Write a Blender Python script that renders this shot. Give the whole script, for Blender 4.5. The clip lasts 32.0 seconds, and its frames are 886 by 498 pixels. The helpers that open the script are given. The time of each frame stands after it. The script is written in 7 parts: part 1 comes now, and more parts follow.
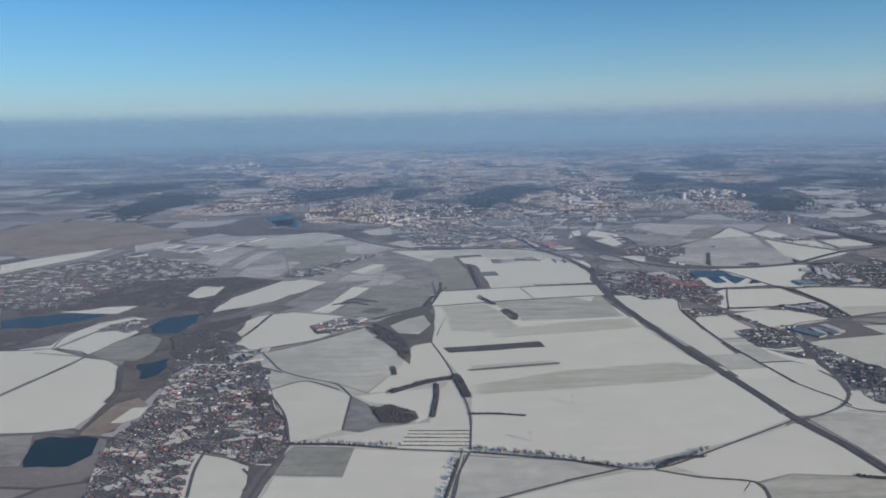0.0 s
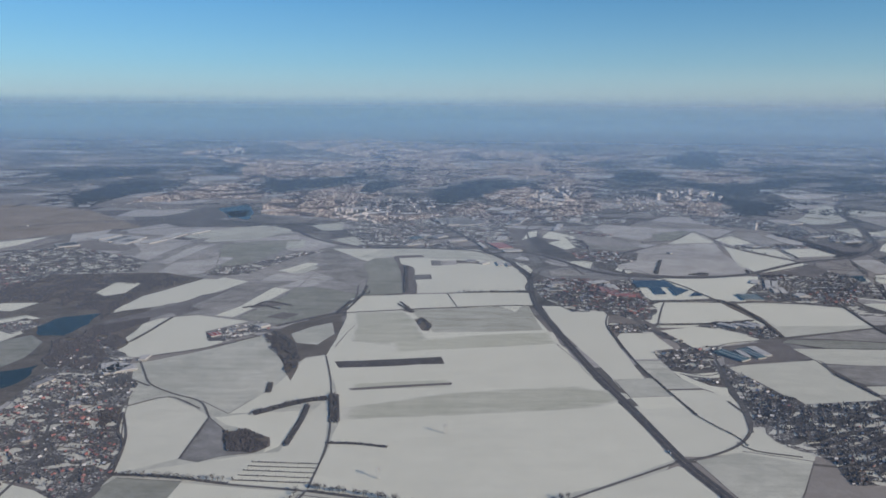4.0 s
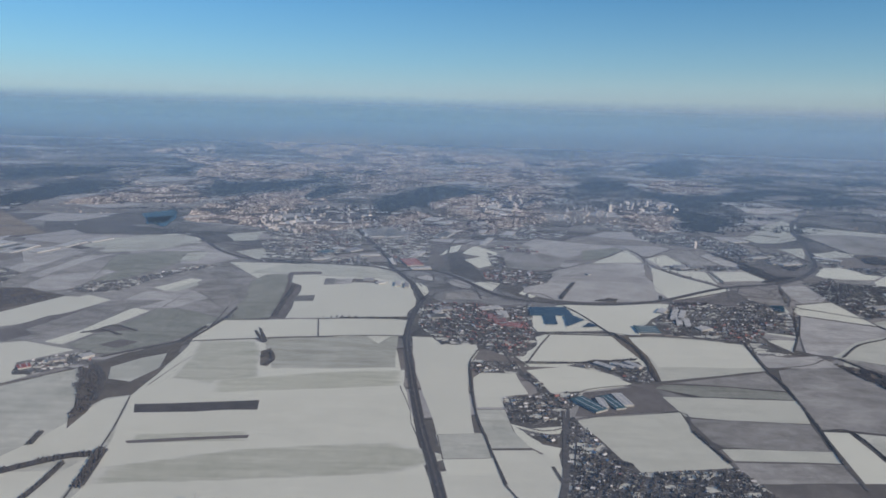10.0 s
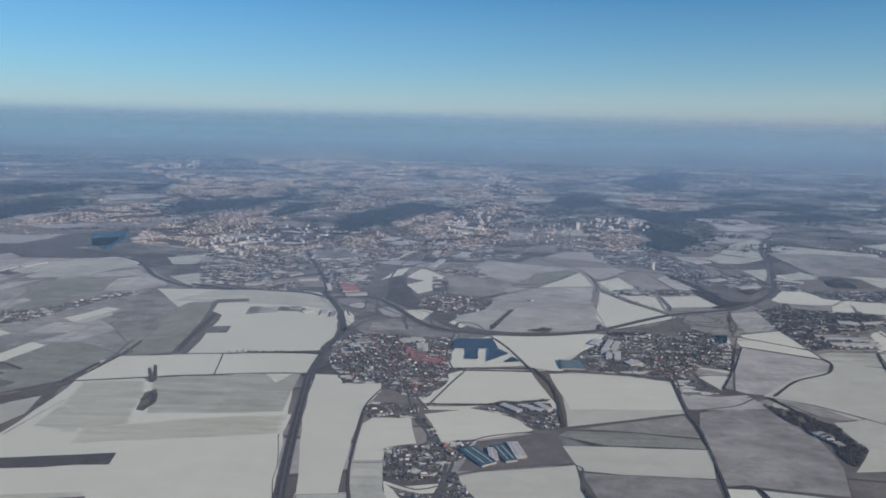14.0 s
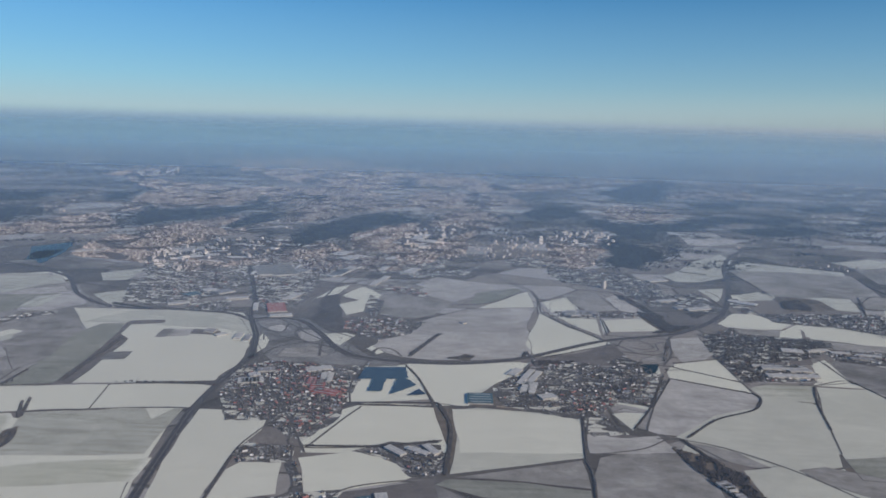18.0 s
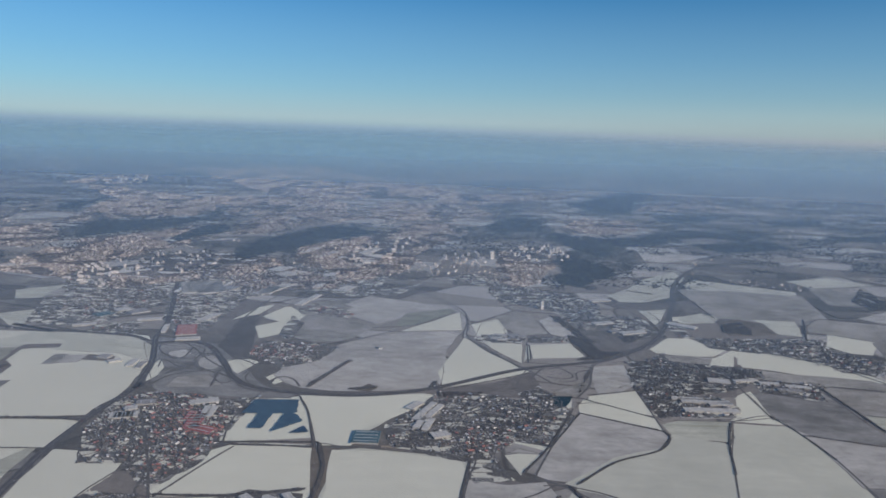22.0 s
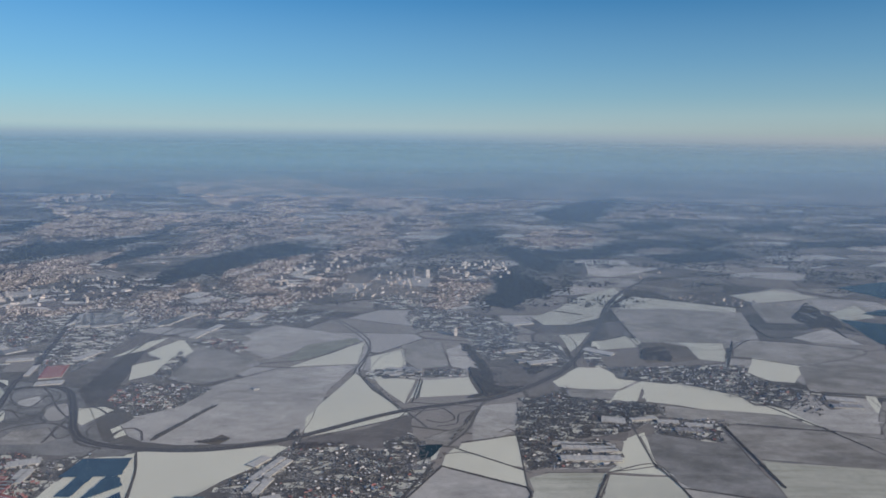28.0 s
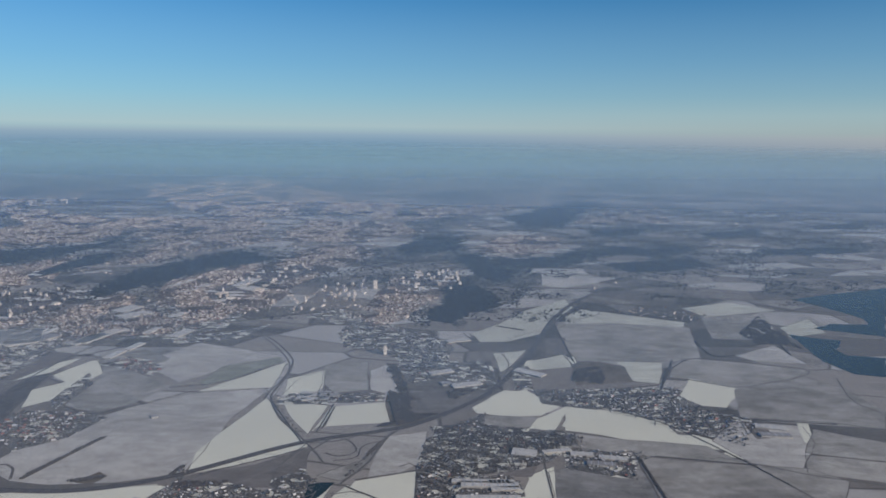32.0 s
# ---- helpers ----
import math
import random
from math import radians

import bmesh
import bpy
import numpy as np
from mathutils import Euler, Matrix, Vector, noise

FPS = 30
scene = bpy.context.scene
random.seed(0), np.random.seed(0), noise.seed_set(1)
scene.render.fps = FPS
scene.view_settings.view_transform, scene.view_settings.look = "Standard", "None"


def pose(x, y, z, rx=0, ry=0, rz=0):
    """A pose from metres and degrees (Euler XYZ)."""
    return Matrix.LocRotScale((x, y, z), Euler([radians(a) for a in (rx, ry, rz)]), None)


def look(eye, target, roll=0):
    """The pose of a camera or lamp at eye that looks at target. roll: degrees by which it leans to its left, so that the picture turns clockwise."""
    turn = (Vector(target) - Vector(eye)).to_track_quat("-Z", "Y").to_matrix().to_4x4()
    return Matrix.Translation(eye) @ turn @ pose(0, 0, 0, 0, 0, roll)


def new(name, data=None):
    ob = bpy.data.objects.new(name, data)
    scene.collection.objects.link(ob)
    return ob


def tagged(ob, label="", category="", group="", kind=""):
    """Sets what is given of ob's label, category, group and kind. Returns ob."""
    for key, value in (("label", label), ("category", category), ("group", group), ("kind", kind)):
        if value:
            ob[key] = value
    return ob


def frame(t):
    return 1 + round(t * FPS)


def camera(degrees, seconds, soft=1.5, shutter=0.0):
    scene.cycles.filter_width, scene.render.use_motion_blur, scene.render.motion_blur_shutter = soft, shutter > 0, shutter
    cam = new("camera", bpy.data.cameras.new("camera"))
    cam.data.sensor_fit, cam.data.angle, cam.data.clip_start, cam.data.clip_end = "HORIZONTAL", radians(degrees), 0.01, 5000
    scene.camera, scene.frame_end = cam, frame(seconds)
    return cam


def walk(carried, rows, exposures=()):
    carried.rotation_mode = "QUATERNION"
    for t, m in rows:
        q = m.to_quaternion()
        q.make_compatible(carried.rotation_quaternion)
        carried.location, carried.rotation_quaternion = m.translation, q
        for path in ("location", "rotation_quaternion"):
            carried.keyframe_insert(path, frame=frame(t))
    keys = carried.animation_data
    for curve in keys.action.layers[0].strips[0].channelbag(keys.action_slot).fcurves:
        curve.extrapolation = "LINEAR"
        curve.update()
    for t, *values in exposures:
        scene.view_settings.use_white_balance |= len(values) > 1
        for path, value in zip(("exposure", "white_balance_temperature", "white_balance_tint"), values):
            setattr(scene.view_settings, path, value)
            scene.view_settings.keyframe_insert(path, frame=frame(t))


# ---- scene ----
# The land is laid out at one fifth of its size, the camera's path with it.
cam = camera(63.48, 32.0, soft=1.7)
PATH = [
    # seconds, eye x, y, z, turn, tilt, lean
    (0.0, 0.00, -0.00, 133.00, 0.011, -10.115, -1.170),
    (0.5, 7.62, 4.09, 133.38, 0.089, -10.222, -1.058),
    (1.0, 15.04, 8.28, 133.75, -0.133, -10.430, -0.769),
    (1.5, 22.71, 12.49, 134.28, -0.015, -10.731, -0.750),
    (2.0, 30.26, 16.78, 134.54, -0.037, -10.942, -0.154),
    (2.5, 37.50, 20.75, 134.96, -0.009, -11.189, -0.182),
    (4.5, 67.79, 36.92, 137.64, 0.351, -10.792, 0.474),
    (5.0, 75.37, 41.35, 137.97, 0.290, -10.598, 0.524),
    (5.5, 82.80, 45.90, 138.68, 0.104, -10.503, 0.837),
    (6.0, 90.07, 49.76, 139.40, 0.161, -10.453, 0.836),
    (6.5, 97.71, 53.55, 140.17, 0.150, -10.439, 0.827),
    (7.0, 105.18, 57.23, 140.74, 0.238, -10.486, 0.944),
    (7.5, 112.92, 61.06, 141.28, 0.364, -10.493, 1.007),
    (8.0, 120.61, 65.20, 142.17, 0.209, -10.588, 1.100),
    (8.5, 127.97, 69.36, 142.85, 0.142, -10.669, 1.193),
    (9.0, 135.20, 73.48, 143.60, 0.265, -10.943, 1.308),
    (9.5, 142.71, 77.53, 144.38, 0.425, -11.030, 1.267),
    (10.0, 150.32, 81.66, 145.27, 0.431, -10.975, 1.441),
    (10.5, 157.75, 85.81, 146.14, 0.428, -10.791, 1.530),
    (11.0, 165.03, 89.94, 147.03, 0.374, -10.671, 1.577),
    (11.5, 172.32, 93.96, 147.86, 0.401, -10.538, 1.414),
    (12.0, 180.18, 98.24, 148.90, 0.317, -10.308, 1.318),
    (12.5, 187.56, 102.05, 149.91, 0.441, -10.223, 1.258),
    (13.0, 194.77, 105.78, 150.82, 0.574, -10.232, 1.281),
    (13.5, 202.23, 109.68, 151.81, 0.685, -10.103, 1.287),
    (14.0, 209.88, 113.80, 152.69, 0.763, -10.062, 1.142),
    (14.5, 217.52, 118.14, 153.60, 0.706, -9.915, 1.389),
    (16.5, 247.52, 134.54, 157.43, 0.866, -9.869, 1.426),
    (17.0, 254.97, 138.55, 158.27, 0.881, -9.892, 1.471),
    (17.5, 262.57, 142.49, 159.33, 0.859, -9.782, 1.448),
    (18.0, 270.07, 146.54, 160.35, 0.893, -9.618, 1.452),
    (18.5, 277.84, 150.61, 161.23, 0.882, -9.421, 1.386),
    (19.0, 285.50, 154.61, 162.00, 0.886, -9.288, 1.503),
    (19.5, 292.69, 158.53, 163.05, 0.828, -9.212, 1.299),
    (20.0, 299.81, 162.42, 164.16, 0.779, -9.324, 1.422),
    (20.5, 306.99, 166.36, 164.92, 0.719, -9.442, 1.629),
    (21.0, 314.23, 170.53, 165.76, 0.647, -9.502, 1.575),
    (21.5, 321.66, 174.65, 166.82, 0.352, -9.495, 1.525),
    (22.0, 328.78, 178.72, 167.86, 0.198, -9.019, 1.911),
    (22.5, 336.05, 182.66, 168.81, 0.444, -8.952, 1.797),
    (23.0, 343.27, 186.44, 169.76, 0.713, -9.308, 1.556),
    (23.5, 350.50, 190.32, 170.83, 0.632, -9.220, 1.622),
    (24.0, 357.91, 194.14, 171.80, 0.744, -9.207, 1.336),
    (24.5, 365.29, 197.93, 172.76, 0.703, -9.096, 0.976),
    (25.0, 372.77, 201.85, 173.72, 0.616, -9.083, 0.731),
    (25.5, 380.11, 205.86, 174.58, 0.501, -9.009, 0.519),
    (27.5, 408.85, 221.31, 179.19, 0.333, -8.743, 0.617),
    (28.0, 415.75, 224.90, 180.36, 0.112, -8.604, 0.595),
    (28.5, 422.27, 228.57, 181.58, 0.114, -8.610, 0.658),
    (29.0, 429.01, 232.34, 182.67, -0.003, -8.616, 0.689),
    (29.5, 436.03, 236.12, 183.70, -0.029, -8.705, 0.914),
    (30.0, 443.21, 239.94, 184.80, -0.223, -8.765, 1.043),
    (30.5, 450.49, 243.72, 186.14, -0.291, -8.813, 0.999),
    (31.0, 457.71, 247.37, 187.55, -0.344, -8.869, 0.827),
    (31.5, 464.78, 251.11, 188.96, -0.316, -8.791, 0.623),
    (32.0, 471.79, 254.74, 190.33, -0.556, -8.629, 0.685),
]


def aim(x, y, z, turn, tilt, lean):
    a, b = radians(turn), radians(tilt)
    way = Vector((-math.sin(a) * math.cos(b), math.cos(a) * math.cos(b), math.sin(b)))
    return look((x, y, z), Vector((x, y, z)) + 100 * way, lean)


walk(cam, [(t, aim(*row)) for t, *row in PATH], [(0, -0.35, 7700, 11), (10, -0.365, 7700, 11), (20, -0.425, 7720, 11), (32, -0.465, 7780, 11)])

# ---- daylight ----
SUN_EL, SUN_AZ = radians(24), radians(125)  # azimuth clockwise from +y
HAZE, HAZE_TOP, PALE = (0.18, 0.40, 0.66), (0.33, 0.545, 0.80), (0.54, 0.70, 0.89)
world = bpy.data.worlds.new("world")
scene.world = world
world.use_nodes = True
wn, wl = world.node_tree.nodes, world.node_tree.links
wn.clear()
sky = wn.new("ShaderNodeTexSky")
sky.sky_type, sky.sun_disc = "NISHITA", False
sky.sun_elevation, sky.sun_rotation = SUN_EL, SUN_AZ
sky.air_density, sky.dust_density, sky.ozone_density = 1.0, 0.0, 4.0
sky.altitude = 700
bg = wn.new("ShaderNodeBackground")
bg.inputs["Strength"].default_value = 0.1
wout = wn.new("ShaderNodeOutputWorld")
# Haze along the whole horizon, as thick as the air that is looked through.
coord, split = wn.new("ShaderNodeTexCoord"), wn.new("ShaderNodeSeparateXYZ")
wl.new(coord.outputs["Generated"], split.inputs[0])


def by_height(stops):
    """A ramp over the sine of the elevation, from -0.1 to 0.3."""
    r, k = wn.new("ShaderNodeMapRange"), wn.new("ShaderNodeValToRGB")
    r.inputs["From Min"].default_value, r.inputs["From Max"].default_value = -0.1, 0.3
    wl.new(split.outputs["Z"], r.inputs["Value"])
    while len(k.color_ramp.elements) < len(stops):
        k.color_ramp.elements.new(0.5)
    for e, (z, c) in zip(k.color_ramp.elements, stops):
        e.position, e.color = (z + 0.1) / 0.4, (*c, 1)
    wl.new(r.outputs[0], k.inputs[0])
    return k.outputs[0]


haze = wn.new("ShaderNodeBackground")
east, sides = wn.new("ShaderNodeMapRange"), wn.new("ShaderNodeMix")
east.inputs["From Min"].default_value, east.inputs["From Max"].default_value = -0.05, 0.6
wl.new(split.outputs["X"], east.inputs["Value"])
sides.data_type = "RGBA"
wl.new(east.outputs[0], sides.inputs[0])
wl.new(by_height([(-0.03, HAZE), (-0.004, (0.235, 0.44, 0.71)), (0.006, HAZE_TOP), (0.018, PALE), (0.10, (0.385, 0.63, 0.93))]), sides.inputs[6])
wl.new(by_height([(-0.03, (0.31, 0.43, 0.60)), (-0.006, (0.39, 0.49, 0.65)), (0.012, (0.475, 0.58, 0.70)), (0.035, (0.54, 0.69, 0.83)), (0.11, (0.37, 0.61, 0.90))]), sides.inputs[7])
wl.new(sides.outputs[2], haze.inputs["Color"])
tint = wn.new("ShaderNodeMix")
tint.data_type, tint.blend_type = "RGBA", "MULTIPLY"
tint.inputs[0].default_value, tint.inputs[7].default_value = 1.0, (0.35, 1.0, 1.44, 1)
blend = wn.new("ShaderNodeMixShader")
wl.new(sky.outputs[0], tint.inputs[6])
wl.new(tint.outputs[2], bg.inputs[0])
wl.new(by_height([(0.007, (0, 0, 0)), (0.014, (0.2, 0.2, 0.2)), (0.06, (0.55, 0.55, 0.55)), (0.18, (1, 1, 1))]), blend.inputs[0])
wl.new(haze.outputs[0], blend.inputs[1])
wl.new(bg.outputs[0], blend.inputs[2])
wl.new(blend.outputs[0], wout.inputs[0])
sun = new("sun", bpy.data.lights.new("sun", "SUN"))
sun.data.energy, sun.data.angle, sun.data.color = 4.8, radians(0.6), (1.0, 0.89, 0.78)
sun_way = Vector((math.sin(SUN_AZ) * math.cos(SUN_EL), math.cos(SUN_AZ) * math.cos(SUN_EL), math.sin(SUN_EL)))
sun.matrix_world = look(sun_way * 400, (0, 0, 0))


# ---- materials ----
def material(name, rough=0.9):
    m = bpy.data.materials.new(name)
    m.use_nodes = True
    n, l = m.node_tree.nodes, m.node_tree.links
    b = n["Principled BSDF"]
    b.inputs["Roughness"].default_value = rough
    b.inputs["Specular IOR Level"].default_value = 0.2
    return m, n, l, b


def noise_node(n, l, scale, detail=6.0, rough=0.6, stretch=(1, 1, 1), turn=0.0, kind="Position"):
    """Noise in metres of the place."""
    if kind == "Position":
        src = n.new("ShaderNodeNewGeometry").outputs["Position"]
    else:
        src = n.new("ShaderNodeTexCoord").outputs[kind]
    mp = n.new("ShaderNodeMapping")
    mp.inputs["Scale"].default_value = stretch
    mp.inputs["Rotation"].default_value = (0, 0, turn)
    t = n.new("ShaderNodeTexNoise")
    t.inputs["Scale"].default_value, t.inputs["Detail"].default_value = scale, detail
    t.inputs["Roughness"].default_value = rough
    l.new(src, mp.inputs[0])
    l.new(mp.outputs[0], t.inputs["Vector"])
    return t.outputs["Fac"]


def ramp(n, l, fac, stops):
    r = n.new("ShaderNodeValToRGB")
    e = r.color_ramp.elements
    while len(e) < len(stops):
        e.new(0.5)
    for k, (p, c) in zip(e, stops):
        k.position, k.color = p, (*c, 1)
    l.new(fac, r.inputs[0])
    return r.outputs[0]


def mix(n, l, fac, a, b, how="MIX"):
    m = n.new("ShaderNodeMix")
    m.data_type, m.blend_type = "RGBA", how
    for k, v in ((0, fac), (6, a), (7, b)):
        if isinstance(v, (int, float)):
            m.inputs[k].default_value = v
        elif isinstance(v, tuple):
            m.inputs[k].default_value = (*v, 1)
        else:
            l.new(v, m.inputs[k])
    return m.outputs[2]


def land(name, low, high, streak, seed, streak_strength=0.5, turn=0.0, border=None, uneven=0.5, spread=1.6):
    """Fields: snow and soil in soft patches, with drilled rows at a slant."""
    m, n, l, b = material(name, 0.95)
    big = noise_node(n, l, 0.012 + 0.002 * seed, 5, 0.55)
    rows = noise_node(n, l, 0.05, 5, 0.65, (0.3, 5.0, 1), turn)
    # Every field is drilled its own way.
    info, way, slant = n.new("ShaderNodeObjectInfo"), n.new("ShaderNodeMath"), n.new("ShaderNodeCombineXYZ")
    way.operation = "MULTIPLY_ADD"
    l.new(info.outputs["Random"], way.inputs[0])
    way.inputs[1].default_value, way.inputs[2].default_value = spread, turn - spread / 2
    l.new(way.outputs[0], slant.inputs[2])
    l.new(slant.outputs[0], rows.node.inputs["Vector"].links[0].from_node.inputs["Rotation"])
    fine = noise_node(n, l, 1.3, 6, 0.7)
    cloud = noise_node(n, l, 0.055, 6, 0.62, (1, 1.6, 1), turn)
    base = ramp(n, l, mix(n, l, 0.5, big, cloud), [(0.38, low), (0.60, high)])
    f = n.new("ShaderNodeMath")
    f.operation = "MULTIPLY"
    l.new(ramp(n, l, rows, [(0.42, (0, 0, 0)), (0.72, (1, 1, 1))]), f.inputs[0])
    f.inputs[1].default_value = streak_strength
    c = mix(n, l, f.outputs[0], base, streak)
    if border:
        # Near its edge the stubble thins out into open snow, row by row.
        edge, sum_, shift = n.new("ShaderNodeAttribute"), n.new("ShaderNodeMath"), n.new("ShaderNodeMath")
        edge.attribute_name, sum_.operation, shift.operation, shift.use_clamp = "inner", "ADD", "MULTIPLY_ADD", True
        l.new(edge.outputs["Fac"], sum_.inputs[0])
        l.new(rows, sum_.inputs[1])
        l.new(sum_.outputs[0], shift.inputs[0])
        shift.inputs[1].default_value, shift.inputs[2].default_value = 2.0, -1.3
        c = mix(n, l, shift.outputs[0], border, c)
    mottle = noise_node(n, l, 0.22, 7, 0.72)
    c = mix(n, l, uneven, c, ramp(n, l, mottle, [(0.34, (0.58, 0.58, 0.58)), (0.62, (1.0, 1.0, 1.0))]), "MULTIPLY")
    c = mix(n, l, 0.25, c, ramp(n, l, fine, [(0.3, (0.35, 0.35, 0.35)), (0.7, (1, 1, 1))]), "MULTIPLY")
    c = mix(n, l, 0.3, c, ramp(n, l, info.outputs["Random"], [(0, (0.72, 0.72, 0.74)), (1, (1, 1, 0.98))]), "MULTIPLY")
    l.new(c, b.inputs["Base Color"])
    return m


FIELD = {
    "S": land("snow_field", (0.77, 0.783, 0.665), (0.845, 0.857, 0.73), (0.665, 0.678, 0.57), 0, 0.2, 0.03, None, 0.14, 0.2),
    "G": land("snow_on_stubble", (0.53, 0.54, 0.455), (0.70, 0.712, 0.61), (0.34, 0.347, 0.275), 1, 0.7, 0.05, None, 0.4, 0.2),
    "D": land("thin_snow_on_soil", (0.252, 0.243, 0.224), (0.50, 0.49, 0.457), (0.20, 0.193, 0.178), 2, 0.25, 0.6),
    "B": land("bare_soil", (0.105, 0.098, 0.098), (0.155, 0.145, 0.143), (0.085, 0.078, 0.078), 3, 0.6, 0.05),
    "N": land("frosted_winter_crop", (0.30, 0.314, 0.268), (0.44, 0.452, 0.39), (0.20, 0.205, 0.16), 4, 0.5, 0.9),
    "T": land("dry_grass", (0.30, 0.24, 0.18), (0.42, 0.36, 0.29), (0.22, 0.17, 0.13), 5, 0.5, 0.3),
    "Q": land("snow_with_faint_rows", (0.60, 0.615, 0.50), (0.74, 0.755, 0.63), (0.44, 0.45, 0.35), 1, 0.6, 0.05, (0.81, 0.82, 0.71), 0.3, 0.1),
    "E": land("patchy_snow", (0.43, 0.422, 0.394), (0.69, 0.681, 0.642), (0.31, 0.302, 0.278), 2, 0.22, 0.5),
    "K": land("damp_soil", (0.165, 0.151, 0.144), (0.25, 0.232, 0.222), (0.30, 0.295, 0.28), 3, 0.25, 0.4),
    "Y": land("worn_snow", (0.61, 0.625, 0.535), (0.71, 0.723, 0.62), (0.51, 0.522, 0.445), 5, 0.3, 0.3, None, 0.2),
    "P": land("dull_soil", (0.19, 0.188, 0.183), (0.39, 0.39, 0.378), (0.16, 0.158, 0.15), 4, 0.22, 0.2),
    # Thin frosty snow; on far fields its grey also carries the haze.
    "F": land("thin_frosty_snow", (0.53, 0.545, 0.475), (0.75, 0.765, 0.67), (0.43, 0.445, 0.375), 3, 0.5, 0.4, None, 0.35),
    "W": land("scrub", (0.11, 0.095, 0.08), (0.22, 0.19, 0.16), (0.36, 0.35, 0.33), 6, 0.15, 0.3),
}
FIELD_LABEL = {
    "S": "open field under smooth white snow", "G": "snowy stubble field with faint grey drill rows",
    "D": "grey field with thin snow on soil", "B": "strip of bare dark brown soil",
    "N": "winter crop field dusted with frost", "T": "tan dry grass field with little snow",
    "Q": "snow field with faint rows of stubble", "E": "pale grey field with patchy thawing snow", "K": "dark grey damp field nearly free of snow",
    "Y": "open field under worn dull white snow",
    "P": "dull grey field of damp soil with traces of snow",
    "F": "open field under greyish snow, frosty near, haze-dimmed far off",
    "W": "rough brown scrub with patches of snow",
}


def ground_material():
    """Verges and far country: brown scrub, patches of snow, dark woods."""
    m, n, l, b = material("winter_ground", 0.95)
    fine = noise_node(n, l, 0.35, 8, 0.7)
    mid = noise_node(n, l, 0.03, 8, 0.65)
    wide = noise_node(n, l, 0.0035, 8, 0.6)
    scrub = ramp(n, l, fine, [(0.32, (0.10, 0.088, 0.083)), (0.52, (0.22, 0.198, 0.187)), (0.68, (0.52, 0.515, 0.50))])
    patch = ramp(n, l, mid, [(0.36, (0.08, 0.074, 0.073)), (0.5, (0.20, 0.178, 0.168)), (0.66, (0.40, 0.39, 0.38))])
    c = mix(n, l, 0.5, scrub, patch)
    cell, edge = n.new("ShaderNodeTexVoronoi"), n.new("ShaderNodeMapping")
    edge.inputs["Rotation"].default_value, edge.inputs["Scale"].default_value = (0, 0, 0.35), (0.010, 0.019, 0)
    l.new(n.new("ShaderNodeNewGeometry").outputs["Position"], edge.inputs[0])
    l.new(edge.outputs[0], cell.inputs["Vector"])
    rim = n.new("ShaderNodeTexVoronoi")
    rim.feature = "DISTANCE_TO_EDGE"
    l.new(edge.outputs[0], rim.inputs["Vector"])
    for v in (cell, rim):
        v.inputs["Scale"].default_value, v.inputs["Randomness"].default_value = 1.0, 0.65
    tone = n.new("ShaderNodeSeparateColor")
    l.new(cell.outputs["Color"], tone.inputs[0])
    parcel = ramp(n, l, tone.outputs[0], [(0.0, (0.12, 0.115, 0.108)), (0.30, (0.228, 0.211, 0.192)), (0.55, (0.325, 0.308, 0.282)), (0.80, (0.50, 0.498, 0.475))])
    parcel.node.color_ramp.interpolation = "CONSTANT"
    c = mix(n, l, 0.7, c, parcel)
    c = mix(n, l, ramp(n, l, rim.outputs["Distance"], [(0.008, (0.75, 0.75, 0.75)), (0.02, (0, 0, 0))]), c, (0.07, 0.066, 0.065))
    wood = ramp(n, l, wide, [(0.40, (0, 0, 0)), (0.47, (1, 1, 1))])
    c = mix(n, l, wood, mix(n, l, 0.65, c, (0.055, 0.053, 0.053)), c)
    l.new(c, b.inputs["Base Color"])
    return m


def road_material(name, c0, c1):
    m, n, l, b = material(name, 0.75)
    c = ramp(n, l, noise_node(n, l, 0.4, 6, 0.65), [(0.3, c0), (0.7, c1)])
    l.new(c, b.inputs["Base Color"])
    return m


GROUND = ground_material()
ASPHALT = road_material("wet_asphalt", (0.055, 0.055, 0.06), (0.10, 0.10, 0.105))
VERGE = road_material("verge", (0.08, 0.072, 0.07), (0.165, 0.15, 0.145))
LANE = road_material("country_road", (0.075, 0.072, 0.072), (0.17, 0.163, 0.16))
WOODS = road_material("dark_woods", (0.05, 0.048, 0.056), (0.10, 0.093, 0.101))
HEDGE_FLOOR = road_material("hedge_floor", (0.05, 0.05, 0.056), (0.11, 0.106, 0.11))
# Darker and bluer than WOODS: slope shade and haze put into the colour.
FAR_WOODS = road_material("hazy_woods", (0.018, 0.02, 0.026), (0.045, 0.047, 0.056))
TWIG = road_material("bare_twigs", (0.05, 0.051, 0.06), (0.115, 0.112, 0.12))


def water_material():
    m, n, l, b = material("pond_water", 0.25)
    b.inputs["Base Color"].default_value = (0.009, 0.028, 0.036, 1)
    b.inputs["Specular IOR Level"].default_value, b.inputs["IOR"].default_value = 0.15, 1.2
    bump = n.new("ShaderNodeBump")
    bump.inputs["Strength"].default_value, bump.inputs["Distance"].default_value = 0.2, 0.05
    l.new(noise_node(n, l, 0.8, 4), bump.inputs["Height"])
    l.new(bump.outputs[0], b.inputs["Normal"])
    return m


WATER = water_material()


# ---- building tools ----
def mesh_of(name, verts, faces, mats, index=None):
    me = bpy.data.meshes.new(name)
    me.from_pydata([tuple(v) for v in verts], [], faces)
    for m in mats:
        me.materials.append(m)
    if index is not None:
        me.polygons.foreach_set("material_index", index)
    me.update()
    return me


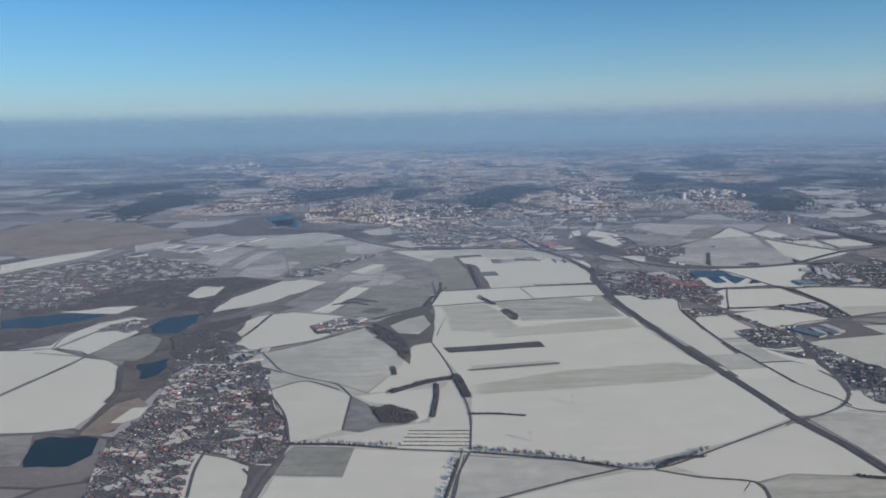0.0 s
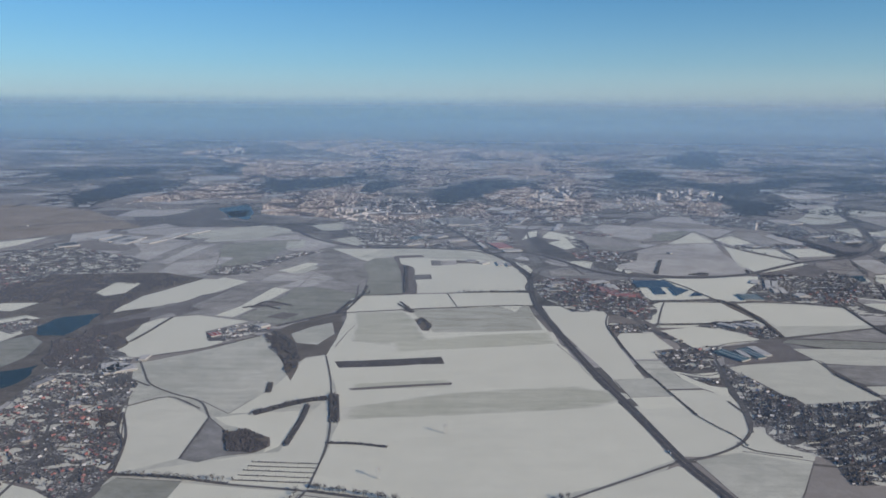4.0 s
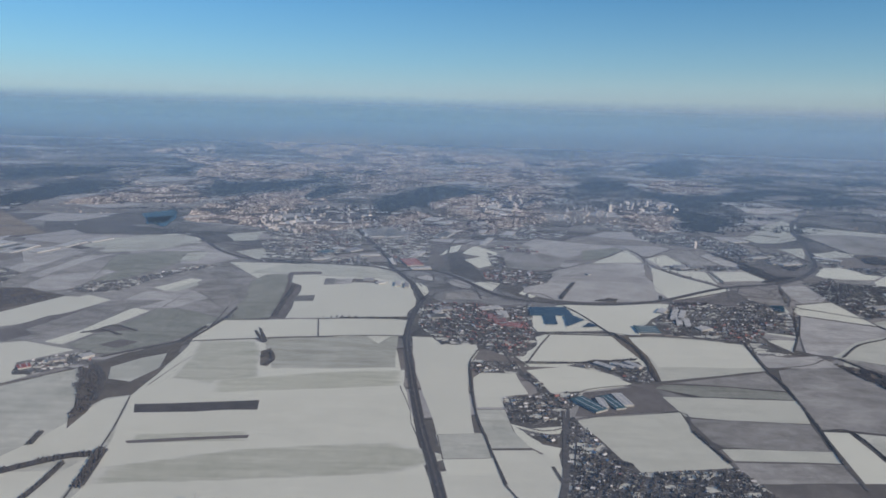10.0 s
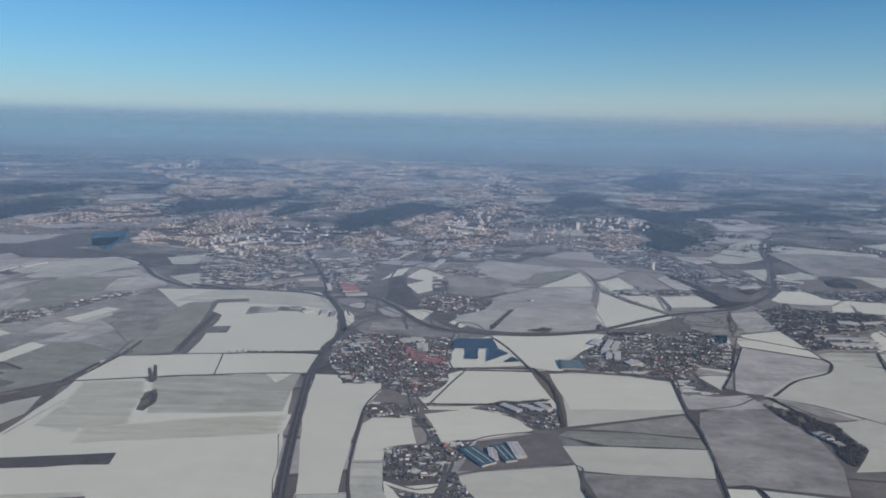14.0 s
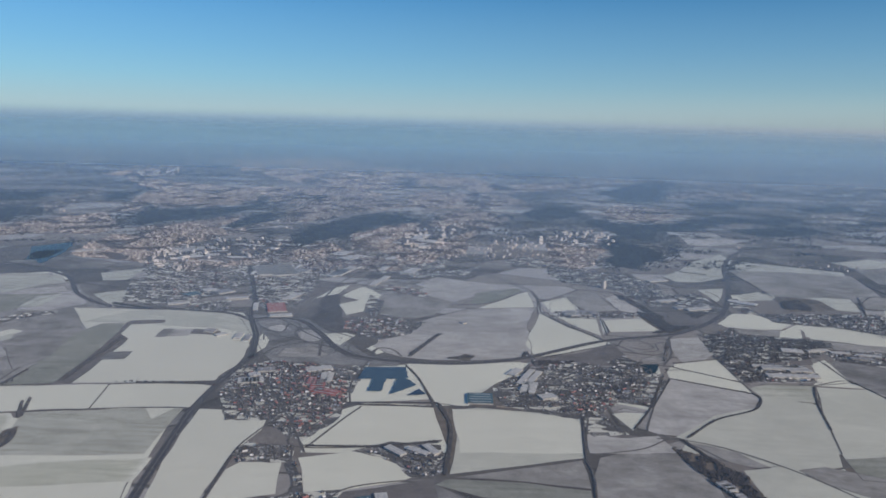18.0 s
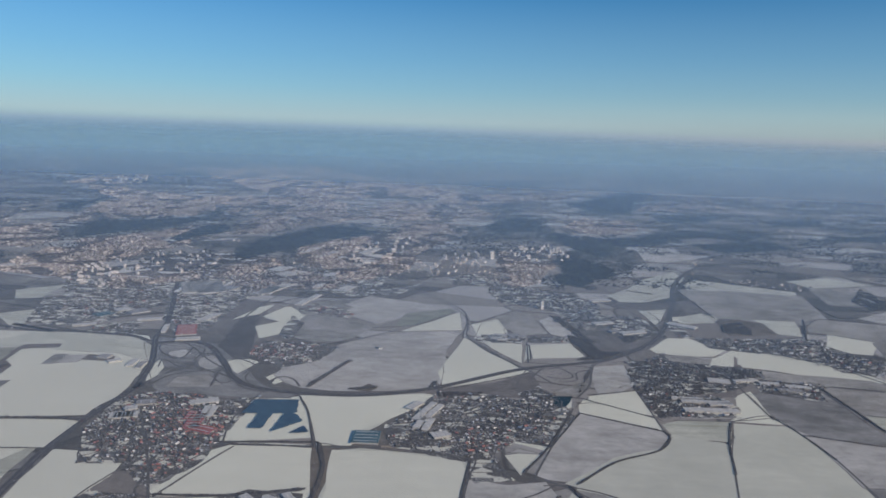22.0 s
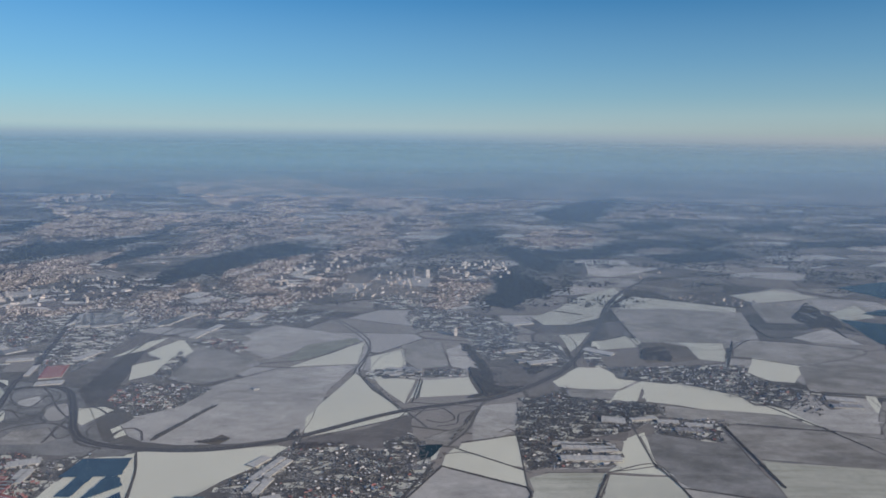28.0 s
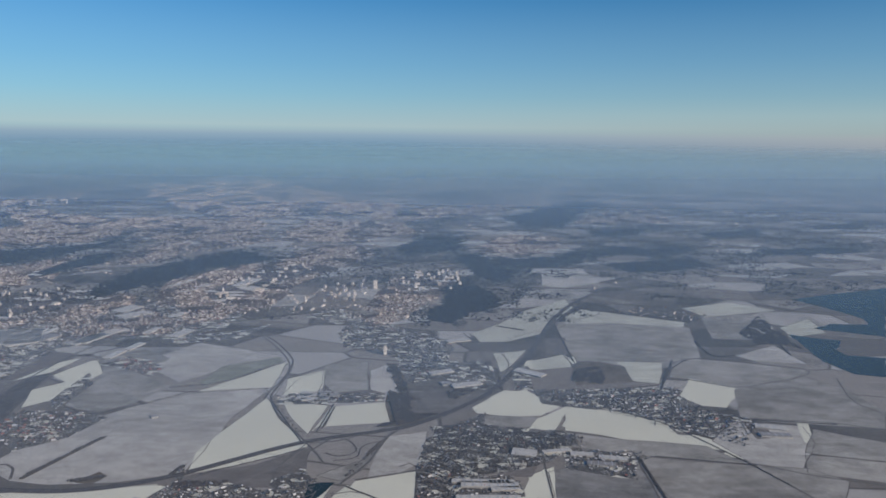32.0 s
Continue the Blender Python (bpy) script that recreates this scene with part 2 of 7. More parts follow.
def part(name, me, parent, label=""):
    ob = new(name, me)
    ob.parent = parent
    return tagged(ob, label)


def inside(p, poly):
    x, y = p
    hit = False
    for (x0, y0), (x1, y1) in zip(poly, poly[1:] + poly[:1]):
        if (y0 > y) != (y1 > y) and x < (x1 - x0) * (y - y0) / (y1 - y0) + x0:
            hit = not hit
    return hit


def round_off(poly, rng, step=14.0, rough=0.8):
    """A plan outline with points along its edges, a little uneven."""
    out = []
    for (x0, y0), (x1, y1) in zip(poly, poly[1:] + poly[:1]):
        d = math.hypot(x1 - x0, y1 - y0)
        k = max(1, min(24, int(d / step)))
        nx, ny = -(y1 - y0) / (d + 1e-6), (x1 - x0) / (d + 1e-6)
        for i in range(k):
            f = i / k
            a = rng.uniform(-rough, rough) if i else 0.0
            out.append((x0 + (x1 - x0) * f + nx * a, y0 + (y1 - y0) * f + ny * a))
    return out


def slab(name, outline, top, mat, bottom=-0.1):
    """A sheet with thickness on a plan outline."""
    bm = bmesh.new()
    vs = [bm.verts.new((x, y, top)) for x, y in outline]
    f = bm.faces.new(vs)
    f.normal_update()
    if f.normal.z < 0:
        f.normal_flip()
    bmesh.ops.triangulate(bm, faces=[f])
    n = len(vs)
    low = [bm.verts.new((x, y, bottom)) for x, y in outline]
    for i in range(n):
        bm.faces.new((vs[i], vs[(i + 1) % n], low[(i + 1) % n], low[i]))
    me = bpy.data.meshes.new(name)
    bm.to_mesh(me)
    bm.free()
    me.materials.append(mat)
    return me


def faded_slab(outline, top, mat):
    """A sheet whose attribute "inner" grows from its edge towards its middle."""
    n = len(outline)
    cx, cy = sum(p[0] for p in outline) / n, sum(p[1] for p in outline) / n
    verts, faces, inner = [], [], []
    for k, (f, z, a) in enumerate(((1, -0.1, 0), (1, top, 0), (0.9, top, 0.6), (0.7, top, 1))):
        verts += [(cx + (x - cx) * f, cy + (y - cy) * f, z) for x, y in outline]
        inner += [a] * n
        if k:
            o = (k - 1) * n
            faces += [(o + i, o + (i + 1) % n, o + n + (i + 1) % n, o + n + i) for i in range(n)]
    verts.append((cx, cy, top))
    inner.append(1)
    faces += [(3 * n + i, 3 * n + (i + 1) % n, 4 * n) for i in range(n)]
    me = mesh_of("field", verts, faces, [mat])
    me.attributes.new("inner", "FLOAT", "POINT").data.foreach_set("value", inner)
    if me.polygons[-1].normal.z < 0:
        me.flip_normals()
    return me


KEEP_CLEAR = {}


def in_clear(q):
    spots = KEEP_CLEAR.get((int(q[0] // 40), int(q[1] // 40)), ())
    return any(b[0] <= q[0] <= b[1] and b[2] <= q[1] <= b[3] and inside(q, p) for b, p in spots)


def keep_clear(poly):
    xs, ys = [p[0] for p in poly], [p[1] for p in poly]
    for i in range(int(min(xs) // 40), int(max(xs) // 40) + 1):
        for j in range(int(min(ys) // 40), int(max(ys) // 40) + 1):
            KEEP_CLEAR.setdefault((i, j), []).append(((min(xs), max(xs), min(ys), max(ys)), poly))


LEVEL = [0.0]
RNG = random.Random(7)


def field(kind, *poly):
    """One field, a thin sheet of snow or soil that lies on the ground."""
    if kind in "SY":
        keep_clear(list(poly))
    LEVEL[0] += 0.0002
    edge = round_off(list(poly), RNG, *((6.0, 0.5) if kind == "Q" else (14.0, 0.8)))
    if kind == "Q":
        ob = new("field", faded_slab(edge, 0.012 + LEVEL[0], FIELD[kind]))
    else:
        ob = new("field", slab("field", edge, 0.012 + LEVEL[0], FIELD[kind]))
    if kind in "DNEFP":
        # Unmown grass along the field's edge, with gaps.
        verts, faces = [], []
        for (x0, y0), (x1, y1) in zip(edge, edge[1:] + edge[:1]):
            d = math.hypot(x1 - x0, y1 - y0)
            if d < 0.5 or noise.noise(Vector((x0 * 0.02, y0 * 0.02, 2.2))) < -0.22:
                continue
            w = 0.16 + 0.16 * RNG.random()
            nx, ny, k = -(y1 - y0) / d * w, (x1 - x0) / d * w, len(verts)
            verts += [(x + j * nx, y + j * ny, 0.0152 + LEVEL[0]) for j in (1, -1) for x, y in ((x0, y0), (x1, y1))]
            faces.append((k, k + 1, k + 3, k + 2))
        if faces:
            me = mesh_of("margin", verts, faces, [VERGE])
            part("field_margin", me, ob, "thin line of brown unmown grass")
    return tagged(ob, FIELD_LABEL[kind], "field", "", "structure")


def pond(*poly):
    keep_clear(list(poly))
    ob = new("water", slab("water", round_off(list(poly), RNG, 6, 1.5), 0.09, WATER))
    return tagged(ob, "still dark blue pond water", "pond", "", "structure")


def smooth_line(pts, step=4.0):
    """Points along a soft curve through the given ones (Catmull-Rom)."""
    p = [Vector(a) for a in pts]
    p = [2 * p[0] - p[1]] + p + [2 * p[-1] - p[-2]]
    out = []
    for a, b, c, d in zip(p, p[1:], p[2:], p[3:]):
        k = max(2, int((c - b).length / step))
        for i in range(k):
            t = i / k
            out.append(0.5 * (2 * b + (c - a) * t + (2 * a - 5 * b + 4 * c - d) * t * t + (3 * b - a - 3 * c + d) * t ** 3))
    return out + [p[-2]]


def ribbon(name, line, left, right, z, mat):
    verts, faces = [], []
    for i, p in enumerate(line):
        d = line[min(i + 1, len(line) - 1)] - line[max(i - 1, 0)]
        n = Vector((-d.y, d.x)).normalized()
        verts += [(*(p + n * left), z), (*(p + n * right), z)]
        if i:
            k = 2 * i
            faces.append((k - 2, k - 1, k + 1, k))
    me = mesh_of(name, verts, faces, [mat])
    me.flip_normals() if me.polygons[0].normal.z < 0 else None
    return me


MOTORWAYS, ROAD_TOP = [], []


def motorway(width, *pts):
    LEVEL[0] += 0.0003
    line = smooth_line(pts)
    beside(line, width / 2 + 0.6)
    road = new("road", ribbon("verge", line, -width / 2, width / 2, 0.10 + LEVEL[0], VERGE))
    tagged(road, "dual motorway with dark verges cleared of snow", "motorway", "", "structure")
    lane = width * 0.27
    part("carriageway", ribbon("lane", line, -0.5 - lane, -0.5, 0.115 + LEVEL[0], ASPHALT), road, "dark wet asphalt")
    MOTORWAYS.append(line)
    ROAD_TOP.append(0.115 + LEVEL[0])
    part("carriageway", ribbon("lane", line, 0.5, 0.5 + lane, 0.115 + LEVEL[0], ASPHALT), road, "dark wet asphalt")
    return line


def beside(line, reach):
    """Keep trees and houses off a road."""
    for a, b in zip(line[::3], line[3::3] + line[-1:]):
        d = b - a
        if d.length > 0.1:
            n = Vector((-d.y, d.x)).normalized() * reach
            keep_clear([tuple(a + n), tuple(b + n), tuple(b - n), tuple(a - n)])


def lane_road(width, *pts):
    LEVEL[0] += 0.0003
    line = smooth_line(pts)
    beside(line, width / 2 + 0.6)
    road = new("road", ribbon("road", line, -width / 2, width / 2, 0.07 + LEVEL[0], LANE))
    return tagged(road, "narrow country road with thawed verges", "road", "", "structure")


def hedge(width, *pts):
    """A belt of bare trees and shrubs: many small uneven clumps."""
    line = smooth_line(pts, 1.2)
    verts, faces = [], []
    for i, p in enumerate(line):
        w = width * (0.75 + 0.5 * noise.noise(Vector((p.x * 0.15, p.y * 0.15, 4.4))))
        for _ in range(1 + int(w * 3.4)):
            q = p + Vector((RNG.uniform(-w, w) / 2, RNG.uniform(-w, w) / 2))
            clump(verts, faces, q.x, q.y, RNG.uniform(0.22, 0.5), RNG.uniform(0.35, 0.6 + 0.2 * width))
    LEVEL[0] += 0.0002
    tagged(new("ground", ribbon("ground", line, -width * 0.5, width * 0.5, 0.06 + LEVEL[0], HEDGE_FLOOR)), "dark unmown grass strip under a hedge", "verge", "", "structure")
    ob = new("hedge", mesh_of("hedge", verts, faces, [TWIG]))
    return tagged(ob, "belt of bare brown trees and shrubs", "hedge", "", "stuff")


def clump(verts, faces, x, y, r, h):
    k = len(verts)
    a0 = RNG.uniform(0, 6.28)
    for j in range(5):
        a = a0 + j * 1.2566
        q = r * RNG.uniform(0.6, 1.1)
        verts.append((x + q * math.cos(a), y + q * math.sin(a), h * RNG.uniform(0.25, 0.6)))
    verts.append((x + RNG.uniform(-0.3, 0.3) * r, y + RNG.uniform(-0.3, 0.3) * r, h))
    verts.append((x, y, 0))
    for j in range(5):
        faces.append((k + j, k + (j + 1) % 5, k + 5))
        faces.append((k + (j + 1) % 5, k + j, k + 6))


def tuft(verts, faces, x, y, r, h):
    """A far tree: an uneven low pyramid."""
    k, a0 = len(verts), RNG.uniform(0, 6.28)
    for j in range(4):
        q = r * RNG.uniform(0.6, 1.2)
        verts.append((x + q * math.cos(a0 + 1.57 * j), y + q * math.sin(a0 + 1.57 * j), 0.2 * h * RNG.random()))
    verts.append((x + RNG.uniform(-0.3, 0.3) * r, y + RNG.uniform(-0.3, 0.3) * r, h))
    faces += [(k + j, k + (j + 1) % 4, k + 4) for j in range(4)]


def wood(*poly):
    poly = list(poly)
    xs, ys = [p[0] for p in poly], [p[1] for p in poly]
    area = abs(sum(a[0] * b[1] - b[0] * a[1] for a, b in zip(poly, poly[1:] + poly[:1]))) / 2
    size = 0.45 + min(4.2, math.sqrt(area) / 120)
    verts, faces = [], []
    tagged(new("ground", slab("ground", round_off(poly, RNG, 10, 1 + size), 0.049, FIELD["W"])), "dark leaf-strewn woodland floor", "woodland floor", "", "structure")
    for _ in range(int(min(12000, area / (size * size) * 2.4))):
        q = (RNG.uniform(min(xs), max(xs)), RNG.uniform(min(ys), max(ys)))
        if noise.noise(Vector((q[0] * 0.12 / size, q[1] * 0.12 / size, 3.3))) < -0.3:
            continue
        jog = min(6 * size, 0.12 * math.sqrt(area)) * noise.noise(Vector((q[0] * 0.05 / size, q[1] * 0.05 / size, 1.7)))
        if inside((q[0] + jog, q[1] + jog), poly) and not in_clear(q):
            clump(verts, faces, *q, size * RNG.uniform(0.4, 0.85), RNG.uniform(0.6, 1.4))
    ob = new("woodland", mesh_of("woodland", verts, faces, [WOODS]))
    return tagged(ob, "leafless winter woodland, and clumps put in for shaded banks", "woodland", "", "stuff")


def far_wood(*poly):
    """Wooded slopes far off, their shade put into the colour: a dark floor and a close canopy of many clumps."""
    poly = list(poly)
    xs, ys = [p[0] for p in poly], [p[1] for p in poly]
    far = sum(ys) / len(ys) / 1000
    LEVEL[0] += 0.0003
    inner = [(x + 0.3 * (sum(xs) / len(xs) - x), y + 0.3 * (sum(ys) / len(ys) - y)) for x, y in poly]
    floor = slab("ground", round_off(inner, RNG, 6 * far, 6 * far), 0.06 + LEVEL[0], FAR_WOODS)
    tagged(new("ground", floor), "floor of distant winter woods, darkened as slope shade", "woodland floor", "", "structure")
    keep_clear(poly)
    verts, faces = [], []
    area = abs(sum(a[0] * b[1] - b[0] * a[1] for a, b in zip(poly, poly[1:] + poly[:1]))) / 2
    m = 25 * far
    for _ in range(int(min(11000, area / (far * far) / 5))):
        q = (RNG.uniform(min(xs) - m, max(xs) + m), RNG.uniform(min(ys) - m, max(ys) + m))
        jog = 9 * far * noise.noise(Vector((q[0] * 0.02 / far, q[1] * 0.02 / far, 1.7))) + 44 * far * noise.noise(Vector((q[0] * 0.05 / far, q[1] * 0.012 / far, 7.7)))
        if inside((q[0] + jog, q[1] + jog), poly):
            clump(verts, faces, *q, far * RNG.uniform(0.9, 2.4), RNG.uniform(0.6, 1.6))
    return tagged(new("woodland", mesh_of("woodland", verts, faces, [FAR_WOODS])), "distant leafless woodland, slope shade and haze in its colour", "woodland", "", "stuff")


# ---- ground ----
def ground():
    R, N = 5600, 96
    verts = [(250, 600, 0)]
    rings = [300, 700, 1300, 2200, 3500, R]
    for r in rings:
        verts += [(250 + r * math.cos(2 * math.pi * i / N), 600 + r * math.sin(2 * math.pi * i / N), 0) for i in range(N)]
    faces = [(0, 1 + i, 1 + (i + 1) % N) for i in range(N)]
    for k in range(len(rings) - 1):
        a, b = 1 + k * N, 1 + (k + 1) * N
        faces += [(a + i, b + i, b + (i + 1) % N, a + (i + 1) % N) for i in range(N)]
    ob = new("ground", mesh_of("ground", verts, faces, [GROUND]))
    return tagged(ob, "winter countryside of scrub, woods and thawing snow", "ground", "", "structure")


ground()


# ---- haze ----
def haze_material(name, thick, far):
    """Haze put into the colour of a flat sheet: lets most light through and scatters the rest; it thins out near the
    ground and at its top, and is paler and denser in the east.
    """
    m = bpy.data.materials.new(name)
    m.use_nodes = True
    n, l = m.node_tree.nodes, m.node_tree.links
    n.clear()
    pos, axes = n.new("ShaderNodeNewGeometry"), n.new("ShaderNodeSeparateXYZ")
    l.new(pos.outputs["Position"], axes.inputs[0])

    def graded(key, lo, hi, a, b):
        r = n.new("ShaderNodeMapRange")
        for field_name, value in (("From Min", lo), ("From Max", hi), ("To Min", a), ("To Max", b)):
            r.inputs[field_name].default_value = value
        l.new(axes.outputs[key], r.inputs["Value"])
        return r.outputs[0]

    def times(a, b):
        f = n.new("ShaderNodeMath")
        f.operation = "MULTIPLY"
        l.new(a, f.inputs[0])
        l.new(b, f.inputs[1])
        return f.outputs[0]

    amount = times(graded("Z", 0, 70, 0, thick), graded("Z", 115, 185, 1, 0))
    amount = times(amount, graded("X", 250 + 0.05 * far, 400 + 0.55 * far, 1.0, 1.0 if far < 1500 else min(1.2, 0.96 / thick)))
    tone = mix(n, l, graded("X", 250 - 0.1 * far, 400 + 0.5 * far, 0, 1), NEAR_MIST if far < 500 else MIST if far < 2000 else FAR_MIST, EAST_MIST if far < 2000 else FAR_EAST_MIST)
    clear, front, back = n.new("ShaderNodeBsdfTransparent"), n.new("ShaderNodeBsdfDiffuse"), n.new("ShaderNodeBsdfTranslucent")
    both, out, mixed = n.new("ShaderNodeAddShader"), n.new("ShaderNodeOutputMaterial"), n.new("ShaderNodeMixShader")
    for s in (front, back):
        l.new(tone, s.inputs["Color"])
        l.new(s.outputs[0], both.inputs[0 if s == front else 1])
    l.new(amount, mixed.inputs[0])
    l.new(clear.outputs[0], mixed.inputs[1])
    l.new(both.outputs[0], mixed.inputs[2])
    l.new(mixed.outputs[0], out.inputs[0])
    return m


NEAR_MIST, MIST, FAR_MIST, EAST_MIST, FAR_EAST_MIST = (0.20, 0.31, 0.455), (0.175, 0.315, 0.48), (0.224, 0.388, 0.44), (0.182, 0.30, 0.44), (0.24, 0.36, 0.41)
# Upright sheets added to stand in for air haze, thicker farther off.
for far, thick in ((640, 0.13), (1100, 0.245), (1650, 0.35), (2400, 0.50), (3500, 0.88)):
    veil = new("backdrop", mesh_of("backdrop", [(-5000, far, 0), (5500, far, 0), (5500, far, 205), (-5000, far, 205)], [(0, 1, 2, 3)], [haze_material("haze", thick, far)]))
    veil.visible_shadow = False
    tagged(veil, "upright sheet tinted as blue winter haze", "haze", "", "structure")
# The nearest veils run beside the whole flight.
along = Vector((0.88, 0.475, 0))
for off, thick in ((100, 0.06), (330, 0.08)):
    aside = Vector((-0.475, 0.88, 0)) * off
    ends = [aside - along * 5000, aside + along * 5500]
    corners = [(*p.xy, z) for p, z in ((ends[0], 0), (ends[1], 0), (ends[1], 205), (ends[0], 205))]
    # Same added sheets close by, with the haze tone in their colour.
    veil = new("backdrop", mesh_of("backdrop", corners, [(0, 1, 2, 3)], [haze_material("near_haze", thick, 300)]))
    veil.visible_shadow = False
    tagged(veil, "near upright sheet tinted as thin ground haze", "haze", "", "structure")

field("S", (-207, 795.7), (-191.8, 843.5), (-147, 883), (-116, 852.2), (-141.3, 803.3), (-184.1, 776))
field("T", (-592, 946.8), (-573.5, 1056.9), (-433.5, 1005.8), (-298, 862.9), (-383.3, 793.2), (-433.9, 747), (-495.7, 788.3))
field("S", (-444, 704), (-415.8, 746.6), (-369.6, 792.9), (-376, 741.7), (-417, 660))
field("E", (-353, 808.1), (-325.8, 846), (-309, 784.8), (-331.1, 759))
field("S", (-230, 833.2), (-156.9, 881), (-139, 864.1), (-199, 789))
field("E", (-189.9, 784.6), (-169.8, 862.6), (-149.7, 874.9), (-131, 819.8), (-173.8, 777))
field("D", (-274, 655.4), (-251.2, 738.1), (-183.8, 820), (-107.6, 838.4), (-29.1, 736.1), (8.1, 712.8), (15.1, 585.9), (-11.5, 528.2), (-16.5, 505.5), (-53.9, 472.6), (-76.1, 456.7), (-110.1, 436.1))
field("F", (-217.2, 827.7), (-188.4, 870.5), (-137.1, 868.1), (-111.1, 831.3), (-152.7, 803), (-196.9, 787.3))
field("F", (-102.4, 881.1), (-68.1, 913.5), (-60.4, 852.6), (-82.8, 845.7))
field("F", (-64.7, 789.5), (-39.5, 810.9), (-11.7, 774.7), (-31.5, 753.4))
field("E", (-271.3, 770.4), (-250, 791.2), (-214.9, 778.8), (-215.1, 730.4), (-232.8, 708.5))
field("E", (-167.8, 785.8), (-105.6, 816.3), (-87.2, 789.1), (-116.5, 744.1), (-149.7, 724.6))
field("D", (-195.7, 733.1), (-129.2, 774.4), (-102.1, 761.9), (-146.8, 688.3), (-194.1, 661.4))
field("E", (-106, 786.3), (-83.9, 804.3), (-50.3, 753.3), (-72.5, 725.4), (-98.8, 726.7))
field("S", (-150.6, 551.9), (-144.3, 566.2), (-124.2, 609.6), (-100.3, 596.2), (-110.8, 569.8), (-127.2, 538.8), (-135.1, 528.2))
field("K", (-134.6, 516.5), (-125.7, 536.4), (-97.4, 590.3), (-82.7, 587.4), (-96, 544.4), (-110.5, 512), (-120.9, 496))
field("S", (-95.8, 498.3), (-85.2, 523.5), (-75, 577.8), (-60.9, 570.8), (-74.9, 517.6), (-82.6, 494.3))
field("N", (-79.4, 494.6), (-60.6, 555.8), (-57.6, 584.1), (-28.7, 572.7), (-4.2, 556.2), (-11.5, 528.2), (-20.7, 507.3), (-48, 479.7), (-58.8, 481.6))
field("E", (-84.2, 588.7), (-86.5, 620.6), (-57.8, 636.2), (-30.2, 612), (-46.6, 579.4), (-69.8, 575.5))
field("S", (-84.9, 636.6), (-66.9, 671.2), (-55.7, 666.5), (-61.3, 639.3), (-72, 627.4))
field("D", (-44.6, 627.1), (-24.3, 686.8), (-8.2, 668.4), (-1.1, 611.9), (-12.4, 583))
field("N", (-4.1, 553.6), (-3, 606.9), (-10.3, 672.1), (4.9, 690.5), (15.8, 685.5), (23, 586.8), (27.2, 558), (9.3, 553.6))
field("K", (27.2, 558), (19.3, 663.9), (30.6, 655.7), (35.5, 562.8))
field("S", (35.5, 562.8), (31.1, 661.5), (53.6, 686.1), (112.4, 679.1), (123.1, 646.4), (123, 620.8), (122, 574.3), (75.9, 565.6))
field("D", (31.5, 627.2), (47, 629), (49.1, 609.4), (34.1, 607.8))
field("D", (41.8, 686.7), (53, 694.4), (58.1, 666.6), (46, 661.4))
field("N", (-21.3, 718.1), (12.7, 736.9), (25.8, 697.4), (9.7, 686.9))
field("S", (16.8, 730.2), (42, 748.2), (91.2, 737.7), (116.9, 693.9), (93, 680.7), (38.5, 688.4), (22.9, 692.7))
field("D", (8.6, 690.9), (38.6, 712.2), (43.6, 699.6), (16.4, 679.4))
field("S", (-9.4, 513.7), (-2.7, 555), (20.1, 556), (76.2, 564.3), (125, 567.8), (126.2, 529.7), (41.5, 520.6), (28.6, 516.1))
field("K", (-78.2, 517.3), (-70.4, 536.9), (-52.5, 526.7), (-69.2, 520.4))
field("K", (-61.2, 495.2), (-52.1, 507.6), (-39.7, 503.4), (-46.9, 490.4))
field("E", (-203, 666.6), (-196.9, 749), (-172.6, 762.7), (-184.5, 714.4), (-189.2, 657.7))
field("F", (-226.3, 796.6), (-212.2, 845.6), (-178.5, 863.6), (-140.8, 845.7), (-177.5, 817.1), (-204.7, 787.4))
field("F", (-197.2, 774.4), (-187.6, 809.3), (-133.5, 842.2), (-119, 835.3), (-143.3, 783.9), (-186.2, 768.4))
field("N", (-170.6, 756.5), (-141.5, 777.3), (-95.8, 786.4), (-97, 738.8), (-125.4, 646.6), (-137.6, 624.2))
field("E", (-184.9, 611.8), (-187.9, 667.3), (-150.6, 694.3), (-138.6, 689.7), (-147, 623.8), (-177.9, 606))
field("F", (-108.4, 775.7), (-89.8, 786.7), (-85.8, 739.4), (-101.9, 735.6))
field("F", (-78.4, 616.3), (-59, 661.1), (-52.4, 647.6), (-65.3, 620.9))
field("E", (-93.5, 586.3), (-85.7, 626.4), (-52.5, 627.8), (-56, 578.7), (-86.6, 577.5))
field("E", (-233, 665.3), (-241.9, 746.7), (-223.4, 773), (-203.6, 767.5), (-213.4, 704.7), (-213.9, 656.5))
field("W", (-367.2, 577.9), (-270.9, 615.7), (-179.1, 625.6), (-139.5, 605.8), (-147, 523.1), (-136.7, 469.2), (-131.4, 436.8), (-175.5, 439.8), (-211.7, 474.6), (-286.7, 445))
field("W", (-206.6, 481.3), (-142.6, 491.1), (-117.5, 392.6), (-153.7, 390), (-148, 350.5), (-148.3, 299.5), (-177.9, 289.5), (-164.8, 297.3), (-168.3, 343.9), (-182.9, 387), (-201.5, 441.6))
field("S", (-281, 402.7), (-272.2, 421), (-263.2, 420.4), (-240.7, 422.3), (-214.3, 406.7), (-228.3, 348.6), (-233, 329.2))
field("S", (-228.4, 322.1), (-225.9, 344.7), (-212.3, 404.5), (-196.2, 398.5), (-183.2, 386.1), (-169.8, 351.7), (-167.1, 334.9), (-168.5, 304.6), (-184.1, 300.6), (-198.6, 299.5), (-212.9, 298.4))
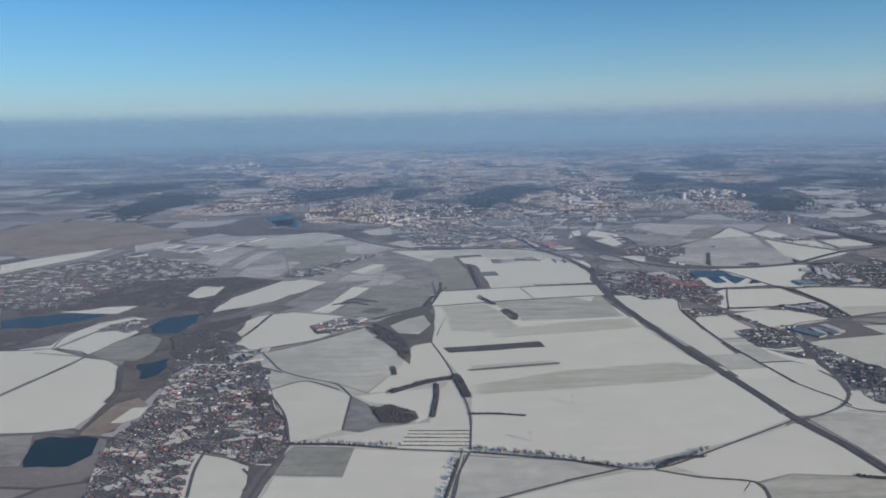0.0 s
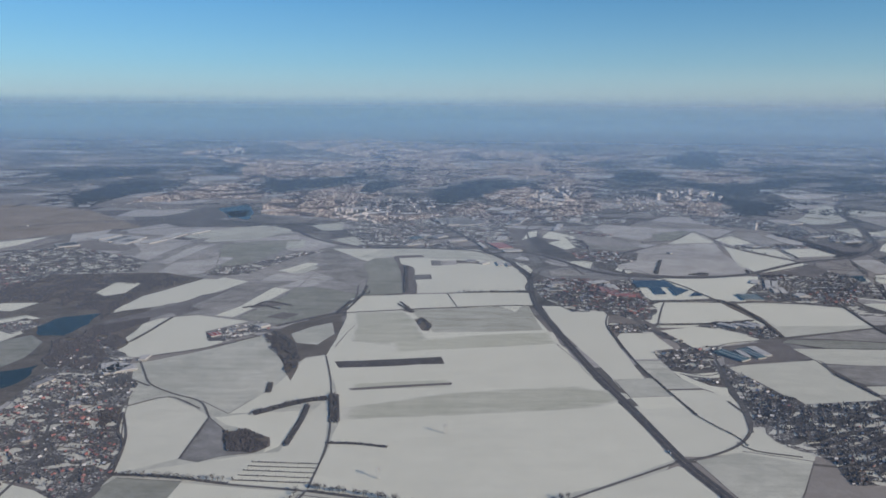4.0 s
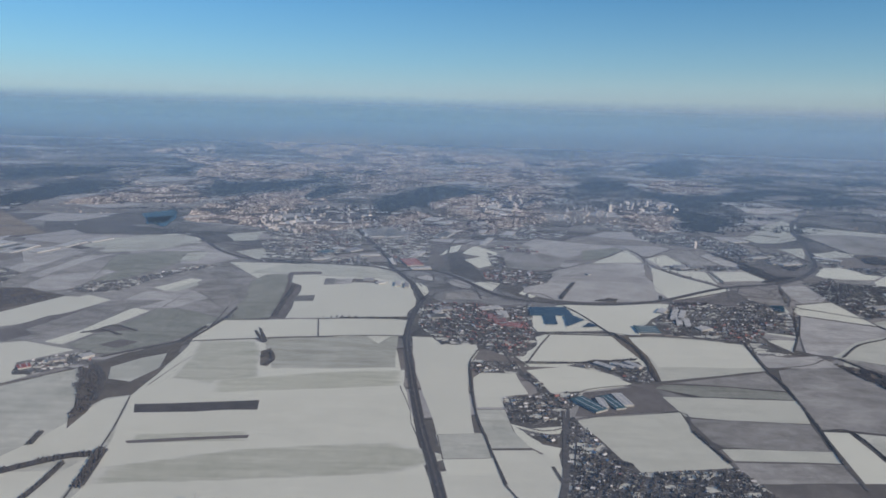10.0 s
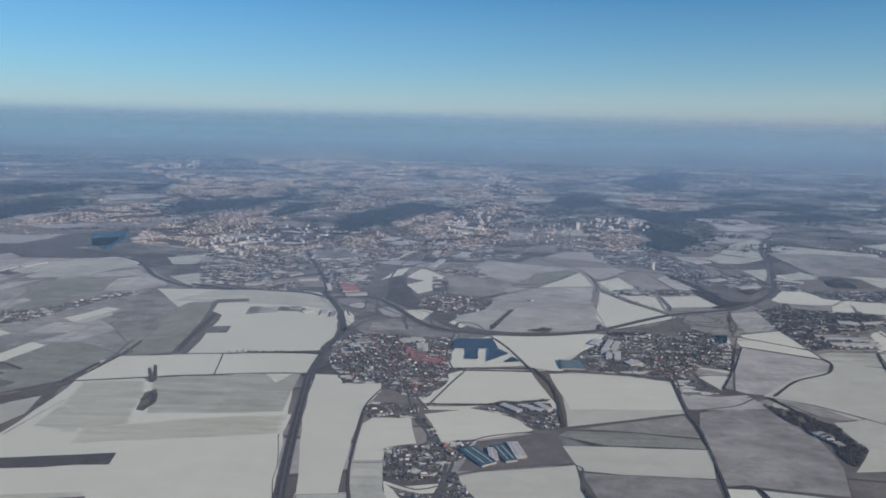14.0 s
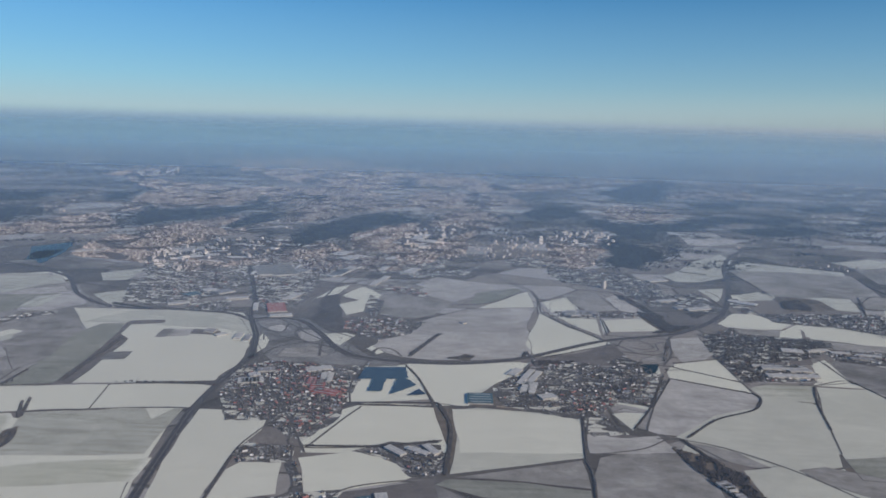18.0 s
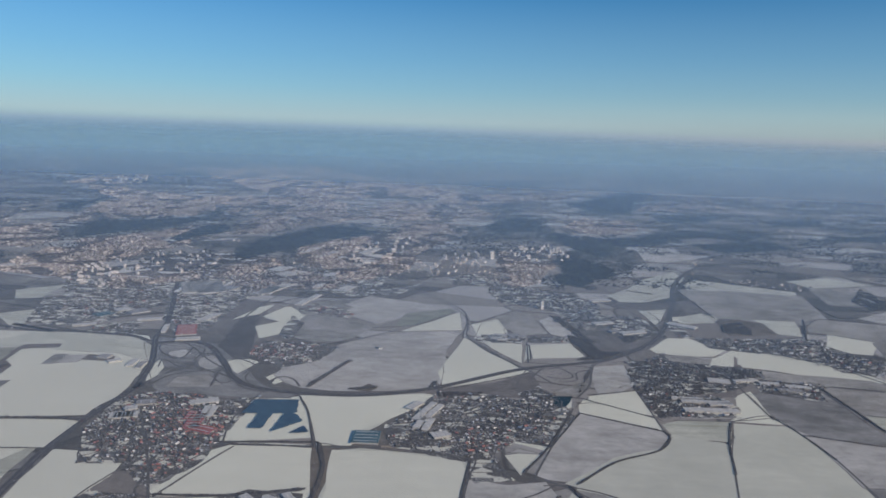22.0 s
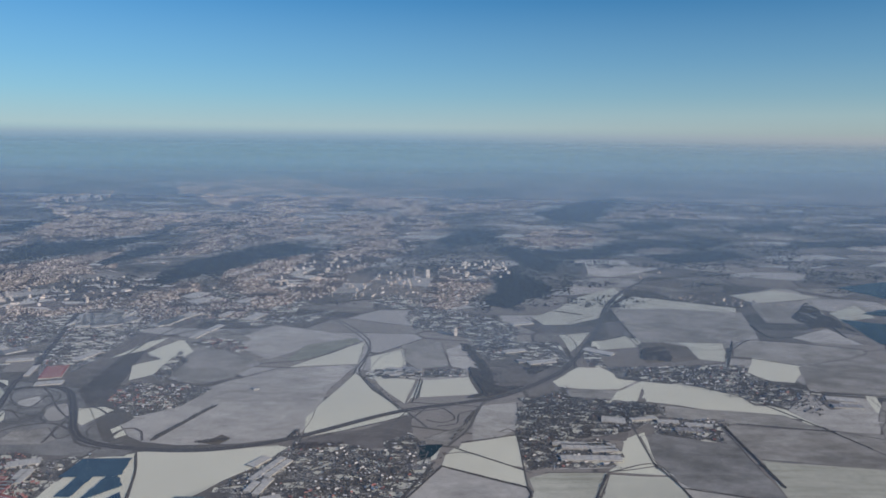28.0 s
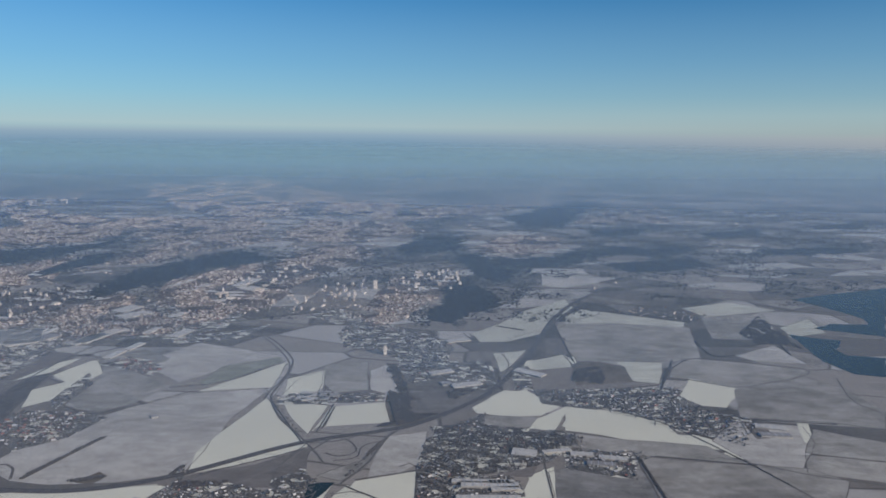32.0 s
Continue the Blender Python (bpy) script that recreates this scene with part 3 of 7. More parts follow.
field("S", (-263.4, 422.6), (-246.1, 430.5), (-248, 454.7), (-239.8, 480.9), (-222.5, 495.6), (-208.8, 488.7), (-229.8, 471.8), (-237.5, 442.8), (-241, 422.3))
field("S", (-239.3, 425.5), (-230.6, 457.3), (-210.9, 463.8), (-201.5, 456.6), (-210.1, 421.4), (-213.5, 411.9))
field("N", (-211.4, 409.6), (-207.3, 438.4), (-194.7, 453.5), (-180.3, 440.2), (-175.1, 411.5), (-178.9, 396.4), (-197.1, 400.5))
field("D", (-197.1, 297.1), (-182.7, 298.2), (-175.7, 281.4), (-171.7, 268.2), (-179.2, 267.6))
field("S", (-283.9, 512.7), (-262.2, 524), (-231.3, 526.5), (-237.7, 504.4), (-262.8, 507.9))
field("S", (-205, 552.6), (-203.1, 587.8), (-181.3, 581.7), (-180.7, 552.4), (-194, 542.6))
field("T", (-162.3, 297.2), (-161.8, 332.5), (-153.9, 340.1), (-145.4, 330.9), (-148.9, 303.7), (-152.8, 295.6))
field("S", (-154.1, 309.4), (-151.2, 327), (-143.9, 327.3), (-143.3, 315.9), (-148.8, 309.2))
field("S", (-169.2, 499.1), (-169.2, 540.5), (-148.7, 583), (-139, 603.5), (-113.3, 601.1), (-122.7, 553.1), (-142.3, 521), (-162.9, 508))
field("K", (-164.2, 481), (-134, 522), (-122.7, 553.1), (-102.6, 566.7), (-97.7, 532.8), (-129.3, 502.2), (-149.1, 466))
field("D", (-121.1, 521), (-98.8, 595.4), (-60.8, 600.7), (-79.9, 568.7), (-96.8, 527.5), (-110.8, 511.9))
field("S", (-131.1, 417.3), (-131, 441.6), (-145.5, 457.8), (-130.4, 490.1), (-108.2, 499.1), (-69.9, 485.5), (-91.3, 461.8), (-73.3, 442.6), (-80.5, 432.2), (-111.4, 413.9))
field("F", (-110.7, 404.3), (-79.7, 427.4), (-51.2, 457.6), (-8.1, 420.4), (1.3, 480.1), (111.9, 522.4), (154, 300.4), (97.6, 224.6), (-70, 230.9), (-66.3, 281.7), (-89.1, 347.2))
field("F", (-106.4, 407.1), (-79.7, 427.4), (-51.2, 457.6), (-33.5, 417.6), (-24.3, 386.9), (-27.2, 372.2), (-39.4, 339.9), (-57.1, 355), (-74.4, 361), (-89, 373.1), (-99.4, 391.5))
field("S", (-90.6, 347.3), (-73.9, 358.5), (-57.3, 346.3), (-47.2, 336.6), (-46, 296.9), (-66.6, 283.3), (-75.2, 309.9), (-84.1, 323.6))
field("S", (-18, 294.4), (10.6, 291.9), (9.8, 274.6), (-20.7, 278))
field("P", (-46.8, 335.8), (-37.9, 325.3), (-28.7, 311.4), (-17.9, 302.1), (-30.3, 299.1), (-38.2, 293.7), (-45.9, 296.3))
field("S", (-38.8, 339.9), (-26.6, 371.2), (-23.6, 385.9), (-18.9, 413.3), (-8.1, 420.4), (0.5, 385.3), (5.2, 362.4), (-13.7, 351.8), (-28.2, 341.6))
field("S", (-44.5, 335.7), (-28.1, 340.8), (-3.8, 344.1), (-5.4, 333.6), (-8.8, 307.9), (-14, 302), (-13.1, 312.6), (-27, 324), (-36.8, 328.1))
field("S", (-37.9, 293.6), (-17.8, 300.9), (-7.7, 302.9), (-4.3, 335), (3.9, 359.9), (7.1, 334.4), (9.8, 310.2), (10.3, 291.3), (-17.5, 293.8), (-20.3, 279.6), (-66.5, 282.8))
field("W", (-49.7, 461.5), (-38, 483.1), (-12.1, 505.7), (-4.1, 466.3), (-7.8, 421.5), (-18.7, 416.6), (-23.7, 400.8), (-37.9, 430.5))
field("F", (-36.4, 459.2), (-25.9, 475), (-14.4, 484.3), (-9, 459.9), (-16.3, 438.6), (-29.8, 442))
field("S", (-7.8, 419.2), (-6.5, 480.7), (-10.5, 543.5), (-1.7, 550.2), (34.6, 508.4), (112.7, 525.8), (117, 518.5), (138.9, 376.8), (154, 300.4), (119.4, 278.5), (87.5, 266.6), (69.8, 258.8), (46.8, 265.5), (10.3, 274.6), (12.9, 334.1), (4.2, 375.7))
field("N", (-67.3, 273.5), (-64.2, 281.1), (-38.6, 278.8), (-40.3, 254.8), (-67.4, 256.9))
field("S", (-38.5, 277.8), (5.9, 272.7), (-0.2, 237), (-2.7, 228.4), (-70, 230.9), (-66.8, 244.4), (-66.6, 255), (-40.2, 253.5))
field("S", (-104.2, 276.6), (-89.8, 271.5), (-78.7, 264.2), (-76, 250.6), (-75, 231.1), (-96, 231.9), (-100.6, 256.5))
field("K", (-75.6, 252.3), (-68, 276.5), (-65.9, 272.4), (-70.2, 239.7), (-75.1, 238.7))
field("F", (6.9, 270.2), (48.6, 263.5), (65.1, 255.8), (43.8, 248.3), (19.6, 237.4), (12.9, 227.8), (0.3, 228.3))
field("S", (14.9, 227.7), (21.5, 236.1), (45.5, 245.7), (68.8, 253.4), (81.5, 254.2), (94.1, 247.1), (112.7, 243.8), (113.7, 236.4), (110.1, 224.1))
field("S", (86.9, 259), (98, 264.2), (151.5, 293.9), (156.4, 291.3), (164.7, 249.8), (166.2, 235.1), (162.9, 246.8), (129.1, 249.9), (114.4, 244.5), (95.2, 250.1))
field("G", (114.2, 242.5), (128.7, 249.1), (162.1, 245.5), (165, 233.2), (152.4, 213.9), (108.8, 215.5), (113.8, 232.5))
field("F", (160.4, 298.2), (182.4, 307.2), (207.9, 298.9), (168.8, 239), (168.2, 255.5))
field("S", (194.2, 324.3), (209, 322.1), (200.9, 308.8), (189.4, 309.4))
field("S", (148.9, 351.5), (200.8, 373), (200.2, 338.9), (209.9, 323.4), (214.7, 309.4), (205.9, 296), (181.7, 305.9), (167, 302.2), (154.8, 302.2))
field("Q", (-3.9, 508.8), (29.9, 514.1), (40, 492.2), (44, 466.6), (54.1, 437.5), (33.4, 435.2), (2.9, 445), (1.1, 479.2))
field("G", (34.8, 517.4), (119.3, 529.2), (120, 507.2), (121.8, 471.4), (102.5, 468.2), (52.4, 464.6))
field("B", (-1.6, 410.3), (57.5, 419.3), (59.5, 407.7), (2.2, 400.5))
field("Q", (12.5, 377.7), (62.3, 384.8), (64.3, 374.2), (12.1, 368.8))
field("K", (11.3, 371.3), (63.2, 380.5), (63.3, 377.3), (13.3, 368.9))
field("W", (39.1, 492.1), (43.6, 498.5), (50.5, 478.8), (49.2, 467), (44.7, 468.4))
field("Q", (11.8, 347.9), (64.2, 367.6), (128.3, 377.5), (154.3, 364.9), (130.6, 349.2), (59.4, 339), (12.6, 334.1))
field("Q", (26.5, 444.3), (80.1, 460.1), (127.2, 467.7), (128, 443.4), (75.7, 434.6), (28.8, 425.9))
field("S", (128.4, 528.7), (146.2, 528.1), (146.9, 513.9), (169.7, 516), (170.7, 503.6), (163.9, 476.5), (163.5, 421), (164.6, 386.7), (147.5, 385.5), (141.9, 419.4), (133.8, 463.7))
field("S", (146.8, 386.8), (168.9, 389.1), (173, 350.5), (152.5, 349.2))
field("F", (147.5, 386.1), (168.8, 388.4), (171.2, 364.9), (150.3, 362.9))
field("S", (153, 349.2), (167.4, 348.6), (185.1, 320.5), (172.8, 305.6), (162, 306.2))
field("S", (170.3, 465.8), (190.1, 467.4), (194.6, 437.2), (181.1, 432.6), (180.1, 418.9), (166.9, 417.9), (166, 458))
field("F", (165.5, 415.2), (180.6, 416.3), (182.9, 391.8), (190.4, 375.2), (171, 373.5))
field("S", (171.5, 372), (190.3, 373.2), (201.5, 356.9), (205.1, 345.1), (175.2, 343.4))
field("K", (208.4, 537.3), (213, 619.3), (185, 622.7), (184.8, 549.4), (190.3, 505.3))
field("S", (214.1, 607), (238.4, 615.7), (249.1, 595.8), (258.9, 554), (209.3, 544.5))
field("Y", (241, 616), (319, 629.2), (319.5, 618.1), (293, 572.6), (278, 551), (262.6, 549.5), (252.4, 590.4))
field("S", (192.9, 490.9), (208.5, 533.9), (220.5, 544.3), (259.4, 544.4), (271.3, 520.8), (267, 497.2), (230.9, 489.4), (197.6, 485.7))
field("W", (261.9, 545.8), (275.9, 548.4), (275, 512.8), (270.9, 462.2), (264.4, 456.9), (269.3, 510.2))
field("Y", (273.8, 538.8), (289.8, 543.7), (344.9, 534), (338.2, 482), (270.9, 459.8), (275.4, 512.8))
field("S", (197, 472.2), (228.2, 481.8), (245.8, 468.5), (253.2, 456), (248.1, 451.7), (219.5, 440.5), (206.5, 439.5), (201.2, 460.8))
field("K", (214.4, 410.4), (223.9, 440.9), (263.8, 454.5), (267.4, 421.2), (224.7, 410.5))
field("Y", (212.5, 404.2), (224.6, 409.9), (268.1, 418.7), (267.4, 397.4), (272.2, 376.4), (273.3, 362.2), (232.6, 356.1), (230.8, 364.2), (226.6, 366.3), (220.7, 388.7))
field("D", (270.6, 457.4), (336.1, 479.2), (335.5, 450.8), (306.6, 455.5))
field("N", (264.2, 449.9), (270.2, 455.8), (306.3, 454.7), (335.2, 449.2), (334.8, 438.3), (286.5, 439.7))
field("Y", (265.1, 438.1), (335.4, 437.6), (328.4, 409.2), (290.8, 410.2), (269.2, 413.7))
field("D", (269.2, 411.8), (327.8, 407.9), (322.9, 380.1), (276.2, 381.2), (272.6, 386.7))
field("Y", (274.7, 379.6), (324.9, 380.2), (323.2, 368.9), (275.6, 368.8))
field("D", (275.1, 367.4), (323.7, 368), (321.3, 351.9), (277.1, 349.3))
field("S", (329.9, 400.5), (342, 400.1), (342.4, 380.8), (341.9, 353.1), (322.7, 352), (326.7, 378.8))
field("F", (344.1, 400.3), (370.3, 395.3), (339.3, 337), (345.6, 347.1), (344.4, 365.5))
field("D", (345.9, 482.6), (358.4, 489), (383.5, 501.3), (393.8, 507), (395, 484.8), (396.2, 463.9), (394.5, 441.3), (391.2, 420.9), (380.9, 396), (343.2, 402.5), (330.5, 402.2), (339, 461.9))
field("K", (342.2, 506.5), (366, 511.5), (383.1, 506.1), (370.7, 495.5), (344.4, 486.9))
field("S", (182.2, 399.7), (190.8, 395.1), (206.6, 398.5), (204.2, 390.4), (190.8, 388.4), (194.6, 379.1), (202.6, 376), (199, 364.1), (189, 376.1), (183.8, 388.5))
field("W", (189.7, 386.7), (202.9, 387.6), (201.5, 379.5), (194.3, 380.6))
field("K", (49.6, 863.6), (103.6, 884.1), (157.3, 868.4), (168.6, 805.1), (161.7, 752.5), (128.5, 739.7))
field("D", (376.1, 994.5), (378.2, 1033.8), (411.7, 1058.3), (448.2, 1024.2), (413.3, 979.4))
field("P", (140.1, 624.7), (95.4, 719.6), (101.8, 735.7), (151.8, 722.5), (213.3, 631.2), (237.4, 623.1), (233.2, 611.1), (151.6, 610.7))
field("S", (-54.7, 738), (-18.5, 738.7), (27.3, 738.8), (80.9, 731.9), (103.4, 711.6), (118.5, 680.2), (120.8, 651.2), (126, 623.4), (126.6, 603.8), (120.7, 576), (88.6, 569.3), (65.1, 565.8))
field("F", (-23.7, 696.9), (-0.1, 734.6), (29.1, 742.5), (82.6, 734.4), (111.7, 704.7), (117.9, 675.5), (89.3, 690.1), (40.5, 693.2), (10, 698.3))
field("N", (-14.6, 662.5), (-7.7, 692.4), (8.2, 696.1), (16.1, 671.1), (22.5, 614.9), (26.8, 561.8), (-1, 554.6), (-4.5, 590.2), (-4.2, 612.5))
field("K", (14.6, 674.8), (19.9, 665.8), (30, 655.8), (32.7, 640.3), (33.7, 612.8), (36.9, 586.7), (37.6, 560.2), (26.8, 561.8), (24.9, 600), (19.8, 639.1))
field("K", (15.1, 672.9), (9.7, 694.2), (10.7, 704.7), (36.7, 709.5), (39.1, 699.2), (15.4, 692.7), (19, 667.6))
field("P", (31.5, 623.7), (46.3, 626.6), (48, 609.5), (32.1, 606.6))
field("P", (45, 683.7), (54.4, 684.6), (55.9, 662), (46.9, 661.1))
field("E", (55.2, 682.7), (68.9, 686.1), (69.7, 667), (56.5, 663.9))
field("K", (69.4, 686.1), (90.5, 682.4), (92.2, 671.1), (69.5, 672.6))
field("S", (74.7, 561), (91.5, 564.7), (124.5, 564.2), (124.3, 532.5), (114.5, 528.4), (107.9, 512.3))
field("E", (150.7, 680.8), (152.6, 690.1), (159, 692.1), (168.2, 682.5), (171.5, 672.7), (170.2, 662.9), (163.7, 661.1), (155.7, 668.7))
field("E", (122.7, 696.6), (131.8, 705.9), (140.9, 695.7), (136.1, 684.5), (127.9, 686.4))
field("S", (132.4, 633.4), (123.9, 660.9), (124, 680.8), (133.3, 662.9), (135.4, 644.6))
field("D", (148.3, 624.4), (149.5, 643.7), (168.9, 651.1), (183.8, 632.7), (178.1, 626))
field("B", (153.8, 716.8), (151.3, 757.4), (147.2, 812.2), (157.5, 830), (172.7, 759.8), (181, 713.8), (174.5, 691))
field("S", (171.3, 684.1), (187.4, 687), (195.7, 681.3), (187.7, 655.1), (180.2, 661.4))
field("S", (166.9, 776.6), (183.4, 795), (165.1, 810.4), (177.9, 849.9), (206.2, 849), (202.1, 818.8), (196.5, 759), (179.6, 740.9))
field("S", (141.2, 795.8), (152.3, 844.5), (165.1, 857.4), (159.9, 817.8))
field("S", (207.9, 650.1), (213.3, 658.7), (224.6, 645), (217.6, 635.7))
field("S", (238.8, 617.3), (288.5, 621.6), (321.4, 627.4), (326.3, 624.9), (318.4, 606.2), (308.8, 596.4), (297, 581.1), (285.5, 569.9), (283.8, 551.2), (280.8, 545.4), (262.3, 544), (250, 587.3))
field("S", (197, 489.6), (206.8, 516.4), (219.6, 538.2), (253.8, 542), (261.4, 532.7), (269.5, 494.4), (270.9, 483), (196.7, 478.2))
field("W", (260.7, 540.5), (271.1, 538), (273.3, 494.7), (270.9, 483), (265.4, 511.7))
field("S", (271.7, 539.3), (299, 540), (340.9, 531.4), (342.7, 522.9), (339.2, 487.4), (275.9, 483.3))
field("S", (364.1, 539.7), (371.8, 542.6), (384.3, 542), (370.6, 517.4))
field("S", (370.4, 564.2), (377.8, 558.9), (390.7, 550.2), (388.3, 546.1), (376.8, 553.1), (370.1, 555.9))
field("E", (365.5, 542.9), (372.8, 548.9), (385.1, 542.8), (371.9, 543.4))
field("S", (346.9, 531.1), (353.6, 536), (359.1, 520), (364.6, 517), (367.3, 511.9), (345.8, 507.8))
field("S", (320.4, 562.9), (330.7, 568), (332.8, 559.6), (329.7, 551.2), (321.5, 550.6))
field("S", (296.9, 576), (308.9, 573.4), (310.8, 564.7), (297.1, 563.7))
field("T", (297.4, 547.2), (334.1, 546), (327.4, 540.9), (297.5, 542.5))
field("S", (399.5, 606.5), (408.5, 617.6), (415.6, 632.5), (412.2, 612.7), (402.1, 604.7))
field("S", (374.8, 493.8), (383.6, 502.2), (384.3, 499.2), (376.8, 489.8))
field("E", (377.4, 517.6), (390.9, 552.2), (416, 602.6), (440, 589.2), (460.6, 578.8), (461.8, 571.2), (450.7, 553.2), (420.1, 537), (394.7, 511.4), (382.6, 513.4))
field("E", (341.7, 487.6), (342.6, 511.3), (363, 507.1), (382.4, 511.7), (388.1, 490.5))
field("S", (429.7, 631.8), (459.3, 647.7), (462.3, 602), (433.5, 622.4))
field("S", (417.6, 617.2), (423.8, 629.3), (432.2, 619.4), (461.6, 599.3), (461.7, 580.5), (437.2, 591.5), (415.6, 604.3))
field("Y", (388.1, 490.5), (396.8, 506.6), (422.8, 536), (453.1, 550.6), (463.5, 570.6), (491.8, 566.1), (483, 532.7), (471.8, 495.9))
field("G", (463, 590.2), (475.6, 597), (507.8, 597.1), (495.3, 567.1), (464.2, 572.9))
field("Y", (508.2, 595.4), (542.2, 593.2), (545.3, 552.6), (542.4, 500.5), (473.4, 496), (494.3, 559.9))
field("N", (500.7, 575.7), (544.3, 564.3), (545.5, 549.9), (498.3, 566.6))
field("P", (538.5, 647.3), (556.2, 656.2), (595.5, 654.4), (592.5, 546.7), (589.7, 568.4), (543.1, 582.1), (537.6, 614.3))
field("P", (582.6, 676.4), (642.2, 657.4), (665.5, 644.9), (606.3, 554.3), (602.9, 590.6), (600.9, 648.6))
field("P", (542.7, 579.7), (588.4, 566.1), (608.6, 557.8), (564.2, 489.7), (543.1, 488.3), (543.9, 555.9))
field("E", (484.3, 639.5), (515.3, 643.2), (516.1, 603.7), (477.4, 600.6))
field("S", (526.1, 642.1), (542.7, 654), (537.5, 609.8), (543, 594.9), (507.4, 598.7), (525.3, 618.8))
field("S", (497.8, 752.5), (525.3, 784.7), (539.3, 782.8), (548.8, 759.3), (573.4, 761.9), (546.4, 733.6), (523.5, 731.3), (501.7, 737.8))
field("S", (543.4, 727.6), (569.4, 753.7), (569.5, 749.2), (552.4, 708.1), (537.2, 713.2))
field("S", (572.7, 754), (600, 744.8), (632, 710.4), (681.1, 675), (672.1, 661), (594.8, 694.3), (558.1, 715.3))
field("K", (575.5, 697.4), (654.5, 678.3), (643.5, 659.6), (580.9, 679.8))
field("D", (504.2, 733.7), (544.5, 730.5), (535.9, 713.1), (495.4, 709.2))
field("S", (552.2, 860.6), (600.7, 875.1), (593.9, 852.9), (544.7, 834.9))
field("E", (212.3, 655.1), (217, 674.6), (233.5, 712), (254.6, 742.6), (288.2, 772.5), (346.5, 786), (333.3, 729.4), (328.1, 641.4), (294.7, 630.1), (258.5, 627), (235.5, 631.1), (224.4, 638.5))
field("W", (271.9, 630.2), (280, 643.5), (287.1, 637.7), (282.5, 628))
field("D", (207.7, 743.9), (205.4, 799.5), (226.4, 821.7), (268.2, 786.2), (254.3, 750.5), (238.2, 733.1), (218.9, 738.8))
field("E", (229.4, 865.5), (251.6, 907.5), (300.9, 886.4), (335.3, 867.3), (293.4, 825.6), (271.9, 795.8), (242.6, 823.6))
field("N", (286.7, 797.5), (293.4, 838), (335.3, 865), (340.9, 854.6), (306.5, 799.8), (292.5, 789))
field("D", (183.6, 848.4), (208.7, 886.7), (241.9, 855.7), (230, 830.4), (201.1, 818.7))
field("S", (292.6, 776.5), (345.3, 850.7), (347.5, 787.9))
field("E", (345.3, 846.4), (353.2, 836.8), (351.3, 762.6), (346.6, 762.1))
field("E", (363.1, 808.2), (383, 830.1), (382.5, 765.9), (355.1, 763))
field("K", (386, 810.8), (422.6, 820.8), (434.2, 774.9), (385.8, 766.3))
field("K", (327.2, 632.5), (334, 640.2), (366, 653.6), (395.5, 679.4), (397.4, 649), (395.2, 627), (336.6, 623.5))
field("S", (330.6, 640.8), (326.2, 670.7), (347.5, 763.5), (354.1, 751), (363.8, 725.7), (385.7, 692), (393.4, 681), (362.1, 655.8))
field("S", (357.6, 764.9), (362.9, 755.8), (394.7, 749.7), (389.4, 699.3), (374.6, 723.9))
field("S", (397.5, 747.6), (439.1, 757.6), (445.4, 719.4), (393.1, 710.5), (390.5, 699.3))
field("D", (378.1, 844), (414.1, 854.6), (420.8, 783.6), (395.9, 775.5), (382.5, 800.8))
field("S", (354.5, 806.9), (380.2, 830.4), (385, 787.8), (381.7, 778.9), (358.7, 769.7))
field("E", (417.8, 830), (431.3, 847.1), (444.3, 784.2), (439, 771.7), (422.6, 783.6))
field("K", (440.4, 769.3), (467.8, 784.8), (521.1, 786.1), (505.1, 752.3), (468.4, 721.9), (450.7, 729.6))
field("D", (404.7, 640.6), (428.4, 660.8), (443.5, 689.7), (431.3, 649.6), (419.2, 634))
field("E", (443, 696.7), (467.5, 704.5), (463.1, 657.5), (447.4, 639.2), (434.4, 634.2), (435.5, 664.7))
field("S", (427.4, 634.1), (461.7, 647.2), (462.9, 604.5), (419.7, 603.9))
field("S", (498.7, 747.7), (519.2, 773.6), (542.2, 786.6), (552.9, 763.7), (564.4, 757), (545.4, 740), (535.8, 734.5))
field("S", (531.3, 703), (543.9, 729.5), (560.8, 736.1), (547.9, 704.3))
field("K", (506.3, 658.3), (533.6, 655.7), (528.3, 640.5), (508.3, 642.3))
field("F", (525.4, 671.9), (535.2, 672.1), (533.2, 662.6), (525.7, 662.4))
field("S", (526.9, 639.8), (537.3, 651.4), (535, 605.5), (514.1, 605.2))
# Snow fields this far out use F, haze dimming put into the colour.
field("F", (508.4, 949.8), (536.6, 984.2), (574.1, 1048.7), (630, 1109.7), (630.6, 1064.9), (602.9, 1008.3), (580.6, 952.4), (542.2, 920.5), (514.9, 917.6))
field("E", (628.4, 1300.9), (694.5, 1328.5), (697.5, 1218.8), (642.1, 1178), (614.2, 1191.4))
field("D", (596.2, 993.5), (646.3, 1025.1), (737.2, 980.1), (707.9, 863.2), (650.9, 861.5), (595.8, 859.9), (595.2, 912.6))
field("F", (614.8, 1023.8), (640.2, 1056.9), (739.7, 1001.3), (731.2, 979.8), (658.1, 995.8), (609.1, 991.6))
field("F", (757.8, 1067.4), (828.3, 1102.9), (865.1, 1060.6), (771.7, 1024.9))
field("D", (766.2, 1027.2), (842.8, 1043.4), (822.4, 969.6), (782.5, 934.5), (744.6, 937.2))
field("F", (833.7, 983.6), (883.1, 1021.6), (871.4, 962.6), (826.3, 944.1))
field("E", (743.8, 881.1), (795.9, 915.3), (798.9, 857.8), (757.1, 864.7))
field("F", (524, 881.2), (556.2, 892.9), (535.5, 842.4), (526.5, 827.1))
field("K", (579.2, 931.6), (599.4, 936.4), (593.4, 885.1), (571.4, 879.2))
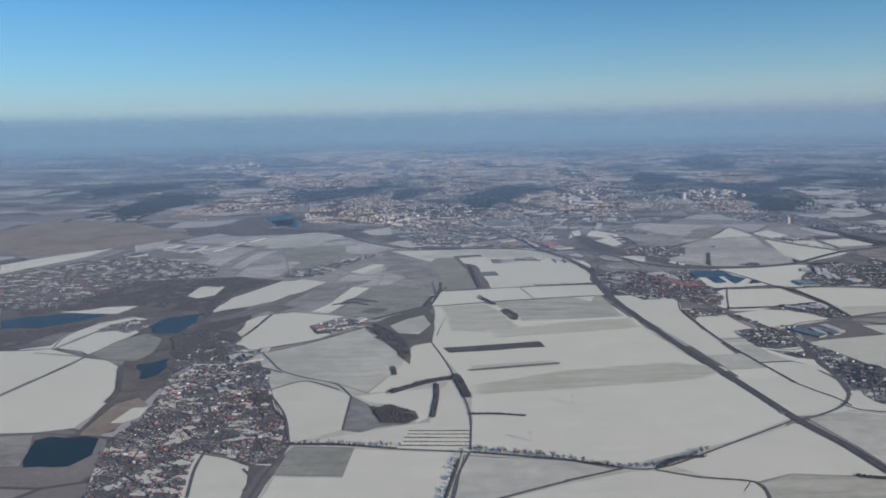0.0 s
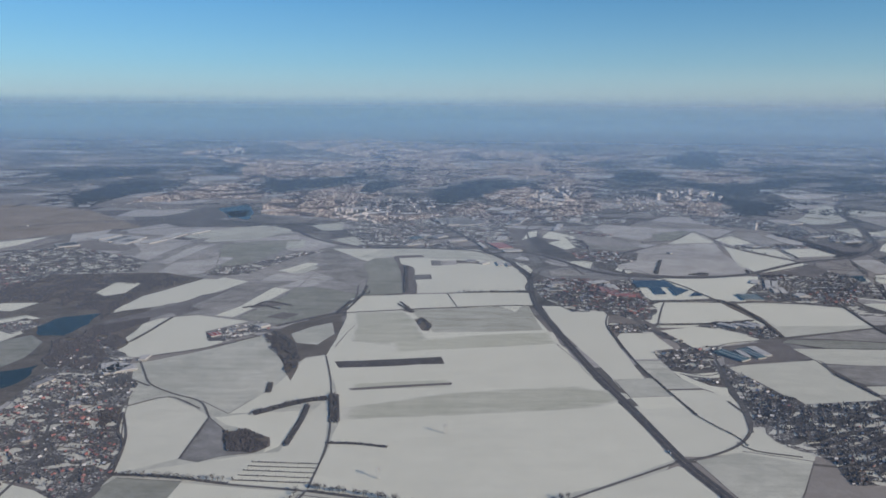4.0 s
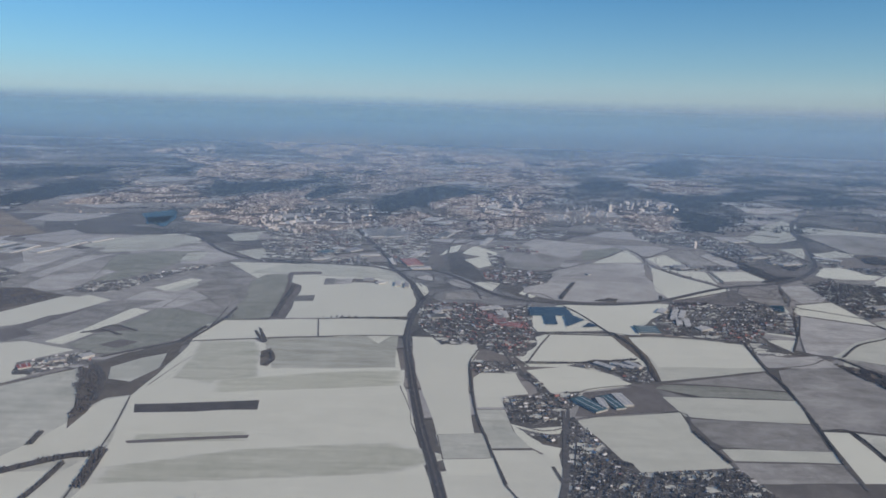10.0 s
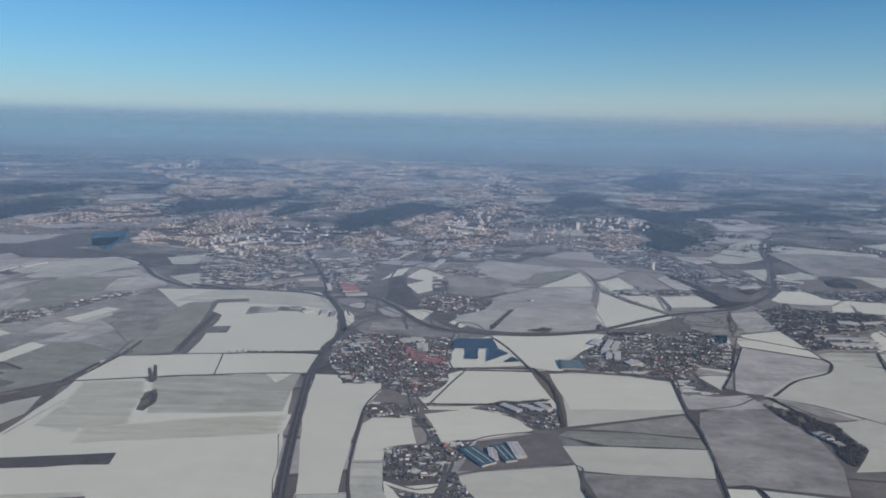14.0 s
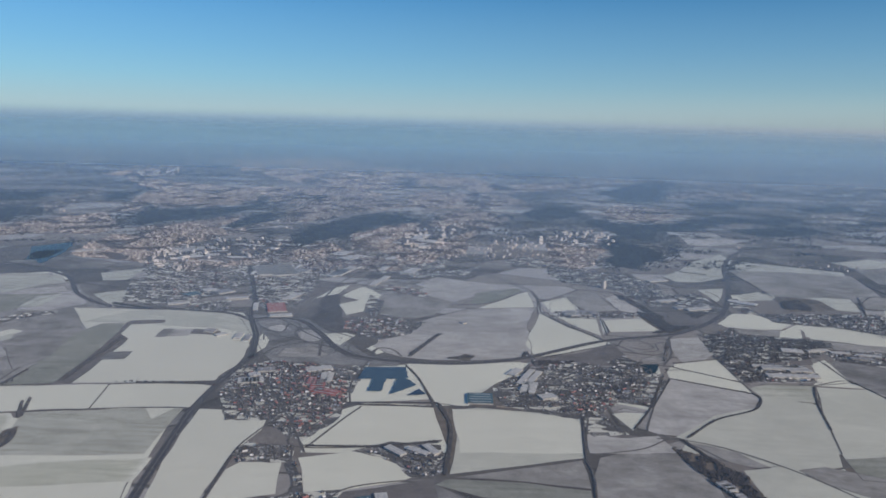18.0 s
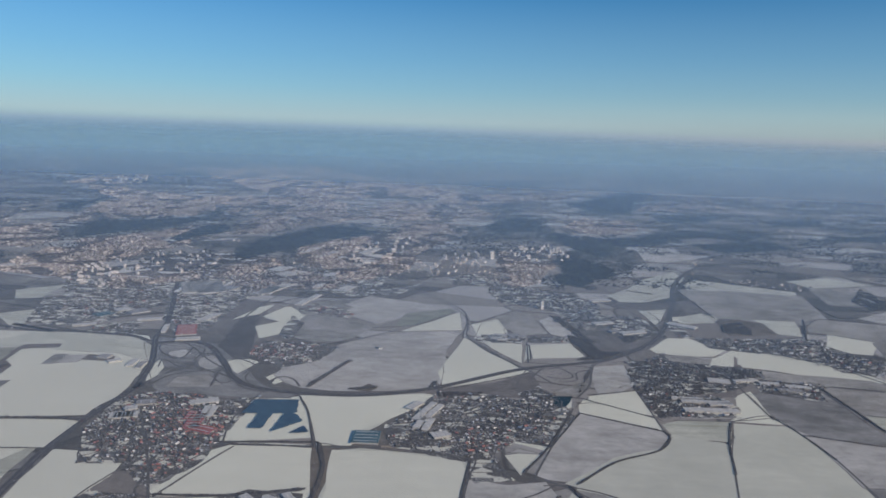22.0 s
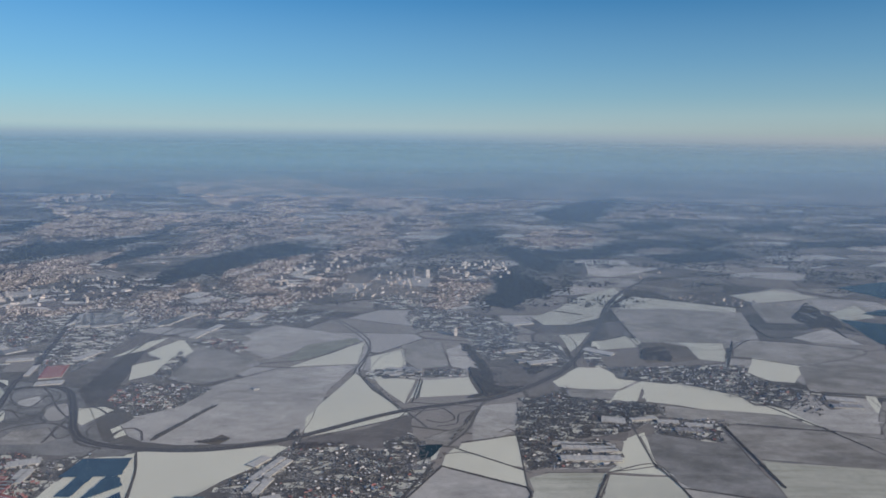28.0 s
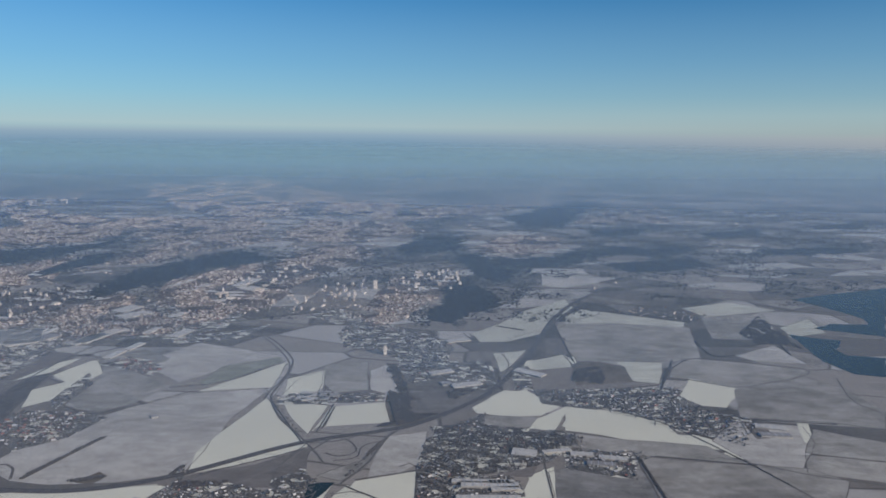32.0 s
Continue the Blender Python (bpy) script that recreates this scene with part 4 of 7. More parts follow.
field("F", (555.9, 858.7), (590, 883.3), (588.8, 843.9), (555.1, 833.8))
field("W", (588.3, 840.8), (615.8, 860.5), (636.6, 845.2), (634.4, 807.4), (583.9, 798))
field("F", (628.3, 860.9), (671, 858.9), (652.1, 802.5), (631.6, 808.7), (634.2, 845.2))
field("D", (675.4, 844.8), (699.2, 871.2), (731.7, 863.9), (789.1, 846.5), (785.3, 834.2), (763.6, 816.3), (709.3, 797.3), (677.4, 815.5), (664.8, 819.4))
field("E", (656, 813.5), (676.4, 809.9), (665.4, 787.1), (648.2, 795.7))
field("S", (679.8, 816.9), (712, 790.9), (684.8, 751.9), (649.5, 759))
field("D", (706.6, 790.7), (778.2, 826.7), (796.8, 793), (797.8, 745.6), (778.4, 714.6), (717.8, 723.1), (686.6, 732.6))
field("E", (651.9, 693.6), (680.5, 727.3), (723.2, 718.3), (717.2, 690.5), (687.6, 648), (665.1, 657.2))
field("K", (685.2, 727.4), (698.1, 722.7), (695.6, 698.9), (682.3, 696))
field("S", (722.8, 725.2), (729.7, 723.4), (716.9, 691.4), (711.4, 691.3))
field("D", (702.3, 673.4), (756, 661), (738.2, 633.5), (691, 648.1))
field("D", (728.5, 713.6), (773, 687.2), (757, 662.6), (703.5, 675.9))
field("S", (566.7, 751.5), (605.3, 741.4), (630.6, 719.3), (632.7, 702.3), (642.9, 689.1), (594, 697), (559.1, 708.2))
field("D", (558.6, 705.4), (593.3, 694.3), (644.9, 684.8), (655.6, 667), (666.1, 659.5), (620, 664.1), (594.5, 671.5), (554.6, 683.2))
field("Y", (413.6, 473.8), (432.6, 478.4), (443.6, 472.2), (453.5, 451.9), (459.8, 440.1), (440.2, 408.7), (411.6, 406.9), (415.9, 428.8), (413.2, 449.2))
field("K", (439.8, 475.7), (453.3, 479.8), (463, 468), (454.8, 454.2), (444.5, 468.6))
field("D", (392.6, 505.2), (412.5, 498.6), (433.3, 479.7), (420.6, 476.9), (408.8, 482.5), (397.9, 491.9))
field("W", (458.9, 475.5), (467.1, 480.8), (484.2, 477.8), (499.1, 470.3), (481.8, 443.4), (466.3, 447.2), (457.8, 453.7))
field("Y", (391.6, 510.5), (423.2, 541.9), (453.7, 556), (464.7, 575.7), (494.5, 563.1), (472.5, 500.4), (465, 481.3), (435.2, 467.7), (418, 493.3))
field("Y", (510, 593.9), (540.2, 586.7), (554, 532.3), (522, 482.5), (470.6, 487.2), (473.1, 500.5), (489.6, 548.9))
field("N", (470.6, 489.6), (510.3, 495.5), (528, 492), (510.1, 464.1), (492.4, 465), (467.4, 467.6))
field("Y", (464.4, 479), (466.9, 466.5), (491.8, 464), (509.5, 463), (484, 423.4), (395.2, 418.7), (416.1, 444.5), (436.1, 466.8))
field("D", (441.3, 476.1), (456.1, 480.2), (471.6, 473.9), (486.5, 466.1), (472.1, 443.5), (459.4, 453.1), (447.1, 463.4))
field("E", (542.5, 590.4), (547.2, 581.1), (588, 565.4), (579.4, 528.1), (577.3, 517.6), (542.3, 516.3), (544.3, 557.3))
field("G", (600.3, 614.9), (664.7, 604.3), (684.7, 600), (648.9, 546.1), (588.6, 544.8), (594.3, 571.2))
field("D", (593.2, 660.4), (605.3, 668.1), (695.1, 654.3), (709.8, 637.8), (685.6, 601.4), (665.2, 605), (601, 616.4), (595.4, 634.8))
pond((-240, 994), (-212, 1013), (-200, 955), (-219, 937))
pond((830, 957), (853, 941), (872, 935), (850, 906), (849, 884), (880, 878), (847, 824), (824, 832), (816, 866), (823, 911))
pond((914, 1122), (932, 1078), (947, 1024), (936, 999), (896, 1000), (868, 980), (925, 950), (1081, 1199), (991, 1159))
pond((-313.2, 492.1), (-297.2, 502.8), (-267.1, 508.2), (-244.2, 503.4), (-255.5, 484.9), (-278.8, 469.9), (-302, 470.2))
pond((-200.8, 469.7), (-195, 492.1), (-173.8, 501), (-170.7, 475.8), (-174.5, 452.1), (-189.2, 451.9))
pond((-175.4, 390.3), (-160.8, 400.3), (-156.6, 380.8), (-160.2, 367.6), (-164.8, 367))
pond((-175.7, 281.4), (-179, 292.3), (-174.1, 296), (-151.7, 293.3), (-147.1, 277), (-151.9, 267.4), (-169.9, 267.2))
pond((-259.7, 1023.2), (-230.7, 1073), (-201.7, 994.3), (-189.2, 920.6), (-221.6, 953.3))
pond((401.9, 629.4), (416.2, 632.6), (413, 622.5), (404.3, 610.6), (401.8, 615.9))
motorway(4.9, (171, 219.3), (165.5, 251.1), (162.3, 271.3), (155, 298.5), (147.6, 348.3), (138, 407.3), (127.2, 499.8), (124.9, 531.8), (126.4, 578.9), (132.3, 630.1), (131.8, 618.9), (121.9, 667.9), (108.7, 706.4), (98.3, 735.3), (92.2, 771.7), (69.6, 845.3), (37.4, 944.4))
motorway(5, (-446.2, 852.7), (-387.1, 893.8), (-284.1, 920.4), (-202.4, 902.2), (-128.6, 862.4), (-79.1, 790.3), (-33.4, 750.6), (11.5, 741.6), (-31.5, 759.4), (4.6, 746.2), (73.7, 737.4), (98.4, 722.9))
motorway(5.5, (100.9, 717.2), (123.9, 725.6), (147.4, 716.1), (170.2, 678.9), (186.1, 648.1), (204.3, 630.4), (237.9, 621.2), (281.2, 621.9), (323.7, 638.9), (386.9, 684.6), (453.6, 713.2), (499.4, 758.9), (523.6, 799.1), (545.1, 850.4), (568.2, 911.7), (595.2, 998.2), (631.3, 1079.4), (672.1, 1144.3), (700.4, 1188.2))
lane_road(1.2, (380.7, 507.3), (394.4, 506.8), (415, 497.4), (438.3, 475.6), (454.2, 453), (463.4, 437.8))
lane_road(2, (136.2, 617.2), (143.7, 646.5), (166.5, 657.8), (188.3, 643.9))
lane_road(2, (177.3, 628), (175.2, 661), (197.1, 629.7), (216.1, 621.2))
lane_road(2, (146.2, 721.9), (149.2, 764), (150.7, 822.9), (156.3, 879.9), (175.2, 934.9))
lane_road(1.5, (121.3, 680.5), (145.9, 670.3), (165.7, 660.1), (175.9, 667))
lane_road(1.5, (102.7, 735.8), (129.1, 735.5), (152.4, 710.9))
lane_road(1.6, (213.3, 631.2), (217.3, 651), (227.8, 647.5), (235, 633.1))
lane_road(1.5, (177.9, 661.2), (156.9, 684), (138.2, 709.4), (124.5, 724.2))
lane_road(1.6, (116.6, 696), (137.1, 682), (137.1, 712.2))
lane_road(1.5, (227.8, 632.5), (218.7, 627.5), (213.3, 641.8), (217.3, 651))
lane_road(1.2, (204.3, 630.4), (194.7, 648.9), (198.4, 669.2), (209.2, 689.1))
lane_road(1.3, (105.1, 717.6), (125.7, 721.3), (146.7, 707.4), (147.2, 685.6), (128.5, 687.7), (113.6, 704), (107.7, 723.9))
lane_road(1.3, (172.7, 651.4), (176, 658.7), (186.1, 648.1), (186, 635), (178, 638.6), (172.7, 651.4))
lane_road(1.3, (191.5, 653.2), (194.8, 665.2), (203.1, 669.6), (210.8, 661.9), (208.6, 650.2), (199, 653.9))
lane_road(1.2, (124.5, 724.2), (121.1, 754.1), (124.9, 771.8))
lane_road(1.6, (148.2, 683.1), (149.2, 693.8), (157.6, 696), (168.9, 685.2), (173.9, 672.9), (172.9, 659.6), (164.2, 657.6), (154.6, 667.4), (148.2, 683.1))
lane_road(1.5, (171.8, 679), (178.9, 686.2), (192, 677.2), (205.6, 657.9))
lane_road(1.4, (139.9, 648.4), (144.4, 664), (151.9, 673.3))
lane_road(1.4, (147.4, 716.1), (157.6, 696))
lane_road(1.2, (129.1, 662.5), (126, 681), (144.4, 664), (166.5, 657.8))
lane_road(1.4, (136.4, 614.3), (159.9, 563.9), (182.2, 517.6), (198.6, 478.3))
lane_road(1.2, (90.6, 566.2), (112.6, 567.2), (128.5, 564.5))
lane_road(1.5, (210.3, 541.6), (232.4, 543.2), (261.5, 541.3), (298.6, 543.3), (340.7, 536.5), (346.7, 529.3))
lane_road(1.3, (219.1, 539.5), (211.1, 519.7), (198.2, 483.2))
lane_road(1, (262.6, 542.7), (250, 587.3), (239.3, 615.4))
lane_road(1.2, (345.6, 762), (349.5, 836.4), (321.9, 901.4), (282, 964.3), (234.6, 1038.9))
lane_road(1, (392.1, 687.6), (380.3, 646), (385.5, 616.4), (375.5, 573), (351.1, 549.3), (348.1, 529.4), (344, 511.4), (340.4, 487.5))
lane_road(1.2, (410.9, 607.5), (390.9, 552.2), (377.9, 515.9), (382.4, 511.7), (396.6, 505))
lane_road(1.2, (461.2, 581.2), (462.2, 570.5), (450.5, 552.5), (423, 536.6), (397.2, 509.4))
lane_road(1.1, (451.6, 652.4), (461.3, 653.2), (461.2, 581.2))
lane_road(1, (508.1, 598), (493.4, 563.3), (482.2, 526.6), (472.3, 496))
lane_road(1.2, (508.1, 598), (536.4, 608.9), (542.8, 581.3), (545.8, 548.6), (543.8, 500.6))
lane_road(1, (543.1, 580.5), (588.4, 566.1), (608.6, 557.8))
lane_road(0.9, (417.9, 619.1), (432.4, 620.4), (465.2, 596.2))
lane_road(1, (472.2, 596.8), (510.2, 599), (537.1, 606.3))
lane_road(1, (590.9, 844.3), (587.1, 910.7), (600.6, 993.9))
lane_road(1, (521.1, 914.6), (535.4, 858.6), (524.3, 798.6))
lane_road(1, (504.4, 865.7), (513.8, 815.8), (516.9, 780.4))
lane_road(1, (505.1, 952), (518.2, 902), (558.6, 945.5), (581.7, 962.3))
lane_road(1.6, (276.5, 963.2), (314.4, 922.7), (343.7, 868.9), (351.1, 837.1), (350.8, 794.7), (350, 767.1), (363, 730.8), (384.6, 695.6), (401, 667.3), (406.1, 656.6))
lane_road(1.3, (393.9, 684.4), (411.1, 689), (424.5, 698.2), (445.6, 715.5))
lane_road(1.4, (395.3, 672), (406.9, 693.3), (418.5, 687.4), (423.7, 672.5), (414.2, 665.9), (404.9, 670.5))
lane_road(1.2, (411.7, 659.7), (424.6, 664.6), (427.1, 680.8), (439.9, 689.6))
lane_road(1, (398.6, 711.6), (399.9, 747.6))
lane_road(1.6, (419.1, 630), (432.2, 657), (442.9, 698.5), (460.9, 715.8))
lane_road(1, (438.5, 839.6), (451.2, 784.3), (468.3, 738.3))
lane_road(1, (648.4, 789.3), (668.5, 838.5), (696, 869.5), (731.7, 863.9), (788.3, 841.9), (763.6, 816.3), (708.2, 794.6))
lane_road(1.2, (567.1, 753.7), (605.3, 741.4), (630.6, 719.3), (656.9, 670.2), (673.4, 632.5), (683.6, 604.7))
lane_road(1, (604.3, 669.3), (665.1, 657.2))
lane_road(1, (666.1, 659.5), (692.9, 645.2), (727.8, 633.4))
lane_road(1, (686.6, 732.6), (749.6, 723.8), (784.7, 705.3))
lane_road(1.1, (538.5, 670.5), (537.3, 644.2), (536, 602.7))
lane_road(1.1, (595.6, 675.6), (593.8, 603.4))
lane_road(1, (499.9, 949.5), (513.4, 891.5), (518.4, 819.7))
lane_road(1, (608.3, 986.8), (576.4, 931.5), (593.3, 859.8), (583.3, 814.4))
lane_road(0.9, (657.9, 1110.9), (655.6, 1038.5), (610.4, 998.8))
lane_road(1, (803, 820.2), (786.9, 768), (794.4, 740.2))
lane_road(1.2, (-74.2, 283.1), (-45.4, 281.8), (-21.4, 277), (8.8, 272.6), (46.5, 264), (68.1, 256.6), (84.6, 257.2), (118.8, 276.9), (151.5, 296.3))
lane_road(1.4, (68.1, 256.6), (43.6, 247), (17.4, 235.1), (9, 227.9))
lane_road(1.3, (79.5, 254.7), (94.5, 248.3), (112.8, 244.2), (114.1, 236.4), (110.9, 224.1))
lane_road(1.5, (151.7, 296.8), (167, 302.2), (181.5, 311.2), (191.8, 323), (198.8, 339), (196.5, 358.9))
lane_road(1.2, (183.7, 315.1), (187.8, 307.6), (205, 302.2))
lane_road(1, (-227.4, 347.1), (-213.3, 406.6), (-241.7, 423.4), (-263.2, 420.4))
lane_road(1, (-213.3, 406.6), (-248.8, 416.2))
lane_road(1, (-241.7, 423.4), (-246.6, 452.1), (-238.5, 478), (-219.8, 493.9))
lane_road(1, (-198.6, 299.5), (-183.4, 299.4), (-159.1, 295.9), (-145.7, 293.6))
lane_road(1.1, (-112.9, 412.9), (-80.3, 431), (-51.4, 459), (-14.9, 504.3), (-7, 537.7), (-9.7, 587.2))
lane_road(1.1, (-111.2, 412.8), (-99.4, 391.5), (-89.4, 374.9), (-73.2, 362.6), (-56.9, 353.4), (-46.8, 335.8))
lane_road(1, (-46.8, 335.8), (-45.9, 296.3))
lane_road(0.9, (-7.8, 419.2), (1.1, 380.6), (7.3, 341.9), (10.8, 310.1), (9.6, 274.6))
lane_road(1.1, (9.3, 273.1), (4.2, 254.3), (0.3, 228.3))
lane_road(1.2, (-67.4, 279.1), (-70.4, 257.4), (-72, 238.6))
lane_road(1.3, (-95.1, 240.7), (-99.7, 263.2), (-102.2, 288.8), (-114.2, 326.5), (-127.3, 349.3), (-142.1, 350.2))
lane_road(1.1, (-75.7, 244.8), (-74.7, 253.2), (-80.5, 262.4))
lane_road(1.2, (-89.1, 347.2), (-73.9, 358.5), (-54.3, 345.3))
lane_road(1.2, (-127.3, 349.3), (-106.7, 348.2), (-88.7, 345.7))
lane_road(1.2, (-125.7, 393.1), (-111.2, 387.4), (-88.8, 372.2))
lane_road(1.2, (-69.1, 281.8), (-74.2, 311.2), (-87.3, 339.5))
lane_road(1.9, (209.3, 416.2), (207.3, 397), (203.6, 372.8), (199.4, 346.8), (193.6, 324.5))
lane_road(0.9, (-15.8, 505.6), (28.6, 516.1), (83.3, 525.7), (123.3, 529.4))
lane_road(0.9, (60.9, 562.7), (67.8, 524.2))
lane_road(0.9, (-2.2, 553.8), (75.9, 565.6), (124.1, 569.1))
lane_road(1, (164.9, 473.1), (165.7, 417.8), (167, 399.3), (170.8, 375), (175.2, 343.4))
lane_road(1.1, (169.7, 503.5), (164.2, 476.5), (165.2, 417.8))
lane_road(1.6, (212.3, 417.9), (208.1, 393.4), (203.8, 367.2), (199.1, 338.8))
lane_road(1.2, (169.7, 503.5), (180.5, 525.7), (186.6, 500), (192.6, 484.3), (230.5, 486.6), (265, 494.2))
lane_road(1.2, (191.8, 482.4), (195.9, 460.4), (206.4, 427.5), (212.3, 417.9))
lane_road(1.1, (212.3, 417.9), (224.2, 443.1), (253, 453.7), (264.6, 457.7), (271.2, 459.8), (336.4, 480.1))
lane_road(1.2, (209, 544.4), (262.1, 547.1), (274.8, 543.5), (290.6, 542.6), (345.3, 535.1))
lane_road(1.1, (263.6, 547.2), (270.8, 512.4), (268.1, 459.6))
lane_road(1.2, (345.3, 535.1), (338.6, 483.8), (339, 461.9), (330.9, 408.7), (322.9, 368.9), (320.7, 345.7))
lane_road(1.1, (344, 486), (370.2, 494.5), (386.5, 507.3), (394.3, 508))
lane_road(1, (330.2, 401.6), (344.1, 400.3), (344.4, 365.5), (343.3, 347))
lane_road(1, (372.8, 521.3), (390, 507.6), (399.1, 498.8), (409.4, 481.6))
lane_road(1, (212.1, 405.4), (224.7, 410.5), (268.1, 418.7), (267.3, 396.3), (272.6, 375.4), (273.7, 361.3))
lane_road(1, (182.7, 400.4), (196.5, 392.7), (205.8, 396.1))
lane_road(1, (220.2, 388.7), (229.2, 358.6), (234.2, 350.2))
lane_road(1.2, (212.3, 540), (207.7, 577.5), (213.2, 622.6))
lane_road(1, (188.1, 495.3), (211, 537.6), (222.2, 545.7))
hedge(5, (-28.1, 340), (-17.1, 348.8), (-5.6, 356.2), (2.4, 358.3))
hedge(3, (-5, 350.5), (-4.9, 333.6), (-6.5, 309.1))
hedge(5, (5.2, 363.2), (7.8, 348.2), (10.1, 332.8))
hedge(3, (-29.2, 377.7), (-27.4, 365.1))
hedge(2, (10.9, 311.4), (23.3, 310.8), (36, 308.2))
hedge(2.5, (81.1, 256.5), (91.1, 263.5), (101.6, 265))
hedge(1.2, (10.2, 273), (46.6, 264.5), (67.1, 257.1))
hedge(1.2, (-68.4, 283.9), (-45.5, 282.3), (-21.4, 277.5))
hedge(1.4, (4.5, 265.9), (1.6, 250), (-1.7, 233.9))
hedge(2, (25.4, 531.4), (36.7, 508.3))
hedge(3, (-14.9, 504.3), (-9.1, 537.9))
hedge(3, (-167.1, 334.9), (-169.5, 351.7), (-182.7, 385.1))
hedge(1.5, (-87.9, 339.5), (-81.8, 321.4), (-73.5, 308), (-67.3, 284.4))
hedge(0.5, (-16, 294.3), (10.1, 293.1))
hedge(0.5, (-16.8, 290.9), (10, 289.7))
hedge(0.5, (-17.7, 287.6), (9.8, 285.8))
hedge(0.5, (-18.4, 283.8), (9.2, 282))
hedge(0.6, (-19.7, 280.1), (9.1, 278.3))
hedge(1, (-112.9, 412.9), (-80.3, 431), (-54.6, 453.9))
hedge(2, (-131.4, 436.8), (-127.4, 448.8), (-122.9, 492.6))
hedge(2.5, (-82.6, 517.9), (-70.6, 523.7), (-57.1, 515.8))
hedge(2.5, (152.8, 246.8), (167.4, 243.2))
hedge(2, (27, 536.7), (37.3, 510.4))
hedge(3, (42.2, 482.7), (44.3, 492.5), (49.3, 478.7), (47.1, 468.6))
hedge(2, (-9.4, 513.7), (-3.1, 556.3), (-2.6, 584.1))
hedge(2, (-16.5, 505.5), (-48.7, 474.9))
# Dark belt put in for the blue shade of the ravine bank.
hedge(4, (-46.4, 461.7), (-32.9, 442.2), (-23.4, 414))
hedge(2, (-77.7, 519.6), (-69.2, 534.6), (-49.7, 524.6))
hedge(1, (-2.2, 553.8), (26.8, 559.3))
hedge(4, (28.8, 566.2), (24.3, 656.9))
hedge(1.5, (75.7, 566.9), (122.3, 571.6))
hedge(0.7, (164.6, 473), (165.7, 417.8), (171, 375), (176.1, 343.4))
hedge(1, (-15.8, 505.6), (83.3, 525.7), (123.3, 529.4))
hedge(2, (197.6, 485.7), (230.6, 487.5), (265.8, 496.1))
hedge(2.5, (263.6, 547.2), (270.8, 512.4), (268.7, 459.6))
hedge(1.5, (345.5, 531.8), (338.9, 482.9), (338.7, 461.1), (330.9, 408.7), (322.9, 368.9))
hedge(1.5, (401.8, 583.3), (388.7, 550.6), (371.8, 519.2))
hedge(2.5, (393.8, 507), (399, 492.3), (403.5, 476.8), (406, 464.7))
hedge(2.5, (267.9, 396.3), (271.8, 375.4), (273.3, 366.8))
hedge(2, (209, 544.4), (262.3, 548.3))
hedge(1, (330.2, 401.6), (344.1, 400.3), (344.4, 365.5))
hedge(4, (224.6, 364.7), (229.9, 361.8))
hedge(3, (240.6, 633.8), (259.9, 690.9))
hedge(4, (269.1, 631.9), (281, 636.5))
hedge(0.7, (175, 343.8), (180.1, 331.2), (185.2, 321), (186.9, 312.2))
hedge(2, (95.8, 568.3), (125.4, 567.4))
hedge(1.6, (217.9, 541.4), (261.2, 542.6))
hedge(1.4, (261.2, 542.6), (250, 587.3), (239.7, 613.5))
hedge(2.5, (240.9, 640), (261.1, 691.6))
hedge(4, (273, 632.3), (284.6, 637.5))
hedge(3, (321.8, 640.8), (325, 651.9))
hedge(1, (208.6, 744), (238.4, 731.6), (287.8, 776))
hedge(1.2, (267.5, 784.3), (305.5, 799.7), (342.6, 852.6))
hedge(1, (354.9, 753.2), (387.1, 687.1))
hedge(1, (398.7, 751.5), (394.4, 700.7))
hedge(1.5, (460.8, 579.6), (461.6, 570.5), (450.5, 552.5), (422.8, 536), (398.7, 510.6))
hedge(1.2, (415.5, 603.4), (460.8, 579.6))
hedge(1, (423.5, 627.3), (461.6, 599.3))
hedge(1.5, (506.2, 595.3), (493.4, 563.3), (482.5, 526.6))
hedge(1.2, (536.4, 608.9), (542.8, 581.3), (545.8, 548.6))
hedge(1, (543.1, 580.5), (588.4, 566.1))
hedge(1, (390.9, 552.2), (415.5, 603.4))
hedge(1.5, (681.7, 865.3), (655.3, 804.1))
hedge(2, (597, 665.3), (598, 582.4))
hedge(1, (331.1, 641.6), (389.1, 686.1))
hedge(1, (397.1, 708.7), (400.2, 745.5))
hedge(1, (674.9, 843.2), (699.6, 869.6), (731.7, 863.9), (789, 843.4))
hedge(1, (676.9, 814), (708.2, 794.6))
hedge(1.2, (605.3, 741.4), (630.6, 719.3), (656.9, 670.2), (673.4, 632.5))
hedge(2, (668.5, 838.5), (648.4, 789.3))
hedge(1, (607.8, 669.4), (665.5, 658))
hedge(1.2, (597.4, 993.5), (594.5, 908.8), (593.3, 859.8))
hedge(3, (536.1, 977.2), (560.8, 962.5))
hedge(2, (438.5, 839.6), (450.4, 784.3))
hedge(2.5, (724, 926.5), (723, 880.4), (743.8, 881.1))
hedge(2, (811.2, 960.5), (796.1, 882.7))
hedge(1.5, (685.7, 730.5), (748.4, 721.8))
hedge(1, (338.6, 640.9), (391.8, 676))
hedge(1.2, (427.9, 635.5), (461, 647.2))
wood((385, 497.3), (394.9, 491.7), (404.4, 478.9), (412, 463.9), (413.8, 444.9), (415.2, 418), (396.4, 423.7), (397.8, 443.8), (393.9, 463.3), (387.8, 480.3))
# Clumps put in for the shade on the steep ravine bank.
wood((-52.8, 458.1), (-41.7, 454), (-25.8, 418.2), (-19.8, 400.7), (-19.8, 381.3), (-28.7, 404.7), (-40.8, 432.1))
